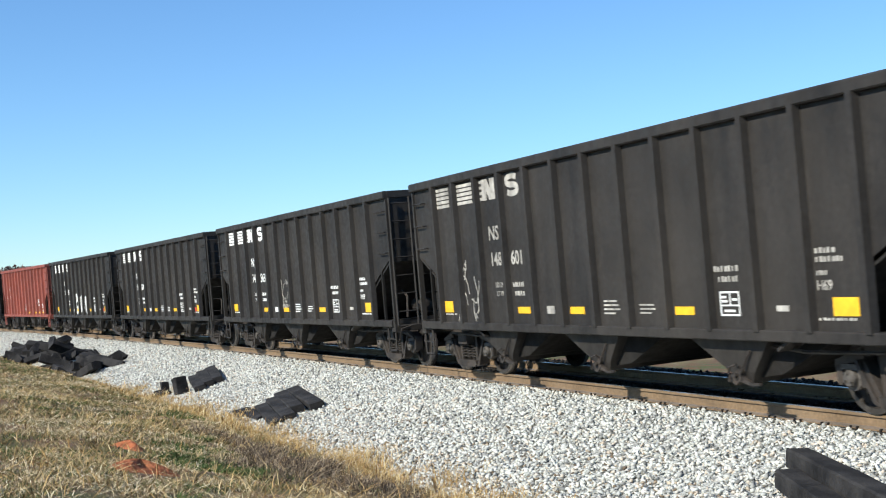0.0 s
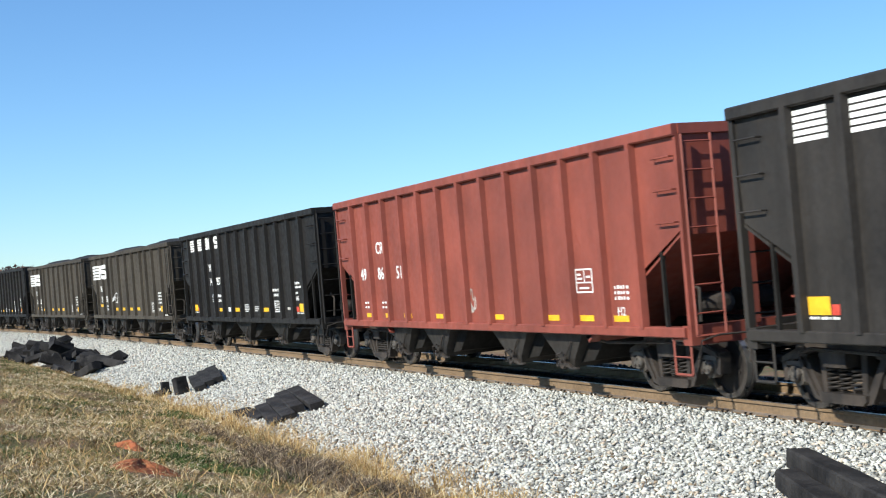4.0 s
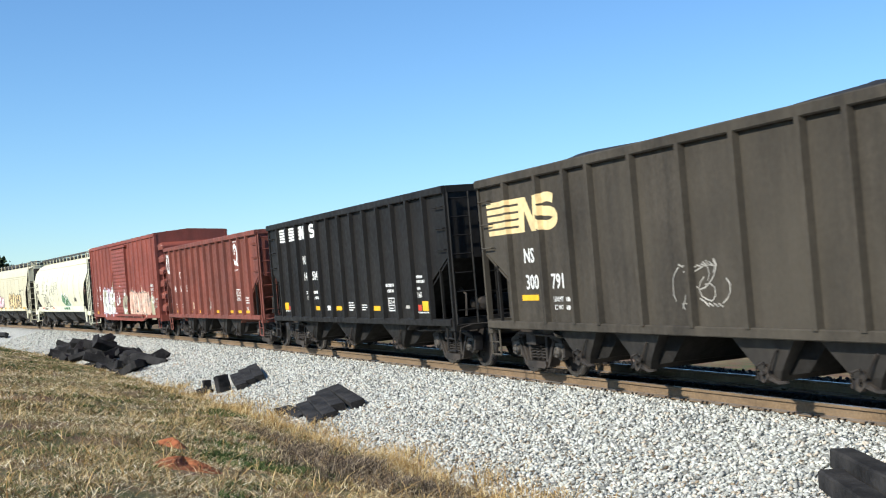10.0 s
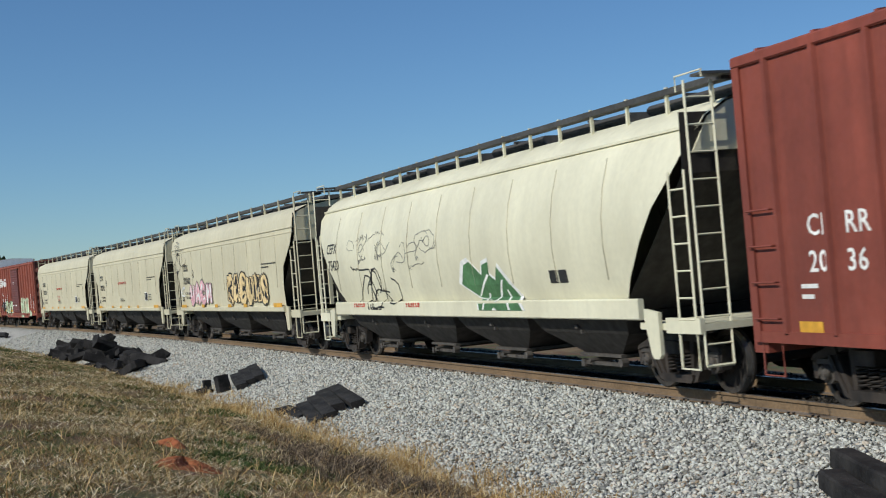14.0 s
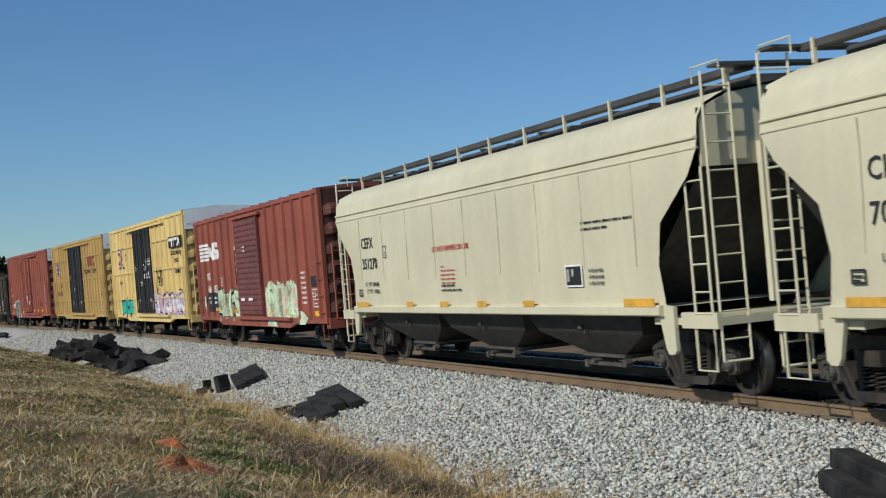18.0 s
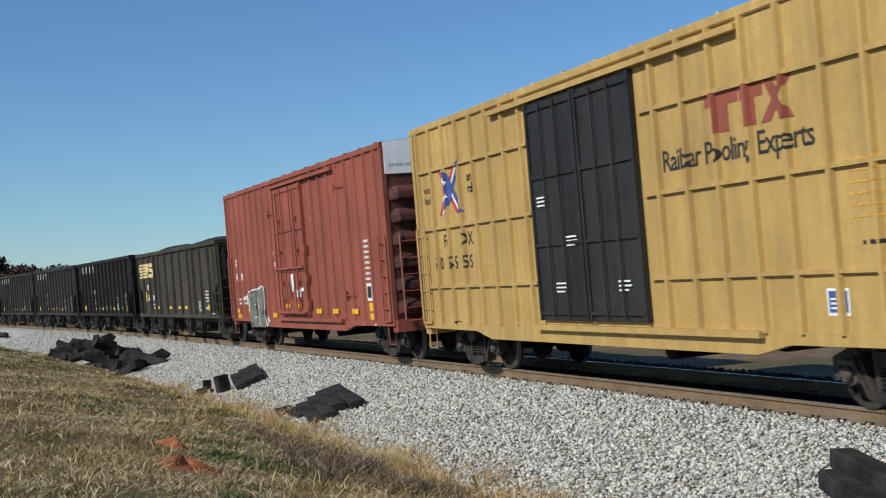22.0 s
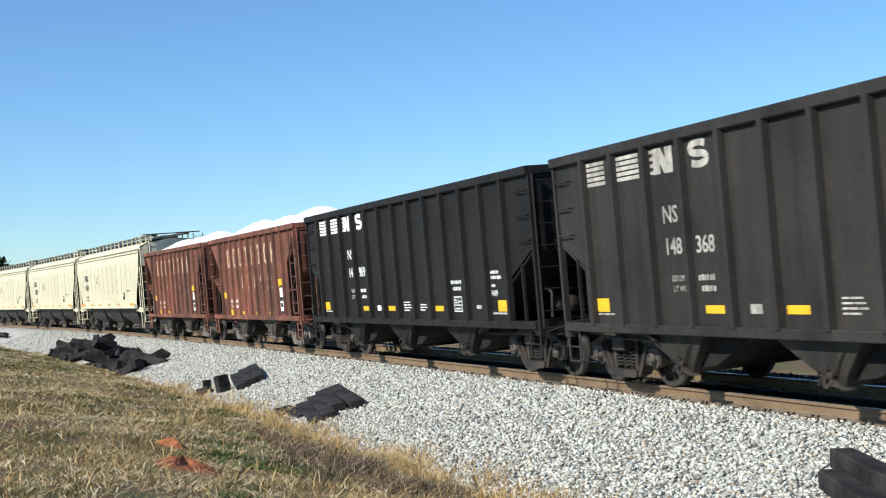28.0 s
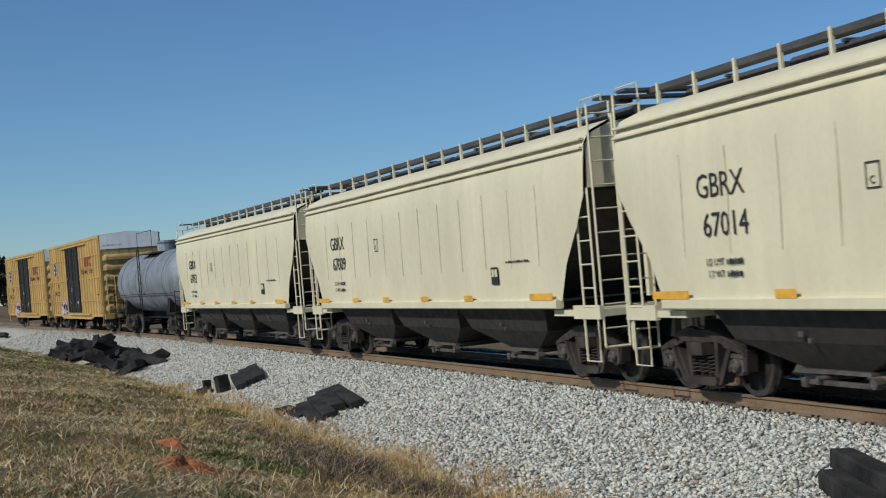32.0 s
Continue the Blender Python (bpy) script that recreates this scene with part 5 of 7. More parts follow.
def letter_red_hopper(car, number, plain):
    h, y = 7.2, -1.514
    if not plain:
        for i in range(5):
            bars(car, WHITE, -7.12 + 0.13 * i, 3.42, 0.1, 0.12, 1, y, "road_mark")
        ring_mark(car, -6.82, 3.08, 0.30, 0.38, y)
        ring_mark(car, 4.28, 3.06, 0.32, 0.36, y)
        for i in range(7):
            bars(car, WHITE, 3.98 + 0.09 * i, 3.47, 0.075, 0.12, 1, y, "road_mark")
            bars(car, WHITE, 3.98 + 0.09 * i, 2.52, 0.075, 0.12, 1, y, "road_mark")
        ring = [(-2.36 + 0.14 * math.cos(a * math.pi / 8), 2.06 + 0.24 * math.sin(a * math.pi / 8)) for a in range(16)]
        blot(car, CREAMLET, [ring], y, "round_mark")
        blot(car, BRICK, [[(x * 0.5 - 1.18, z * 0.5 + 1.03) for x, z in ring]], y - 0.004, "round_mark_middle")
        for x in (2.84, -2.64):
            blot(car, CREAMLET, [rect(x, 1.24, 0.2, 0.25)], y, "tan_patch")
    words("CR", 0.36, -4.76, 2.47, y, car, WHITE, "reporting_mark", 1.0)
    for i, x in enumerate((-5.84, -4.73, -3.62)):
        words(number[2 * i:2 * i + 2], 0.37, x, 1.92, y, car, WHITE, "road_number")
    frame_mark(car, 4.1, 1.53, y, 0.52, 0.37)
    for i in range(3):
        bars(car, WHITE, 5.24, 1.58 - 0.08 * i, 0.42, 0.06, 1, y, cols=5)
    words("H2", 0.18, 5.28, 1.19, y, car, WHITE, "class_lettering", 1.1)
    for x in (-5.64, -4.45, -3.35, -1.63, 1.0, 3.04, 4.15, 5.17):
        blot(car, REFLECT, [rect(x, 1.10, 0.42, 0.09)], y, "reflector")
    bars(car, WHITE, -5.7, 1.3, 0.3, 0.2, 2, y, cols=2)
    bars(car, WHITE, -4.6, 1.3, 0.34, 0.2, 2, y, cols=2)
    scrawl(car, 0.05, 1.3, 0.3, 0.4, FADED, y, 15, 3, 0.02)


def ring_mark(car, cx, cz, rx, rz, y):
    """A thick ring with a hooked band in it and a foot, as plain shapes."""
    outer = [(cx + rx * math.cos(a * math.pi / 12), cz + rz * math.sin(a * math.pi / 12)) for a in range(24)]
    inner = [(cx + rx * 0.62 * math.cos(a * math.pi / 12), cz + rz * 0.62 * math.sin(a * math.pi / 12)) for a in range(24)]
    k = Kit()
    for i in range(24):
        j = (i + 1) % 24
        k.prism([outer[i], outer[j], inner[j], inner[i]], "y", y - 0.004, y)
    k.prism([(cx + rx * 0.2, cz - rz * 0.75), (cx + rx * 0.6, cz - rz * 0.6), (cx + rx * 1.15, cz - rz * 1.05), (cx + rx * 0.5, cz - rz * 1.05)], "y", y - 0.005, y)
    for q in (0.42, 0.2):
        for i in range(3, 12):
            a, b = i * math.pi / 12, (i + 1) * math.pi / 12
            k.prism([(cx + rx * q * math.cos(a), cz + rz * q * math.sin(a)), (cx + rx * q * math.cos(b), cz + rz * q * math.sin(b)), (cx + rx * (q - 0.1) * math.cos(b), cz + rz * (q - 0.1) * math.sin(b)), (cx + rx * (q - 0.1) * math.cos(a), cz + rz * (q - 0.1) * math.sin(a))], "y", y - 0.003, y)
    return part("round_mark", k, WHITE, car)


def letter_brown_hopper(car, number):
    h, y = 5.42, -1.514
    road_word(car, -2.96, 2.65, 0.80, 0.37, 0.62, 8, CREAMLET, y, 3)
    for i, ch in enumerate(number):
        words(ch, 0.64, -2.02 + 0.79 * i, 1.89, y, car, CREAMLET, "road_number")
    blot(car, REFLECT, [rect(-3.78, 1.61, 0.42, 0.2)], y, "reflector")
    blot(car, REFLECT, [rect(-2.96, 1.02, 0.42, 0.2)], y, "reflector")
    for x in (-1.36, 0.4, 2.0):
        blot(car, REFLECT, [rect(x, 1.06, 0.42, 0.1)], y, "reflector")
    words("LDLMT", 0.15, -2.9, 1.46, y, car, WHITE, "weight_lettering", 0.95)
    words("LTWT", 0.15, -2.88, 1.28, y, car, WHITE, "weight_lettering", 0.95)
    bars(car, WHITE, -2.16, 1.46, 0.4, 0.12, 1, y, "weight_lettering", 5)
    bars(car, WHITE, -2.16, 1.28, 0.36, 0.12, 1, y, "weight_lettering", 5)
    blot(car, INK, [rect(3.3, 1.1, 0.34, 0.85)], y, "black_panel")
    blot(car, WHITE, [rect(3.32, 1.6, 0.3, 0.28)], y - 0.004, "placard")
    blot(car, WHITE, [rect(3.32, 1.18, 0.3, 0.3)], y - 0.004, "placard")
    blot(car, INK, [rect(3.37, 1.3, 0.2, 0.12)], y - 0.008, "placard_print")
    blot(car, REFLECT, [rect(3.22, 1.92, 0.38, 0.22)], y, "reflector")
    scrawl(car, 1.9, 1.9, 0.5, 0.35, FADED, y, 23, 4, 0.012)


def letter_covered_hopper(car, mark, number, h, big=False):
    y = -1.602
    low = 1.42 if big else 1.31
    if big:
        words(mark, 0.46, -5.9, 2.76, y, car, INK, "reporting_mark", 0.95)
        words(number, 0.46, -5.8, 2.24, y, car, INK, "car_number", 0.95)
        words("LD LMT", 0.13, -5.78, 1.86, y, car, INK, "weight_lettering", 1.0)
        words("LT WT", 0.13, -5.74, 1.70, y, car, INK, "weight_lettering", 1.0)
        bars(car, INK, -5.28, 1.86, 0.4, 0.1, 1, y, "weight_lettering", 6)
        bars(car, INK, -5.28, 1.70, 0.36, 0.1, 1, y, "weight_lettering", 5)
        blot(car, INK, [rect(4.3, 1.72, 0.32, 0.32)], y, "placard")
        blot(car, CREAM, [rect(4.34, 1.86, 0.1, 0.14)], y - 0.004, "placard_print")
        blot(car, CREAM, [rect(4.48, 1.86, 0.1, 0.14)], y - 0.004, "placard_print")
        q = 0.016
        blot(car, INK, [rect(-2.36, 2.6, 0.25, q), rect(-2.36, 2.88, 0.25, q), rect(-2.36, 2.6, q, 0.29), rect(-2.13, 2.6, q, 0.29)], y, "stencil_box")
        words("C", 0.13, -2.3, 2.65, y, car, INK, "stencil_letter")
        bars(car, INK, 5.0, 2.1, 1.0, 0.05, 1, y, cols=9)
        blot(car, ORANGE, [rect(-7.22, 1.42, 1.0, 0.11)], -1.655, "reflector")
        spots = (-4.18, -1.9, 0.6, 3.0)
    else:
        words(mark, 0.36, -6.48, 2.70, y, car, INK, "reporting_mark", 1.05)
        words(number, 0.36, -6.5, 2.21, y, car, INK, "car_number", 1.05)
        words("LD LMT", 0.14, -6.36, 1.80, y, car, INK, "weight_lettering", 1.1)
        words("LT WT", 0.14, -6.3, 1.63, y, car, INK, "weight_lettering", 1.1)
        bars(car, INK, -5.78, 1.80, 0.42, 0.11, 1, y, "weight_lettering", 6)
        bars(car, INK, -5.72, 1.63, 0.36, 0.11, 1, y, "weight_lettering", 5)
        for x, z, w, hh, q in ((-4.89, 2.43, 0.23, 0.28, 0.016), (-6.92, 1.56, 0.26, 0.17, 0.025)):
            blot(car, INK, [rect(x, z, w, q), rect(x, z + hh - q, w, q), rect(x, z, q, hh), rect(x + w - q, z, q, hh)], y, "stencil_box")
        words("C", 0.13, -4.82, 2.48, y, car, INK, "stencil_letter")
        bars(car, INK, -6.88, 1.59, 0.18, 0.1, 2, y)
        if number == "222162":
            graffiti(car, -5.55, -1.9, 1.36, 2.35, PINK, GREYSPRAY, y, 4, 41, second=WHITE, spikes=False)
            graffiti(car, 0.4, 5.6, 1.38, 2.5, GOLDLET, INK, y, 6, 43, second=INK, spikes=False)
            scrawl(car, -7.9, 2.75, 1.0, 0.6, INK, y, 44, 7, 0.016)
            scrawl(car, -7.2, 1.75, 0.7, 0.3, WHITE, y, 45, 5, 0.03)
            scrawl(car, -7.6, 3.55, 0.8, 0.3, GREYSPRAY, y, 46, 6, 0.016)
        else:
            words("DO NOT HAMMER ON CAR", 0.165, -1.72, 2.44, y, car, REDINK, "warning_lettering", 0.95)
            if number == "351270":
                for i in range(5):
                    bars(car, REDINK, -1.35, 2.12 - 0.085 * i, 0.8 if i else 0.25, 0.035, 1, y, cols=9 if i else 3)
            bars(car, INK, -1.35, 1.72, 0.75, 0.05, 1, y, cols=9)
            bars(car, INK, -1.35, 1.63, 1.1, 0.05, 1, y, cols=12)
        blot(car, WHITE, [rect(4.33, 1.63, 0.6, 0.36)], y, "placard_border")
        blot(car, INK, [rect(4.37, 1.66, 0.52, 0.30)], y - 0.005, "placard")
        blot(car, FADED, [rect(4.41, 1.72, 0.08, 0.2)], y - 0.01, "placard_print")
        blot(car, FADED, [rect(4.57, 1.8, 0.07, 0.12)], y - 0.01, "placard_print")
        for i in range(3):
            bars(car, GREYSPRAY, 5.15, 1.66 + 0.1 * i, 0.5, 0.06, 1, y, cols=6)
        bars(car, INK, 5.0, 2.62, 1.7, 0.05, 1, y, cols=16)
        bars(car, INK, 5.0, 2.52, 0.9, 0.05, 1, y, cols=9)
        blot(car, ORANGE, [rect(-6.98, 1.31, 0.92, 0.11)], -1.655, "reflector")
        spots = (-3.41, -1.36, 0.6, 2.7)
    for x in spots:
        blot(car, ORANGE, [rect(x, low, 0.44, 0.11)], -1.655, "reflector")
    blot(car, ORANGE, [rect(h - 2.3, low, 0.9, 0.12)], -1.655, "reflector")


ROUND_Z = (1.22, 1.72, 2.27, 2.72, 3.15, 3.6)
ROUND_Y = (1.36, 1.52, 1.60, 1.60, 1.52, 1.36)


def wrap_round(car, lifts):
    """Lays flat markings onto the curved side of the round-sided car."""
    for ob in car.children:
        for name, lift in lifts:
            if ob.name.split(".")[0] != name:
                continue
            bm = bmesh.new()
            bm.from_mesh(ob.data)
            for z in np.arange(1.0, 3.3, 0.12):
                bmesh.ops.bisect_plane(bm, geom=bm.verts[:] + bm.edges[:] + bm.faces[:], plane_co=(0, 0, z), plane_no=(0, 0, 1))
            low = min(v.co.y for v in bm.verts)
            for v in bm.verts:
                if 1.22 < v.co.z < 1.42:
                    side = 1.572
                else:
                    side = float(np.interp(v.co.z, ROUND_Z, ROUND_Y))
                v.co.y = -side - lift - (0.003 if v.co.y < low + 0.001 else 0.0)
            bm.to_mesh(ob.data)
            bm.free()


def letter_round_hopper(car):
    h, y = 9.4, -1.605
    words("CEFX", 0.36, -8.15, 2.68, y, car, INK, "reporting_mark")
    words("75420", 0.36, -8.05, 2.25, y, car, INK, "car_number")
    for i, (x, z, w) in enumerate(((-h + 3.6, 2.45, 1.0), (-h + 5.2, 2.5, 1.0), (-h + 6.6, 2.2, 1.1), (-h + 8.2, 2.4, 0.8))):
        scrawl(car, x, z, w, 0.5, GREYSPRAY, y, 60 + i, 5, 0.012)
    scrawl(car, -h + 4.4, 1.3, 1.5, 0.9, INK, y - 0.0, 71, 9, 0.03)
    ring = [(0.9, 1.75), (1.15, 2.12), (1.45, 2.18), (1.95, 1.9), (2.05, 2.1), (2.35, 2.15), (2.3, 1.9), (2.55, 1.8), (2.7, 2.05), (3.3, 1.6), (3.75, 1.2), (2.7, 1.18), (2.45, 1.3), (2.2, 1.16), (1.75, 1.2), (1.7, 1.45)]
    blot(car, WHITE, [[(2.2 + (a - 2.2) * 1.12, 1.6 + (b - 1.6) * 1.15) for a, b in ring]], y, "sprayed_outline")
    blot(car, GREEN, [ring], y - 0.006, "sprayed_letters")
    for ring in ([(1.6, 1.5), (1.66, 1.5), (2.3, 1.9), (2.2, 1.92)], [(2.5, 1.4), (2.58, 1.4), (2.9, 1.8), (2.82, 1.8)], [(3.1, 1.25), (3.2, 1.25), (3.0, 1.62), (2.95, 1.6)], [(1.9, 1.25), (1.98, 1.25), (2.15, 1.55), (2.08, 1.56)]):
        blot(car, WHITE, [ring], y - 0.012, "sprayed_strokes")
    blot(car, INK, [rect(4.85, 1.7, 0.3, 0.22), rect(5.2, 1.7, 0.3, 0.22)], y, "placard")
    wrap_round(car, (("reporting_mark", 0.004), ("car_number", 0.004), ("sprayed_tag", 0.004), ("sprayed_outline", 0.004), ("sprayed_letters", 0.008), ("sprayed_strokes", 0.012), ("placard", 0.004)))
    for x in (-h + 3.2, -h + 7.0):
        bars(car, REDINK, x, 1.3, 0.9, 0.1, 2, -1.575, cols=6)


def ribs_of(L, n, d0, d1, inset=0.35):
    return [x for x in (-L / 2 + inset + (L - 2 * inset) * i / (n - 1) for i in range(n)) if not d0 - 0.12 < x < d1 + 0.12]


def letter_red_boxcar(car):
    h, y = 7.92, -1.573
    graffiti(car, -5.15, -1.65, 0.9, 2.38, WHITE, GREYSPRAY, y, 3, 81, second=PALEGREEN, back=LILAC)
    graffiti(car, 1.75, 6.3, 0.9, 2.12, PALEPEACH, GREYSPRAY, y, 4, 84, second=PEACH, back=PALEPEACH)
    graffiti(car, 0.55, 1.75, 0.9, 2.0, PALEGREEN, GREYSPRAY, -1.672, 1, 85, second=WHITE)
    scrawl(car, -0.9, 1.5, 0.7, 0.5, WHITE, -1.672, 87, 4, 0.05)
    blot(car, PALEGREEN, [[(6.3, 0.78), (7.15, 0.78), (6.95, 1.2), (6.75, 1.9), (6.3, 1.8)]], y, "sprayed_cloud")
    for i, (top_, low_) in enumerate((("CI", "20"), ("RR", "36"))):
        words(top_, 0.36, -6.75 + 0.72 * i, 2.15, y, car, WHITE, "reporting_mark", 1.1)
        words(low_, 0.36, -6.76 + 0.72 * i, 1.72, y, car, WHITE, "car_number", 1.1)
    bars(car, WHITE, -6.95, 1.4, 0.35, 0.25, 2, y)
    for i, line in enumerate(("FRIEND!", "DON'T", "LET", "FRIENDS", "PAINT")):
        words(line, 0.2, 6.42 + 0.03 * i, 2.2 - 0.18 * i, y - 0.005, car, WHITE, "sprayed_words", 0.9, 0.1)
    scrawl(car, 7.2, 1.3, 0.5, 0.35, FADED, y, 88, 6, 0.02)
    blot(car, ORANGE, [rect(-7.05, 0.92, 0.46, 0.21)], y, "reflector")
    bars(car, WHITE, -0.2, 2.35, 0.5, 0.06, 1, -1.665)


def letter_maroon_boxcar(car):
    h, y = 7.9, -1.573
    stripe_mark(car, -7.14, 2.98, y, WHITE, old=False)
    words("NS", 0.36, -6.22, 2.28, y, car, WHITE, "reporting_mark")
    words("406", 0.36, -6.2, 1.83, y, car, WHITE, "road_number")
    words("057", 0.36, -5.26, 1.83, y, car, WHITE, "road_number")
    q = 0.022
    blot(car, WHITE, [rect(-4.13, 2.06, 0.24, q), rect(-4.13, 2.32, 0.24, q), rect(-4.13, 2.06, q, 0.28), rect(-3.91, 2.06, q, 0.28)], y, "stencil_box")
    words("C", 0.13, -4.06, 2.12, y, car, WHITE, "stencil_letter")
    blot(car, INK, [rect(-6.28, 1.15, 1.55, 0.68)], y, "black_panel")
    words("LD LMT", 0.12, -6.2, 1.6, y - 0.006, car, WHITE, "weight_lettering", 0.8)
    words("LT WT", 0.12, -6.15, 1.44, y - 0.006, car, WHITE, "weight_lettering", 0.8)
    bars(car, WHITE, -5.3, 1.6, 0.4, 0.1, 1, y - 0.006, "weight_lettering", 5)
    bars(car, WHITE, -5.3, 1.44, 0.36, 0.1, 1, y - 0.006, "weight_lettering", 5)
    blot(car, ORANGE, [rect(-5.24, 1.17, 0.46, 0.12)], y - 0.006, "reflector")
    graffiti(car, -4.75, -1.72, 0.88, 2.0, MINT, INK, y, 4, 91, second=PALEGREEN, spikes=False, back=PALEGREEN)
    graffiti(car, -6.95, -6.35, 1.15, 1.85, MINT, INK, y, 1, 92, second=WHITE, spikes=False)
    blot(car, ORANGE, [rect(-2.43, 1.12, 0.42, 0.13)], y - 0.014, "reflector")
    graffiti(car, 1.7, 5.2, 0.95, 2.1, MINT, PALEGREEN, y, 4, 93, second=PALEPEACH, spikes=False, back=MINT)
    blot(car, MINT, [[(1.8, 0.74), (2.9, 0.72), (2.8, 0.86), (2.4, 0.93), (1.9, 0.9)]], y - 0.04, "sprayed_cloud")
    blot(car, MINT, [[(5.2, 0.8), (5.8, 0.82), (6.1, 1.0), (5.7, 1.16), (5.4, 1.2)]], y - 0.04, "sprayed_cloud")
    for x in (-1.1, -0.1):
        blot(car, WHITE, [rect(x, 1.52, 0.5, 0.09)], -1.67, "white_strip")
    for i in range(2):
        bars(car, WHITE, -1.9 + 0.1 * i, 3.0 - 0.5 * i, 0.3, 0.4, 2, y)
    for i in range(7):
        bars(car, WHITE, 5.55, 1.4 + 0.14 * i, 0.62, 0.07, 1, y, cols=5)
    frame_mark(car, 6.55, 1.3, y, 0.5, 0.5)
    blot(car, INK, [rect(6.5, 1.85, 0.5, 0.3)], y, "placard")
    for x in (2.0, 3.9):
        blot(car, REFLECT, [rect(x, 1.08, 0.4, 0.16)], y - 0.002, "reflector")
    blot(car, REFLECT, [rect(6.65, 1.05, 0.36, 0.14)], y, "reflector")
    bars(car, WHITE, -0.5, 3.1, 0.4, 0.25, 2, -1.668, cols=2)


def letter_yellow_boxcar(car, number, bright, dull):
    h, y = 7.92, -1.573
    # the crossed mark as plain bars
    red = REDINK
    xo = 0.0 if bright else -0.6
    bar = lambda a, b, w: [(a + xo, 3.16), (a + w + xo, 3.16), (b + w + xo, 4.16), (b + xo, 4.16)]
    for m, off in ((red, 0.0), (BLUE, 0.24)):
        blot(car, m, [bar(-5.98 + off, -5.02 + off, 0.17)], y, "crossed_mark")
        blot(car, m, [bar(-5.02 + off, -5.98 + off, 0.17)], y - 0.003, "crossed_mark")
    blot(car, WHITE, [bar(-5.81, -4.85, 0.07)], y - 0.006, "crossed_stripe")
    blot(car, WHITE, [bar(-4.85, -5.81, 0.07)], y - 0.009, "crossed_stripe")
    blot(car, BLUE, [[(-5.3 + xo + 0.13 * math.cos(a * math.pi / 6), 3.66 + 0.26 * math.sin(a * math.pi / 6)) for a in range(12)]], y - 0.012, "mark_middle")
    for i, line in enumerate(("next", "load")):
        words(line, 0.24, -7.1 + xo * 0.5, 3.66 - 0.22 * i, y, car, INK, "slogan", 0.9)
    for i, line in enumerate(("any", "road")):
        words(line, 0.26, -4.38 + xo, 3.74 - 0.23 * i, y, car, INK, "slogan", 0.9)
    for text, x in (("FB", -7.07), ("OX", -6.08)):
        words(text, 0.36, x - xo, 2.36 + (0.16 if not bright else 0), y, car, INK, "reporting_mark", 1.15)
    for i in range(3):
        words(number[2 * i:2 * i + 2], 0.36, -7.08 - xo * 0.2 + (0.97 if bright else 0.8) * i, 1.91 + (0.16 if not bright else 0), y, car, INK, "car_number", 1.1)
    if bright:
        blot(car, INK, [rect(5.5, 3.70, 2.15, 0.45)], y - 0.06, "black_panel")
        blot(car, WHITE, [[(5.82, 3.76), (6.02, 3.76), (6.02, 3.98), (5.82, 3.98)], [(5.6, 3.98), (6.22, 3.98), (6.22, 4.1), (5.6, 4.1)], [(6.42, 3.76), (6.62, 3.76), (6.62, 3.98), (6.42, 3.98)], [(6.27, 3.98), (6.8, 3.98), (6.8, 4.1), (6.27, 4.1)], [(6.74, 3.76), (6.98, 3.76), (7.5, 4.1), (7.28, 4.1)], [(7.28, 3.76), (7.52, 3.76), (7.0, 4.1), (6.82, 4.1)]], y - 0.064, "block_mark")
        for i, line in enumerate(("Railcar Pooling", "Experts")):
            words(line, 0.34, 5.5 + 0.3 * i, 3.42 - 0.3 * i, y, car, INK, "slogan", 0.85)
        graffiti(car, -5.85, -3.1, 0.92, 1.78, TEAL, INK, y, 3, 101, second=TEAL, spikes=False, back=INK)
        graffiti(car, 1.85, 7.3, 0.98, 1.96, LILAC, INK, y, 6, 103, second=WHITE, spikes=False, back=LILAC)
        blot(car, ORANGE, [rect(3.0, 1.2, 0.12, 0.5), rect(4.8, 1.0, 0.14, 0.5)], y - 0.012, "sprayed_strokes")
        for i in range(2):
            scrawl(car, 2.12 + 0.7 * i, 2.1, 0.55, 0.75, INK, y, 110 + i, 8, 0.026)
        bars(car, INK, 5.85, 2.68, 1.05, 0.2, 1, y, "web_lettering", 7)
        for i, line in enumerate(("CLOSE AND LOCK", "BOTH DOORS BEFORE", "MOVING CAR")):
            words(line, 0.13, 0.48 + (0.08, 0.0, 0.25)[i], 3.42 - 0.13 * i, -1.64, car, WHITE, "door_warning", 0.85)
        scrawl(car, 0.2, 2.95, 0.5, 0.24, WHITE, -1.64, 120, 4, 0.035)
        scrawl(car, 0.2, 2.64, 0.8, 0.2, WHITE, -1.64, 121, 5, 0.035)
        for x in (-1.85, 1.45):
            blot(car, GOLDLET, [rect(x, 1.25, 0.06, 0.42)], -1.64, "yellow_strip")
    else:
        for ring in ([(3.8, 3.57), (4.08, 3.57), (4.08, 3.92), (3.8, 3.92)], [(3.55, 3.92), (4.32, 3.92), (4.32, 4.1), (3.55, 4.1)], [(4.45, 3.57), (4.68, 3.57), (4.68, 3.92), (4.45, 3.92)], [(4.36, 3.92), (4.86, 3.92), (4.86, 4.1), (4.36, 4.1)], [(4.78, 3.57), (4.98, 3.57), (5.48, 4.1), (5.28, 4.1)]):
            blot(car, BRICK, [ring], y, "block_mark")
        blot(car, BRICK, [[(5.2, 3.57), (5.46, 3.57), (5.05, 4.1), (4.88, 4.1)]], y - 0.004, "block_mark")
        words("Railcar Pooling Experts", 0.42, 2.35, 3.2, y, car, INK, "slogan", 0.9)
        if not dull:
            graffiti(car, -4.6, -2.6, 0.8, 1.9, LILAC, GREYSPRAY, y, 3, 131, second=INK, spikes=False)
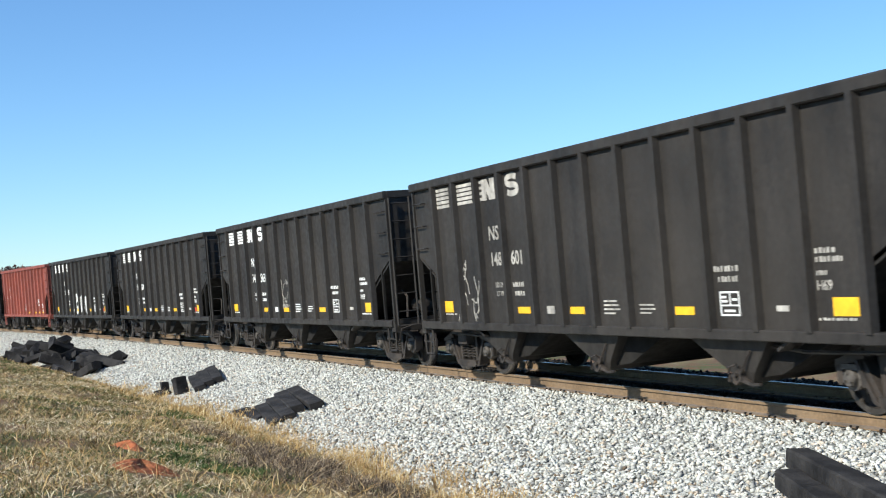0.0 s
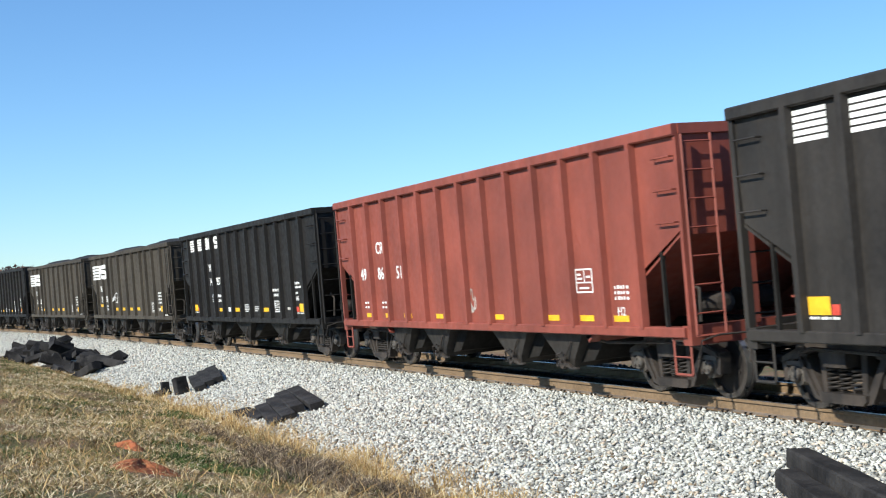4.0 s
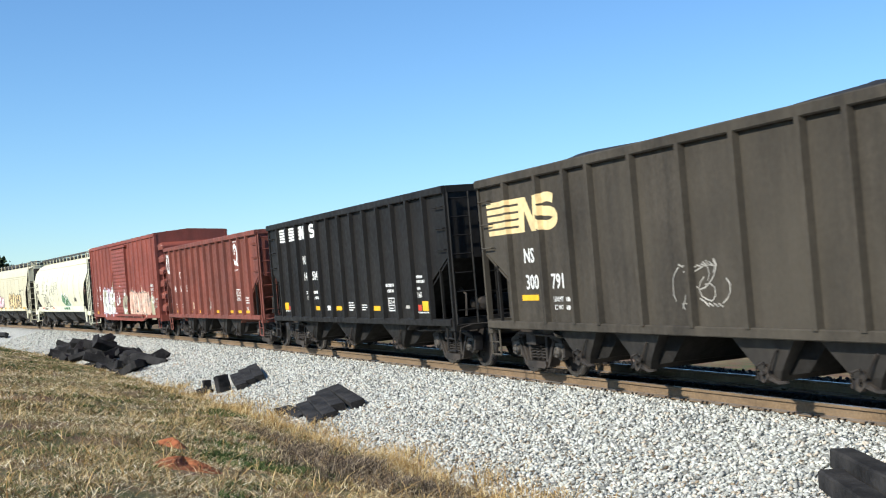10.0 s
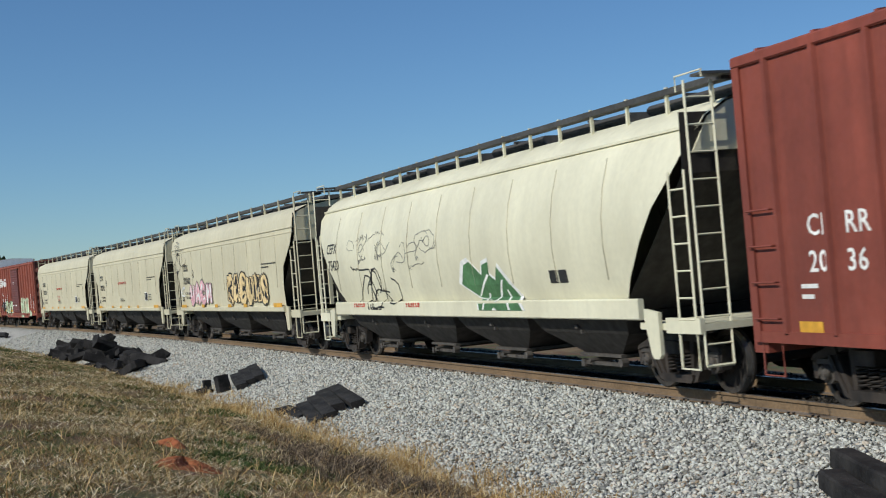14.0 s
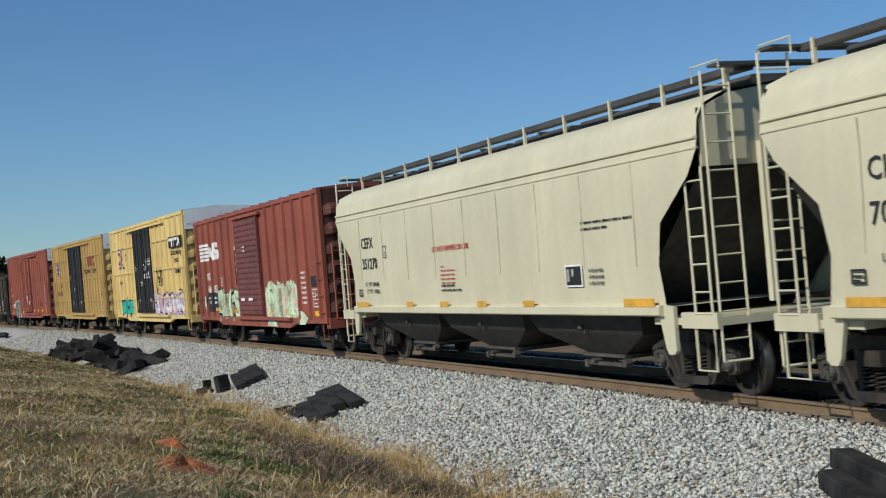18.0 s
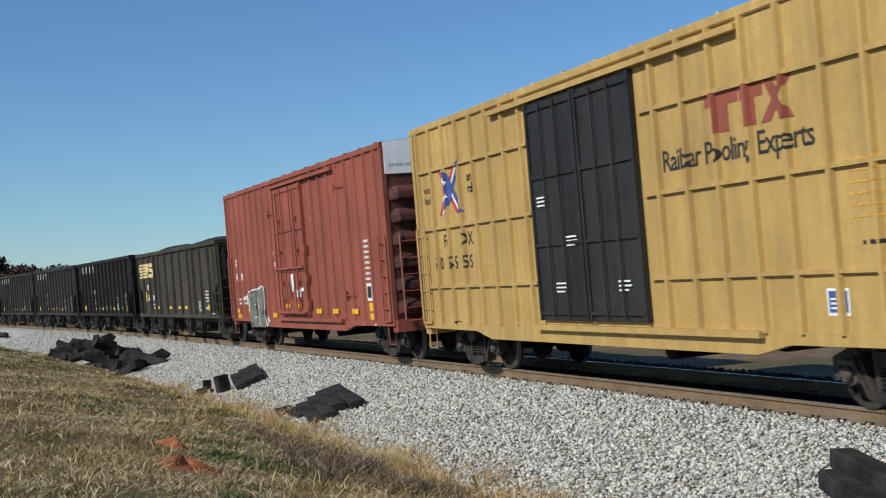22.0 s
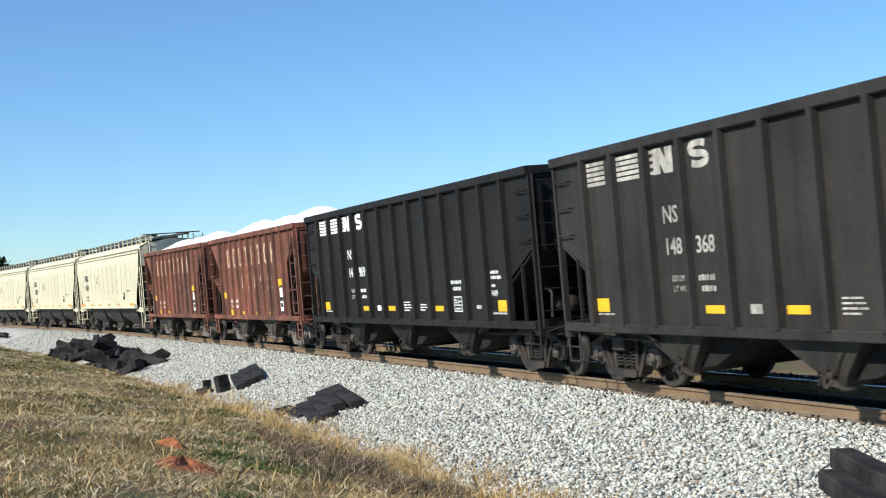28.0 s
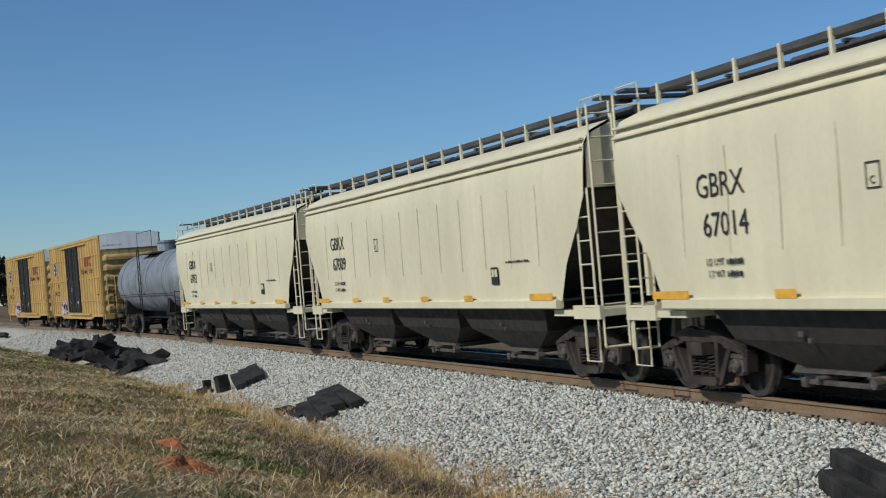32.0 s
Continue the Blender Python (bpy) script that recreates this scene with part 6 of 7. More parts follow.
    for i, (x, z) in enumerate(((-1.2, 1.55), (0.95, 1.55), (-0.7, 2.3), (-1.7, 3.0))):
        bars(car, WHITE, x, z, 0.4, 0.2, 3, -1.66)
    blot(car, WHITE, [rect(5.78, 1.2, 0.4, 0.32)], y, "placard_border")
    blot(car, BLUE, [rect(5.81, 1.24, 0.34, 0.25)], y - 0.004, "placard")
    bars(car, WHITE, 5.85, 1.28, 0.2, 0.16, 3, y - 0.008)
    bars(car, INK, 6.5, 2.0, 0.7, 0.06, 1, y, cols=6)
    for i in range(6):
        bars(car, ORANGE if not bright else GOLD, 6.35, 2.3 + 0.13 * i, 0.6, 0.03, 1, y, cols=5)
    bars(car, INK, -6.2, 0.98, 0.4, 0.1, 1, y, cols=3)
    words("EXCESS HEIGHT CAR", 0.105, -1.42, 0, 0, car, INK, "height_lettering").matrix_basis = Matrix.Translation((h + 0.034, 0, 4.5)) @ Matrix.Rotation(radians(90), 4, "Z")


def letter_plug_boxcar(car):
    h, y = 7.92, -1.573
    words("NS", 0.34, -7.06, 2.64, y, car, WHITE, "reporting_mark")
    words("473", 0.34, -7.12, 2.18, y, car, WHITE, "road_number", 0.95)
    words("003", 0.34, -6.42, 2.18, y, car, WHITE, "road_number", 0.95)
    for i in range(2):
        bars(car, WHITE, -6.95, 1.4 + 0.13 * i, 0.36, 0.09, 1, y, cols=5)
        bars(car, WHITE, -6.2, 1.4 + 0.13 * i, 0.4, 0.09, 1, y, cols=6)
    for x, z in ((-7.1, 1.13), (-7.05, 0.95), (-5.6, 1.15), (-2.6, 1.0), (1.95, 1.13), (3.4, 1.13), (5.0, 1.13)):
        blot(car, REFLECT, [rect(x, z, 0.46, 0.13)], y - 0.03, "reflector")
    k = Kit()
    for pts in (((-5.15, 0.8), (-5.1, 1.55)), ((-5.15, 1.5), (-4.35, 1.68)), ((-5.1, 1.15), (-4.5, 1.22)), ((-5.1, 0.78), (-4.45, 0.82)), ((-4.2, 0.78), (-4.1, 1.7), (-3.7, 1.72), (-3.75, 1.2), (-4.1, 1.15)), ((-3.9, 1.2), (-3.6, 0.75))):
        ribbon(k, pts, 0.42, y - 0.032, 0, 0, 0.68)
    piece = tagged(part("sprayed_letters", k, GREYSPRAY, car), kind="stuff")
    k = Kit()
    for pts in (((-5.4, 0.72), (-5.35, 1.72), (-4.2, 1.88), (-3.55, 1.92), (-3.48, 1.4), (-3.62, 1.1), (-3.35, 0.72)), ((-4.75, 1.38), (-4.5, 1.44)), ((-4.8, 0.98), (-4.55, 1.0)), ((-4.3, 0.72), (-4.3, 1.6)), ((-3.3, 0.75), (-3.2, 1.0), (-3.0, 0.8), (-2.95, 1.0))):
        ribbon(k, pts, 0.05, y - 0.038, 0, 0, 0.68)
    tagged(part("sprayed_strokes", k, WHITE, piece), kind="stuff")
    scrawl(car, -5.75, 1.25, 0.3, 0.4, WHITE, y - 0.03, 77, 3, 0.04)
    blot(car, WHITE, [[(-2.42, 2.82), (-2.15, 2.84), (-2.12, 2.96), (-2.4, 2.95)], [(-2.45, 2.7), (-2.3, 2.62), (-2.2, 2.75), (-2.35, 2.8)], [(-1.86, 2.4), (-1.74, 2.4), (-1.76, 2.92), (-1.86, 2.9)], [(-2.1, 2.5), (-2.02, 2.5), (-2.05, 2.65), (-2.12, 2.64)]], y, "peeling_patch")
    blot(car, WHITE, [[(-0.1, 1.75), (0.1, 1.75), (0.12, 2.25), (-0.12, 2.25)], rect(0.35, 1.6, 0.45, 0.2), rect(-0.2, 2.32, 0.4, 0.06), rect(0.8, 1.75, 0.3, 0.1)], -1.662, "stencils")
    for x in (-0.85, 0.28):
        blot(car, REFLECT, [rect(x, 1.30, 0.44, 0.1)], -1.662, "door_reflector")
    for z in (2.42, 1.16):
        part("door_bar", Kit().bevelled(-1.55, 1.3, -1.74, -1.66, z - 0.03, z + 0.03, 0.01), BRICK, car)
    for x in (-0.95, 0.75):
        part("door_rod", Kit().tube([(x, -1.72, 1.1), (x, -1.72, 4.6)], 0.028, 6), BRICK, car)
        for z in (1.5, 2.0, 2.9, 3.8):
            part("rod_guide", Kit().box(x - 0.07, x + 0.07, -1.74, -1.64, z - 0.04, z + 0.04), BRICK, car)
    part("door_handle", Kit().tube([(-0.1, -1.74, 2.0), (0.15, -1.76, 1.75), (0.2, -1.76, 1.55)], 0.02, 5), STEEL, car)
    for z in (1.4, 2.1, 2.9):
        part("door_hinge", Kit().box(1.42, 1.56, -1.7, -1.6, z - 0.1, z + 0.1), BRICK, car)
    for i in range(8):
        bars(car, WHITE, 6.15, 1.95 + 0.13 * i, 0.55, 0.075, 1, y, cols=5)
    blot(car, WHITE, [rect(6.15, 1.45, 0.48, 0.42)], y, "placard")
    blot(car, INK, [rect(6.2, 1.52, 0.28, 0.28)], y - 0.004, "placard_print")
    blot(car, REFLECT, [rect(6.52, 1.5, 0.12, 0.36), rect(6.25, 1.2, 0.42, 0.2), rect(6.25, 0.98, 0.45, 0.17)], y - 0.004, "yellow_panel")
    bars(car, WHITE, 5.85, 0.86, 1.0, 0.06, 1, y, cols=6)
    words("EXCESS HEIGHT CAR", 0.105, -1.42, 0, 0, car, INK, "height_lettering").matrix_basis = Matrix.Translation((h + 0.034, 0, 4.5)) @ Matrix.Rotation(radians(90), 4, "Z")
    for x, z in ((4.3, 4.35), (4.6, 1.6), (-2.3, 4.1)):
        part("hinge_lug", Kit().box(x, x + 0.12, y - 0.09, y, z - 0.1, z + 0.1), BRICK, car)
        grab(car, [(x + 0.1, y - 0.07, z), (x + 0.75, y - 0.07, z)], BRICK)

def over_ribs(car, xs, names, half, out, flare=0.022):
    """Carries flat markings over the ribs that they cross."""
    for ob in list(car.children_recursive):
        if ob.name.split(".")[0] not in names:
            continue
        lo, hi = min(v.co.x for v in ob.data.vertices), max(v.co.x for v in ob.data.vertices)
        hit = [x for x in xs if lo < x + half and hi > x - half]
        if not hit or max(v.co.y for v in ob.data.vertices) > -1.4:
            continue
        bm = bmesh.new()
        bm.from_mesh(ob.data)
        for x in hit:
            for d in (-half - flare, -half, half, half + flare):
                bmesh.ops.bisect_plane(bm, geom=bm.verts[:] + bm.edges[:] + bm.faces[:], plane_co=(x + d, 0, 0), plane_no=(1, 0, 0))
            for v in bm.verts:
                d = abs(v.co.x - x)
                if d < half + flare:
                    v.co.y -= out * min(1.0, (half + flare - d) / flare)
        bm.to_mesh(ob.data)
        bm.free()


PAINTED = ("striped_mark", "block_mark", "curved_mark", "slogan", "reporting_mark", "road_number", "car_number", "crossed_mark", "crossed_stripe", "mark_middle", "sprayed_letters", "sprayed_fill", "sprayed_shade", "sprayed_back", "sprayed_words", "sprayed_tag", "sprayed_strokes", "black_panel", "web_lettering", "small_lettering", "reflector")

# ---- the train, from its front to its rear: car and the place of its middle on the train ----
TRAIN = []


def put(car, front, rear, half):
    """front, rear: metres along the train, on the scale that passes the camera at 16 s."""
    TRAIN.append((car, (front + rear) / 2, half))


for paint, cars in ((BLACK, (
        ("148601", 223.80, 209.50, FADED, False, "H69"),
        ("148563", 207.97, 193.67, WHITE, False, "H69"),
        ("146600", 192.00, 177.70, WHITE, True, "H65"),
        ("147366", 176.13, 161.83, WHITE, True, "H65"),
        ("148247", -166.20, -180.50, FADED, False, "H69"),
        ("148368", -181.40, -195.70, FADED, False, "H69"),
)), (JET, (
        ("147957", 144.50, 130.20, WHITE, True, "H65"),
        ("147521", 95.14, 80.84, WHITE, True, "H65"),
        ("147504", 62.66, 48.36, WHITE, True, "H65"),
        ("148691", -150.65, -164.95, FADED, False, "H69"),
        ("148969", -196.70, -211.00, WHITE, False, "H69"),
))):
    proto = open_hopper("black ribbed open hopper car loaded with coal", paint)
    heap(proto, 7.0, 1.45, 3.55, 0.22, COAL, 3, 2)
    for number, f, r, lm, tag, cls in cars:
        c = copy_thing(proto, Matrix.Identity(4))
        letter_black_hopper(c, number, lm, REFLECT, tag, side=cls)
        if number == "147366":
            graffiti(c, -1.25, 1.9, 1.08, 2.1, WHITE, INK, -1.514, 4, 3, second=FADED, spikes=False)
        if number == "148601":
            scrawl(c, -5.0, 1.2, 0.5, 0.8, FADED, -1.514, 7)
        if number == "148563":
            scrawl(c, -0.95, 1.4, 0.6, 0.55, FADED, -1.514, 9, 7, 0.016)
        put(c, f, r, 5.25)
    for o in (*proto.children_recursive, proto):
        bpy.data.objects.remove(o)

proto = open_hopper("faded olive-black ribbed open hopper car heaped with coal", OLIVE, L=14.9, top=3.70, bays=4, xs=(-6.1, -4.73, -3.63, -2.77, -1.38, 0.0, 1.34, 2.75, 3.63, 4.78, 6.1), side_ladder=True)
heap(proto, 7.2, 1.45, 3.58, 0.36, COAL, 5, 2)
for number, f, r, lm in (("301507", 128.32, 113.42, WHITE), ("301631", 111.58, 96.68, WHITE), ("300791", 79.33, 64.43, GOLDLET), ("301348", -134.26, -149.16, GOLDLET)):
    c = copy_thing(proto, Matrix.Identity(4))
    letter_faded_hopper(c, number, lm)
    over_ribs(c, (-6.1, -4.73, -3.63, -2.77), PAINTED, 0.05, 0.099)
    put(c, f, r, 5.55)
for o in (*proto.children_recursive, proto):
    bpy.data.objects.remove(o)

for number, f, r in (("498651", 160.6, 146.1), ("496553", 46.85, 32.45)):
    c = open_hopper("oxide red ribbed open hopper car loaded with coal", RED if f > 100 else MAROON, L=14.4, top=3.75, bays=4, posts=13)
    heap(c, 7.0, 1.45, 3.55, 0.3, COAL, 8, 2)
    letter_red_hopper(c, number, f > 100)
    put(c, f, r, 5.3)

for number, f, r, sd, cones in (("103895", -212.25, -223.05, 4, ((-3.15, 1.13), (0.1, 1.08), (3.2, 1.14))), ("101961", -224.3, -235.2, 9, ((-3.4, 1.06), (-0.5, 1.02), (2.3, 1.1)))):
    c = open_hopper("weathered brown open hopper car heaped with white mineral", RUST, L=10.85, top=3.70, bays=2, posts=11, margin=1.52, truck_in=1.9, side_ladder=True, steep=True, depth=0.085)
    heap(c, 5.2, 1.45, 3.45, 0.12, SALT, sd, 3, cones=cones)
    letter_brown_hopper(c, number)
    put(c, f, r, 3.7)

c = boxcar("red box car with a ridged sliding door and sprayed lettering", RED, L=16.0, top=4.45, ribs=16, inset=0.7, door=(-1.65, 1.62), ridge_door=True, end_paint=RED)
letter_red_boxcar(c)
over_ribs(c, ribs_of(16.0, 16, -1.65, 1.62, 0.7), PAINTED, 0.035, 0.057)
put(c, 30.7, 14.9, 6.0)
c = covered_hopper("ivory round-sided covered hopper car with sprayed tags", IVORY, L=18.8, barrel=True, bays=4)
letter_round_hopper(c)
put(c, 13.46, -5.54, 7.4)
for f, r, mark, number in ((-7.35, -24.75, "CITX", "222162"), (-26.23, -43.33, "CITX", "702792"), (-44.73, -61.93, "CEFX", "351270")):
    c = covered_hopper("pale grey covered hopper car with a roof walkway", CREAM, L=17.2, curved=True, sill=1.30, eave=4.05, peak=4.37, posts=11)
    letter_covered_hopper(c, mark, number, 8.6)
    put(c, f, r, 6.65)
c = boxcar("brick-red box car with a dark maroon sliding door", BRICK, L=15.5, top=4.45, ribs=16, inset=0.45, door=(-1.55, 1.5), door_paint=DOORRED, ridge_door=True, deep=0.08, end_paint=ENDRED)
letter_maroon_boxcar(c)
over_ribs(c, ribs_of(15.5, 16, -1.55, 1.5, 0.45), PAINTED, 0.035, 0.082)
put(c, -63.15, -78.85, 5.8)
for f, r, p in ((-80.6, -96.5, YELLOW), (-98.7, -114.4, GOLD), (-305.3, -321.3, GOLD), (-323.2, -339.2, GOLD)):
    c = boxcar("yellow high box car with black double doors", p, top=5.06, ribs=17 if p is YELLOW else 21, rows=4, door=(-1.95, 1.75), doors=2, door_paint=DOORBLACK, white_end=True, roof_paint=ROOFGREY, deep=0.07, end_paint=ENDGOLD)
    letter_yellow_boxcar(c, {-80.6: "504991", -98.7: "505555"}.get(f, "503207"), f == -80.6, f == -98.7)
    over_ribs(c, ribs_of(15.85, 17 if p is YELLOW else 21, -1.95, 1.75), PAINTED, 0.035, 0.072)
    put(c, f, r, 5.9)
c = boxcar("brick-red high box car with a plug door", BRICK, top=5.06, ribs=21, inset=0.5, door=(-1.6, 1.4), white_end=True, deep=0.055, end_paint=ENDRED)
letter_plug_boxcar(c)
over_ribs(c, ribs_of(15.85, 21, -1.6, 1.4, 0.5), PAINTED, 0.035, 0.057)
put(c, -116.5, -132.4, 5.9)
for f, r, mark, number in ((-236.4, -253.0, "GBRX", "67014"), (-253.9, -270.5, "GBRX", "67009"), (-271.6, -288.1, "GBRX", "67052")):
    c = covered_hopper("pale grey covered hopper car with a roof walkway", CREAM, L=16.6, sill=1.40, eave=4.1, peak=4.42, panels=12)
    letter_covered_hopper(c, mark, number, 8.3, big=True)
    put(c, f, r, 6.4)
c = tank_car("dark grey tank car with a dome walkway", 13.4)
put(c, -289.5, -303.4, 4.6)

# ---- loose stones, grass and other ground cover ----
rng = np.random.default_rng(11)


def surface_z(x, y):
    """Height of whatever lies uppermost, ballast or soil."""
    s, lat = track_coords(x, y)
    g = np.interp(lat, GROUND_LAT, GROUND_Z) + swell(x, y) * np.clip((np.abs(lat) - 4.8) / 1.0, 0, 1)
    return np.maximum(g, np.interp(lat, BED_LAT, BED_Z, left=-9, right=-9))


def mesh_from(name, verts, faces_per, tri, material):
    """A mesh of many alike small pieces: verts (n, k, 3), tri (m, 3 or 4) within a piece."""
    n, k = verts.shape[:2]
    f = (tri[None] + (np.arange(n) * k)[:, None, None]).reshape(-1, tri.shape[1])
    me = bpy.data.meshes.new(name)
    me.vertices.add(n * k)
    me.vertices.foreach_set("co", verts.astype(np.float32).ravel())
    m = tri.shape[1]
    me.loops.add(len(f) * m)
    me.loops.foreach_set("vertex_index", f.astype(np.int32).ravel())
    me.polygons.add(len(f))
    me.polygons.foreach_set("loop_start", np.arange(0, len(f) * m, m, dtype=np.int32))
    me.update(calc_edges=True)
    me.materials.append(material)
    return me


def island_mat(name, stops, rough=0.85, spread=0.15, patch=None):
    """Colour picked piece by piece from a row of stops, with a touch of patchy tint."""
    m = bpy.data.materials.new(name)
    m.use_nodes = True
    n, l = m.node_tree.nodes, m.node_tree.links
    b = n["Principled BSDF"]
    b.inputs["Roughness"].default_value = rough
    b.inputs["Specular IOR Level"].default_value = 0.2
    g = n.new("ShaderNodeNewGeometry")
    r = n.new("ShaderNodeValToRGB")
    r.color_ramp.elements[0].position, r.color_ramp.elements[0].color = stops[0][0], (*stops[0][1], 1)
    r.color_ramp.elements[1].position, r.color_ramp.elements[1].color = stops[-1][0], (*stops[-1][1], 1)
    for pos, c in stops[1:-1]:
        e = r.color_ramp.elements.new(pos)
        e.color = (*c, 1)
    src = g.outputs["Random Per Island"]
    if patch:
        tc = n.new("ShaderNodeTexCoord")
        t = n.new("ShaderNodeTexNoise")
        t.inputs["Scale"].default_value = patch
        t.inputs["Detail"].default_value = 3.0
        l.new(tc.outputs["Object"], t.inputs["Vector"])
        mr = n.new("ShaderNodeMapRange")
        mr.inputs[1].default_value, mr.inputs[2].default_value, mr.inputs[3].default_value, mr.inputs[4].default_value = 0.32, 0.68, -0.5, 0.4
        l.new(t.outputs[0], mr.inputs[0])
        a = n.new("ShaderNodeMath")
        a.operation = "ADD"
        l.new(src, a.inputs[0])
        l.new(mr.outputs[0], a.inputs[1])
        src = a.outputs[0]
    l.new(src, r.inputs[0])
    l.new(r.outputs[0], b.inputs["Base Color"])
    return m


STONE = island_mat("crushed granite stones", ((0.0, (0.15, 0.15, 0.137)), (0.2, (0.33, 0.33, 0.307)), (0.55, (0.51, 0.515, 0.468)), (0.82, (0.62, 0.625, 0.57)), (0.955, (0.47, 0.39, 0.30)), (1.0, (0.72, 0.715, 0.67))))


def stones(s0, s1, l0, l1, density, size):
    n = int((s1 - s0) * (l1 - l0) * density)
    s, lat = rng.uniform(s0, s1, n), rng.uniform(l0, l1, n)
    keep = np.abs(np.abs(lat) - 0.75) > 0.17
    s, lat = s[keep], lat[keep]
    n = len(s)
    z = np.interp(lat, BED_LAT, BED_Z)
    p = np.stack([*on_line(s, lat, 0.0).T[:2], z], -1)
    base = np.array([(1, 0, 0), (0, 1, 0), (-1, 0, 0), (0, -1, 0), (0.1, 0.1, 0.8), (0, 0, -0.8)], float)
    v = base[None] * np.array([1.3, 0.8, 0.85]) * rng.uniform(0.65, 1.25, (n, 6, 1)) + rng.normal(0, 0.16, (n, 6, 3))
    a = rng.uniform(0, 6.283, n)
    b = rng.uniform(-0.9, 0.9, n)
    ca, sa, cb, sb_ = np.cos(a), np.sin(a), np.cos(b), np.sin(b)
    x, y, zz = v[..., 0], v[..., 1], v[..., 2] * 0.85
    x, zz = x * cb[:, None] + zz * sb_[:, None], -x * sb_[:, None] + zz * cb[:, None]
    x, y = x * ca[:, None] - y * sa[:, None], x * sa[:, None] + y * ca[:, None]
    r = size * rng.uniform(0.6, 1.35, n)[:, None, None]
    v = np.stack([x, y, zz], -1) * r
    return v + p[:, None] + np.array([0, 0, 1.0]) * r * rng.uniform(0.0, 0.75, n)[:, None, None]


OCT = np.array([(0, 1, 4), (1, 2, 4), (2, 3, 4), (3, 0, 4), (1, 0, 5), (2, 1, 5), (3, 2, 5), (0, 3, 5)])
heapv = np.concatenate([stones(-38, -8, -4.95, -0.6, 430, 0.034), stones(-64, -38, -5.0, -0.6, 240, 0.038), stones(-90, -64, -5.0, -0.6, 50, 0.045), stones(-8, 10, -4.9, -0.6, 60, 0.034)])
TANSTONE = island_mat("soil-stained stones", ((0.0, (0.10, 0.075, 0.05)), (0.5, (0.26, 0.20, 0.135)), (1.0, (0.46, 0.40, 0.31))))
foot = np.concatenate([stones(-36, -9, -5.15, -4.55, 260, 0.03), stones(-36, -9, -4.6, -4.1, 90, 0.03), stones(-30, -8, -4.2, -3.3, 45, 0.03), stones(-24, -8, -3.4, -2.6, 14, 0.03)])
tagged(new("stained_stones", mesh_from("stained_stones", foot, 8, OCT, TANSTONE)), "soil-stained stones where ballast meets grass", "gravel", kind="stuff")
tagged(new("ballast_stones", mesh_from("ballast_stones", heapv, 8, OCT, STONE)), "loose pale grey crushed granite stones", "gravel", kind="stuff")


# Stones under the train, coloured near black to carry its shade.
SHADESTONE = island_mat("shade-darkened ballast stones", ((0.0, (0.012, 0.011, 0.010)), (0.6, (0.03, 0.027, 0.024)), (1.0, (0.06, 0.054, 0.047))))
tagged(new("track_stones", mesh_from("track_stones", np.concatenate([stones(-60, -8, -0.62, 0.62, 170, 0.036), stones(-60, -8, 0.85, 3.2, 90, 0.036)]), 8, OCT, SHADESTONE)), "stones between the rails with shade in their colour", "gravel", kind="stuff")


def blades(x, y, height, width, lean, sink=0.01, curl=0.35):
    """Bent blades of two quads each at the given places."""
    n = len(x)
    z = surface_z(x, y) - sink
    a, d = rng.uniform(0, 6.283, n), rng.uniform(0, 6.283, n)
    h = height * rng.uniform(0.5, 1.3, n)
    k = lean * rng.uniform(0.2, 1.4, n) * h
    w = width * rng.uniform(0.6, 1.4, n)
    wx, wy = np.cos(a) * w, np.sin(a) * w
    dx, dy = np.cos(d) * k, np.sin(d) * k
    v = np.zeros((n, 5, 3))
    for i, (t, f) in enumerate(((0.0, 1.0), (0.0, -1.0), (0.55, -0.8), (0.55, 0.8), (1.0, 0.0))):
        v[:, i, 0] = x + wx * f + dx * t ** 1.6
        v[:, i, 1] = y + wy * f + dy * t ** 1.6
        v[:, i, 2] = z + h * t * (1 - curl * t * np.minimum(1, k / np.maximum(h, 1e-6)))
    return v


BLADE = np.array([(0, 1, 2), (0, 2, 3), (3, 2, 4)])
TURF = island_mat("dry turf blades", ((0.0, (0.045, 0.075, 0.022)), (0.28, (0.11, 0.135, 0.042)), (0.46, (0.22, 0.195, 0.078)), (0.58, (0.26, 0.155, 0.072)), (0.78, (0.47, 0.35, 0.185)), (1.0, (0.72, 0.61, 0.41))), patch=0.65)
STRAW = island_mat("tall straw-coloured grass", ((0.0, (0.20, 0.11, 0.045)), (0.35, (0.42, 0.27, 0.10)), (0.7, (0.55, 0.40, 0.18)), (1.0, (0.66, 0.55, 0.32))))


def scatter(x0, x1, y0, y1, n, l0=-15.0, l1=-4.95):
    x, y = rng.uniform(x0, x1, n), rng.uniform(y0, y1, n)
    _, lat = track_coords(x, y)
    edge = l1 + 0.25 * np.sin(x * 0.8) + 0.2 * np.sin(x * 2.3 + 1)
    keep = (lat > l0) & (lat < edge)
    return x[keep], y[keep]


BARE = ((-15.0, 1.99, 0.40, 0.30), (-18.1, 2.26, 0.28, 0.2), (-16.2, 2.9, 0.10, 0.1))


def clear_of(x, y):
    keep = np.ones(len(x), bool)
    for bx, by, rx, ry in BARE:
        keep &= ((x - bx) / rx) ** 2 + ((y - by) / ry) ** 2 > rng.uniform(0.75, 1.15, len(x))
        keep &= ((x - bx - 0.75 * rx - 0.2) / (rx + 0.4)) ** 2 + ((y - by) / (ry * 0.95)) ** 2 > rng.uniform(0.3, 1.1, len(x))
    return x[keep], y[keep]


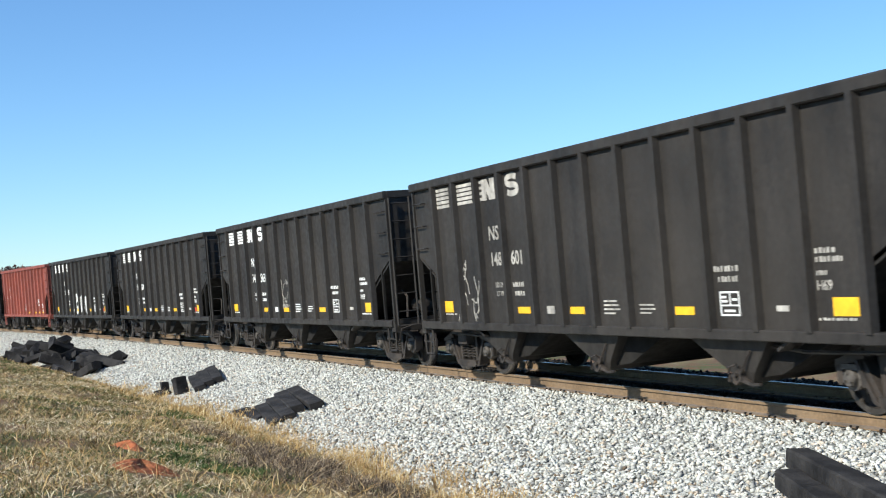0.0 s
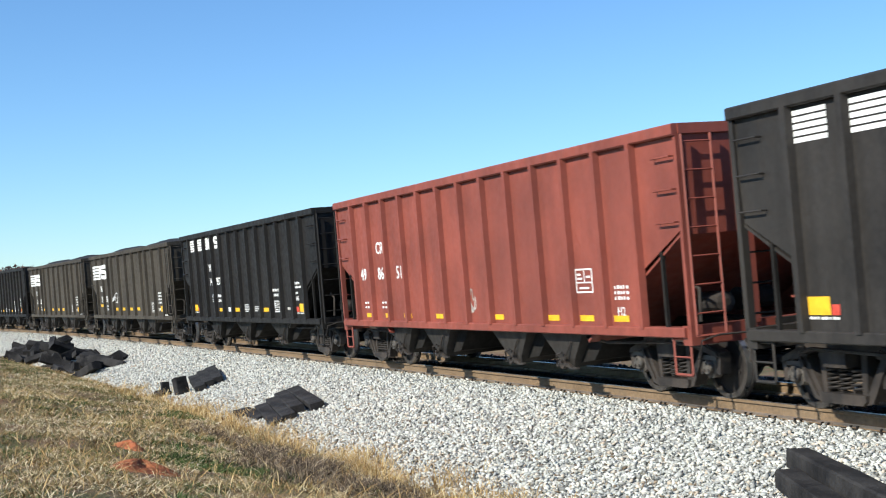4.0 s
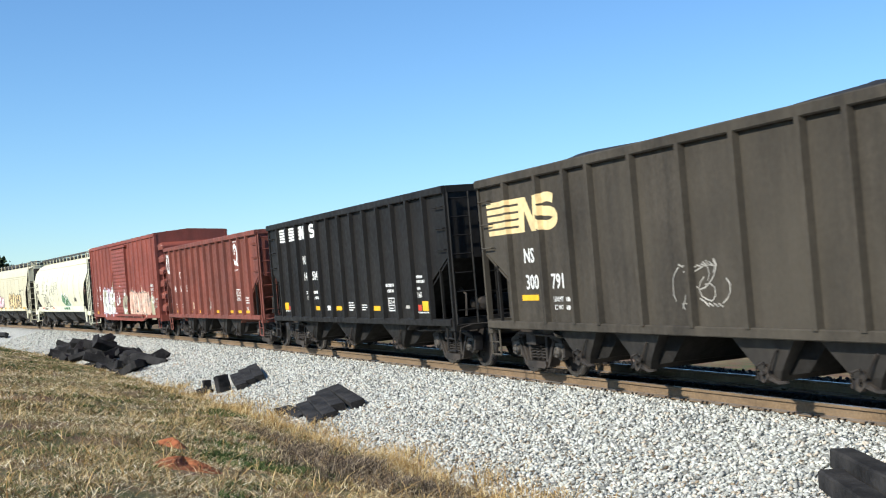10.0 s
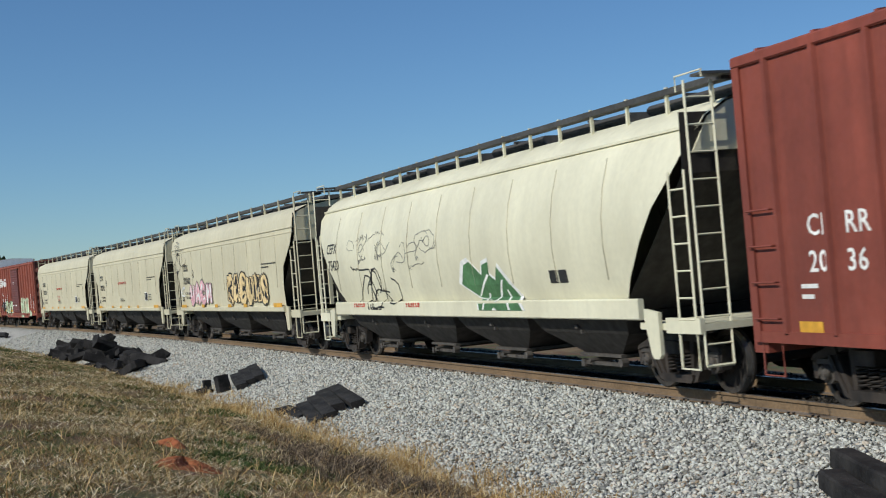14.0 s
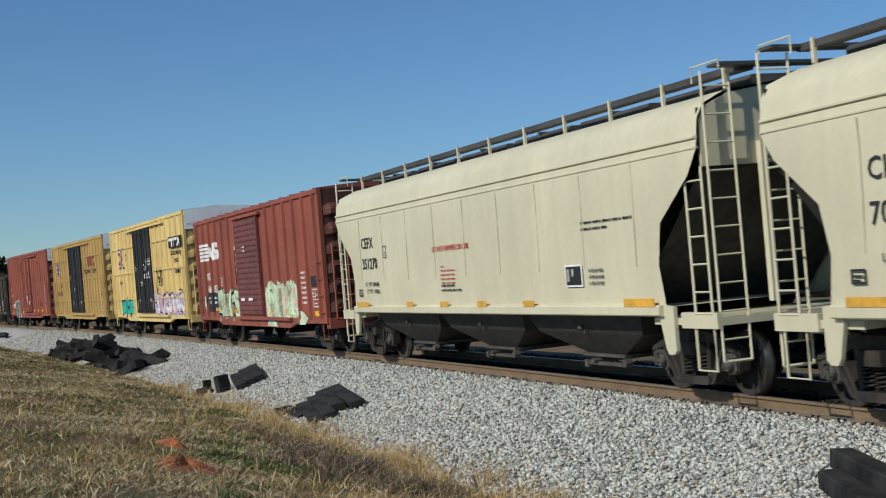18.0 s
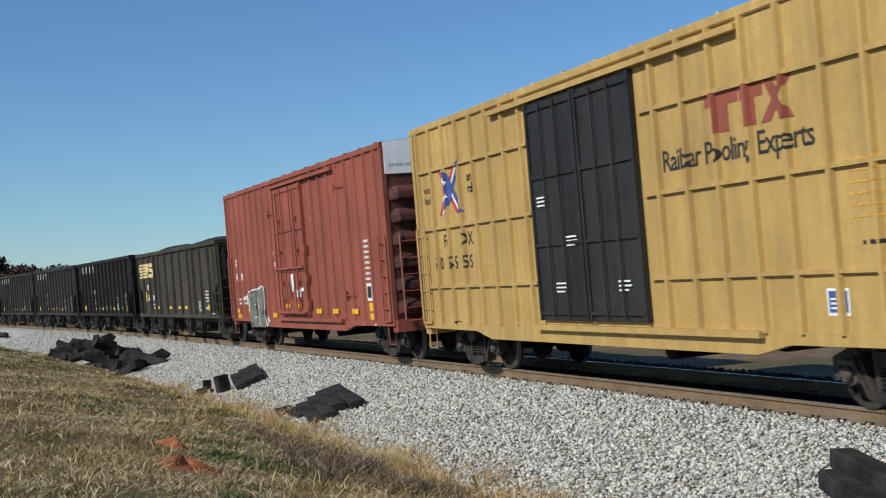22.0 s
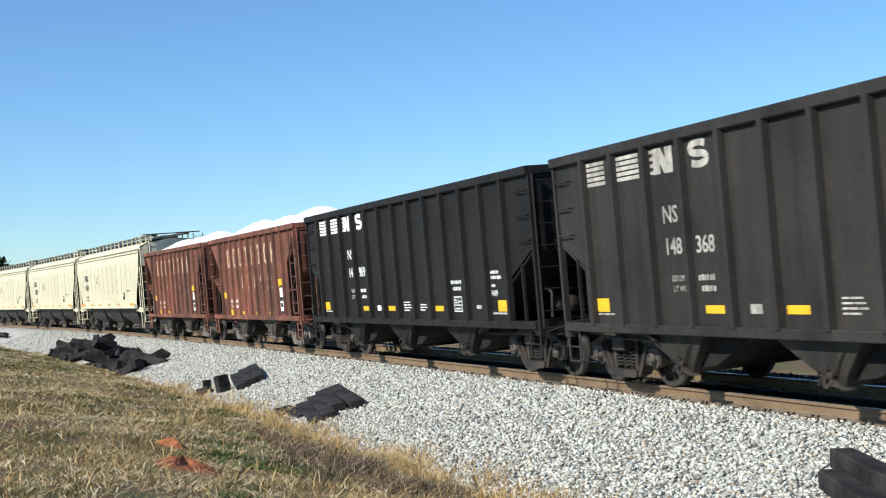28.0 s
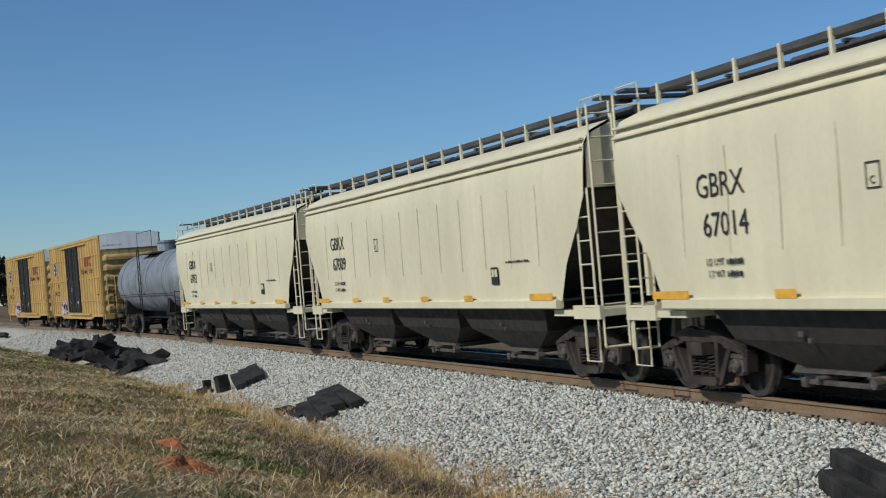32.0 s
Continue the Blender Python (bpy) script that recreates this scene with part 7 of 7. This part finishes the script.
turf = []
for x0, x1, y0, y1, n, h, w in ((-22, -9, -0.8, 6.2, 95000, 0.06, 0.0045), (-36, -22, -0.6, 5.8, 62000, 0.065, 0.007), (-60, -36, -0.6, 5.4, 40000, 0.075, 0.012), (-100, -60, -2.5, 3.5, 24000, 0.09, 0.02)):
    x, y = clear_of(*scatter(x0, x1, y0, y1, n))
    turf.append(blades(x, y, 1.35 * h * (0.75 + 0.55 * np.sin(x * 1.7 + np.sin(y * 2.1)) * np.sin(y * 1.9 + 0.6 * x)), w, 1.7, curl=0.5))
tagged(new("turf", mesh_from("turf", np.concatenate(turf), 3, BLADE, TURF)), "short mown turf, tan with green patches", "grass", kind="stuff")

# cut straw lying on the turf in swathes
lying = []
for x0, x1, n, w in ((-22, -9, 8000, 0.0045), (-40, -22, 5000, 0.007)):
    x, y = clear_of(*scatter(x0, x1, -0.8, 6.2, n * 2))
    swathe = np.sin(x * 0.9 + 1.7 * np.sin(y * 1.1)) + 0.8 * np.sin(y * 2.6 + x * 0.7) > rng.uniform(-0.7, 1.7, len(x))
    lying.append(blades(x[swathe], y[swathe], 0.055, w, 4.2, sink=-0.025, curl=0.2))
LYING = island_mat("bleached lying straw", ((0.0, (0.30, 0.22, 0.12)), (0.4, (0.50, 0.40, 0.24)), (0.8, (0.68, 0.58, 0.40)), (1.0, (0.80, 0.73, 0.56))))
tagged(new("cut_straw", mesh_from("cut_straw", np.concatenate(lying), 3, BLADE, LYING)), "bleached cut straw lying on the turf", "straw", kind="stuff")

# tufts of longer dry blades
tufts = []
for x0, x1, y0, y1, n, m, h in ((-24, -9, -0.8, 6.4, 1000, 18, 0.12), (-50, -24, -0.6, 5.8, 900, 10, 0.14)):
    x, y = clear_of(*scatter(x0, x1, y0, y1, n))
    x, y = np.repeat(x, m), np.repeat(y, m)
    tufts.append(blades(x + rng.normal(0, 0.05, len(x)), y + rng.normal(0, 0.05, len(x)), h * np.repeat(rng.uniform(0.5, 1.3, len(x) // m), m), 0.0045, 1.5))
TUFT = island_mat("bleached and russet grass tufts", ((0.0, (0.13, 0.075, 0.035)), (0.3, (0.24, 0.155, 0.07)), (0.6, (0.14, 0.14, 0.05)), (0.82, (0.44, 0.34, 0.18)), (1.0, (0.74, 0.64, 0.43))), patch=1.6)
tagged(new("grass_tufts", mesh_from("grass_tufts", np.concatenate(tufts), 3, BLADE, TUFT)), "bleached and russet tufts in the turf", "grass", kind="stuff")

fringe = []
for x0, x1, n, h, w in ((-24, -10, 34000, 0.27, 0.004), (-38, -24, 24000, 0.26, 0.006), (-70, -38, 9000, 0.18, 0.01)):
    x, y = scatter(x0, x1, -0.5, 7.0, n * 4, -6.4, -4.35)
    s_, lat_ = track_coords(x, y)
    keep = rng.uniform(0, 1, len(x)) < np.exp(-((lat_ + 5.05) / 0.42) ** 2) * np.clip(0.45 + 0.35 * np.sin(x * 0.9 + 2) * np.sin(x * 0.37) + 0.45 * np.sin(x * 3.7 + 4 * lat_) * np.sin(x * 2.1 + 1), 0, 1)
    x, y = x[keep], y[keep]
    fringe.append(blades(x, y, h * (0.8 + 0.45 * np.sin(x * 4.3 + 1.2) * np.sin(x * 1.9)), w, 0.9))
x, y = scatter(-30, -10, -0.5, 5.0, 2600)
fringe.append(blades(x, y, 0.2, 0.0045, 1.4))
x, y = scatter(-40, -9, -0.8, 6.0, 9000)
litter = np.sin(x * 1.3 + 2 * np.sin(y * 0.8)) + np.sin(y * 2.2 + x * 0.5) > rng.uniform(-0.6, 1.8, len(x))
fringe.append(blades(x[litter], y[litter], 0.2, 0.0045, 2.6, curl=0.25))
x, y = scatter(-30, -9, 0.0, 8.0, 30000, -5.2, -3.9)
s_, lat_ = track_coords(x, y)
keep = rng.uniform(0, 1, len(x)) < 0.22 * np.exp(-((lat_ + 4.9) / 0.35) ** 2)
fringe.append(blades(x[keep], y[keep], 0.16, 0.004, 1.9))
tagged(new("tall_grass", mesh_from("tall_grass", np.concatenate(fringe), 3, BLADE, STRAW)), "tall dry straw-coloured grass along the ballast foot", "grass", kind="stuff")

# bare patches of red clay
CLAY = blend_ground("red clay soil", ((0.37, 0.12, 0.05), (0.45, 0.165, 0.07), (0.25, 0.085, 0.038)), (1, 6.0, 11.0), bump=0.8, bump_scale=25)
for cx, cy, rx, ry in BARE[:2]:
    k = Kit()
    rings = []
    for i in range(7):
        f = 1 - i / 6
        ring = []
        for j in range(28):
            t = j * 2 * math.pi / 28
            q = 1 + 0.22 * math.sin(3 * t + cx) + 0.14 * math.sin(5 * t) + 0.06 * math.sin(11 * t + cy)
            px, py = cx + rx * 1.3 * f * q * math.cos(t), cy + ry * 1.3 * f * q * math.sin(t)
            z = float(surface_z(np.array([px]), np.array([py]))[0]) - 0.04 + 0.15 * (1 - f * f) * (0.8 + 0.25 * math.sin(t * 2 + cx)) + 0.012 * math.sin(9 * t) * f
            ring.append((px, py, z))
        rings.append(ring)
    k.loft(rings)
    tagged(new("clay_mound", k.mesh("clay_mound", CLAY, True)), "low bare mound of red clay in dry grass", "clay mound", "clay mounds")

# dead weeds: bunches of thin stalks
WEED = island_mat("dead grey-brown weed stalks", ((0.0, (0.03, 0.022, 0.016)), (0.45, (0.10, 0.072, 0.05)), (0.75, (0.19, 0.145, 0.10)), (1.0, (0.46, 0.37, 0.25))))
LEAF = island_mat("low green weed leaves", ((0.0, (0.03, 0.055, 0.015)), (0.6, (0.07, 0.11, 0.03)), (1.0, (0.14, 0.17, 0.06))))
for cx, cy, r, n, h in ((-15.3, 4.55, 0.5, 900, 0.26), (-16.7, 4.3, 0.4, 650, 0.3), (-17.6, 3.8, 0.5, 600, 0.24), (-14.4, 5.0, 0.4, 600, 0.2), (-19.3, 4.1, 0.35, 350, 0.2), (-18.2, 4.9, 0.35, 350, 0.2), (-13.5, 5.3, 0.4, 420, 0.14), (-16.0, 4.0, 0.5, 900, 0.22), (-17.2, 4.6, 0.45, 800, 0.28), (-18.4, 4.2, 0.45, 700, 0.26), (-19.6, 4.6, 0.4, 500, 0.24), (-20.8, 4.3, 0.4, 450, 0.24), (-22.4, 4.3, 0.45, 450, 0.24), (-15.6, 5.1, 0.5, 700, 0.2), (-14.6, 4.4, 0.5, 700, 0.22), (-23.6, 4.1, 0.4, 300, 0.22)):
    q = r * np.sqrt(rng.uniform(0, 1, n)) * rng.uniform(0.6, 1.2, n)
    t = rng.uniform(0, 6.283, n)
    v = blades(cx + q * np.cos(t) * 1.3, cy + q * np.sin(t), h * (0.55 + 0.6 * rng.uniform(0, 1, n) ** 2), 0.0045, 1.6)
    tagged(new("dead_weed", mesh_from("dead_weed", v, 3, BLADE, WEED)), "dead brown weed clump at the ballast foot", "weed", "dead weeds")
for cx, cy, r, n in ((-14.9, 4.55, 0.20, 260), (-17.6, 2.9, 0.28, 260), (-20.5, 3.6, 0.3, 240), (-26, 4.2, 0.5, 300), (-12.6, 2.2, 0.25, 240), (-16.9, 3.2, 0.75, 1100), (-16.2, 3.7, 0.5, 600), (-18.8, 3.2, 0.6, 600)):
    q = r * np.sqrt(rng.uniform(0, 1, n))
    t = rng.uniform(0, 6.283, n)
    v = blades(cx + q * np.cos(t), cy + q * np.sin(t), 0.10, 0.009, 1.5)
    tagged(new("green_weed", mesh_from("green_weed", v, 3, BLADE, LEAF)), "low green weed in dry turf", "weed", "green weeds")

# ---- discarded ties beside the track ----


def old_tie(x, y, z, yaw, pitch=0.0, roll=0.0, length=2.55, seed=0, w=0.23, t=0.18):
    r = random.Random(seed)
    k = Kit()
    rings = []
    for i in range(7):
        f = -0.5 + i / 6
        j = [r.uniform(-0.012, 0.012) for _ in range(16)]
        c = 0.018
        rings.append([(f * length + j[8], -w / 2 + c + j[0], -t / 2 + j[1]), (f * length, w / 2 - c + j[2], -t / 2 + j[1]), (f * length + j[9], w / 2 + j[3], -t / 2 + c), (f * length, w / 2 + j[4], t / 2 - c), (f * length + j[10], w / 2 - c, t / 2 + j[5]), (f * length, -w / 2 + c, t / 2 + j[6]), (f * length + j[11], -w / 2 + j[7], t / 2 - c), (f * length, -w / 2 + j[12], -t / 2 + c)])
    k.loft(rings)
    ob = new("old_tie", k.mesh("old_tie", TIE))
    ob.matrix_world = pose(x, y, z, roll, pitch, yaw)
    return tagged(ob, "discarded black creosoted timber tie on pale ballast", "railway tie", "discarded ties")


# two side by side near the camera
old_tie(-10.20, 7.86, -0.335, -14, 4, 0, 2.5, 1, 0.26, 0.2)
old_tie(-9.95, 7.46, -0.505, -17, 5, 0, 2.4, 2, 0.26, 0.2)
# the small stacks farther on
for i, (px, py, pz, yaw, pt, rl, ln, w, th) in enumerate((
        (-26.4, 6.86, -0.545, -5, 2, 14, 2.9, 0.29, 0.2), (-26.55, 6.56, -0.62, -7, 2, 14, 2.75, 0.29, 0.2), (-26.05, 6.26, -0.71, -6, 3, 15, 2.6, 0.28, 0.2), (-25.85, 5.97, -0.80, -6, 3, 15, 2.5, 0.26, 0.18), (-26.7, 5.85, -0.86, 4, 2, 16, 1.5, 0.26, 0.18), (-27.3, 5.72, -0.90, -4, 3, 12, 1.0, 0.24, 0.16),
        (-35.1, 6.64, -0.47, -7, 3, 14, 2.7, 0.3, 0.2), (-34.85, 6.36, -0.55, -7, 3, 14, 2.6, 0.3, 0.2), (-34.5, 6.08, -0.64, -6, 3, 15, 2.5, 0.28, 0.2), (-33.9, 5.56, -0.72, 35, 74, 18, 0.62, 0.32, 0.24), (-34.9, 5.30, -0.80, 0, 88, 0, 0.46, 0.2, 0.2), (-34.6, 5.2, -0.88, 20, 5, 10, 0.4, 0.3, 0.18))):
    old_tie(px, py, pz, yaw, pt, rl, ln, 10 + i, w, th)
r_ = random.Random(5)
for i in range(64):
    f = r_.random()
    a_ = -47.0 - 21 * f
    lat = -4.15 + r_.uniform(-0.95, 0.75) * (1.0 - 0.5 * abs(f - 0.5))
    w = on_line(np.array(a_), lat, 0.0)
    hgt = (0.86 * math.exp(-((f - 0.5) / 0.24) ** 2) + 0.12) * math.exp(-((lat + 4.15) / 0.55) ** 2)
    zz = float(surface_z(np.array([w[0]]), np.array([w[1]]))[0])
    old_tie(float(w[0]), float(w[1]), zz + 0.07 + hgt * (i % 8) / 7, r_.uniform(-45, 45) + (90 if r_.random() < 0.3 else 0), r_.uniform(-22, 22), r_.uniform(-40, 40), r_.uniform(0.7, 1.7), 40 + i, r_.uniform(0.26, 0.42), r_.uniform(0.2, 0.34))
for i in range(5):
    w = on_line(np.array(-93.5 - 1.0 * i), -3.5 - 0.12 * i, 0.0)
    old_tie(float(w[0]), float(w[1]), -0.50 + 0.1 * (i % 2), 20 * i, 0, 10, 1.8, 120 + i)

# ---- distant trees ----
BARK = mat("grey bark", (0.10, 0.08, 0.06), 0.9, bump=0.3)
NEEDLE = island_mat("dark pine needles", ((0.0, (0.015, 0.028, 0.012)), (0.6, (0.03, 0.05, 0.02)), (1.0, (0.06, 0.075, 0.03))))
RUSSET = island_mat("russet autumn leaves", ((0.0, (0.08, 0.05, 0.042)), (0.6, (0.14, 0.09, 0.075)), (1.0, (0.21, 0.14, 0.11))))


def tree(x, y, height, spread, leaf, label, seed, bare=0.3):
    r = np.random.default_rng(seed)
    z0 = float(ground_z(np.array([x]), np.array([y]))[0])
    root = tagged(new("tree", None), label, "tree", "distant trees")
    root.location = (x, y, z0)
    k = Kit()
    k.loft([[(q * math.cos(t * math.pi / 4) + b, q * math.sin(t * math.pi / 4), zz) for t in range(8)] for q, b, zz in ((0.28, 0, -0.2), (0.2, 0.05, height * 0.3), (0.13, -0.1, height * 0.6), (0.04, 0.0, height * 0.95))])
    tips = []
    for i in range(16):
        zz = height * (bare + (0.92 - bare) * i / 15)
        a = i * 2.4 + r.uniform(0, 0.6)
        ln = spread * (0.35 + 0.75 * math.sin(math.pi * min(1, (zz / height - bare * 0.6) / (1.08 - bare * 0.6)))) * r.uniform(0.75, 1.15)
        tip = (ln * math.cos(a), ln * math.sin(a), zz + ln * 0.35)
        k.tube([(0, 0, zz), (tip[0] * 0.5, tip[1] * 0.5, zz + ln * 0.12), tip], 0.05, 5)
        tips.append(tip)
    part("trunk", k, BARK, root)
    c = np.array(tips)
    m = 1300
    f = r.uniform(0.35, 1.1, m)[:, None]
    j = r.integers(0, len(c), m)
    p = c[j] * np.concatenate([f, f, np.ones_like(f)], 1) + r.normal(0, 0.1 * spread + 0.12, (m, 3))
    e = 0.3
    v = p[:, None, :] + r.normal(0, e, (m, 4, 3))
    part("crown", mesh_from("crown", v, 1, np.array([(0, 1, 2), (0, 2, 3)]), leaf), leaf, root)


tree(-262, -0.4, 11.0, 2.7, NEEDLE, "dark green pine on the far field edge", 1, 0.25)
tree(-268, 3.4, 9.4, 2.4, RUSSET, "bare russet tree in a distant row", 2, 0.2)
for i in range(15):
    tree(-272 - 4 * (i % 3), 5.0 + i * 2.3, 8.9 - 0.05 * i + 0.35 * math.sin(i * 1.9), 3.2, RUSSET, "bare russet tree in a distant row", 10 + i, 0.12)
for i in range(8):
    tree(-270 - 6 * (i % 2), -4.0 - i * 4.0, 9.3 + math.sin(i * 2.1), 3.2, RUSSET if i % 2 else NEEDLE, "distant tree on the field edge", 40 + i, 0.2)

# ---- movement ----


def car_pose(s, half):
    a, _ = line_at(np.array(s - half))
    b, _ = line_at(np.array(s + half))
    m = (a + b) / 2
    d = (b - a) / np.linalg.norm(b - a)
    la, dz = canted(0.0, 0.0)
    c, e = math.cos(CANT), math.sin(CANT)
    return Matrix(((d[0], -d[1] * c, d[1] * e, m[0] - d[1] * la), (d[1], d[0] * c, -d[0] * e, m[1] + d[0] * la), (0, e, c, dz), (0, 0, 0, 1)))


def motions():
    for car, u, half in TRAIN:
        # the train gathers speed a little in its last second
        walk(car, [(float(t), car_pose(u + SPEED * (t - 16) + (0.9 if t == 32 else 0.0), half)) for t in range(33)])
    # all wheels roll alike: one set of keys for leading axles, one for trailing
    first = {}
    step = 1 / FPS
    for o in list(scene.objects):
        if not o.name.startswith("wheelset"):
            continue
        key = o.location.x > 0
        if key not in first:
            place = o.location.copy()
            walk(o, [(i * step, Matrix.Translation(place) @ Matrix.Rotation(SPEED * i * step / 0.457, 4, "Y")) for i in range(32 * FPS + 1)])
            first[key] = o
        else:
            o.rotation_mode = "QUATERNION"
            o.animation_data_create()
            o.animation_data.action = first[key].animation_data.action
            o.animation_data.action_slot = first[key].animation_data.action_slot


motions()
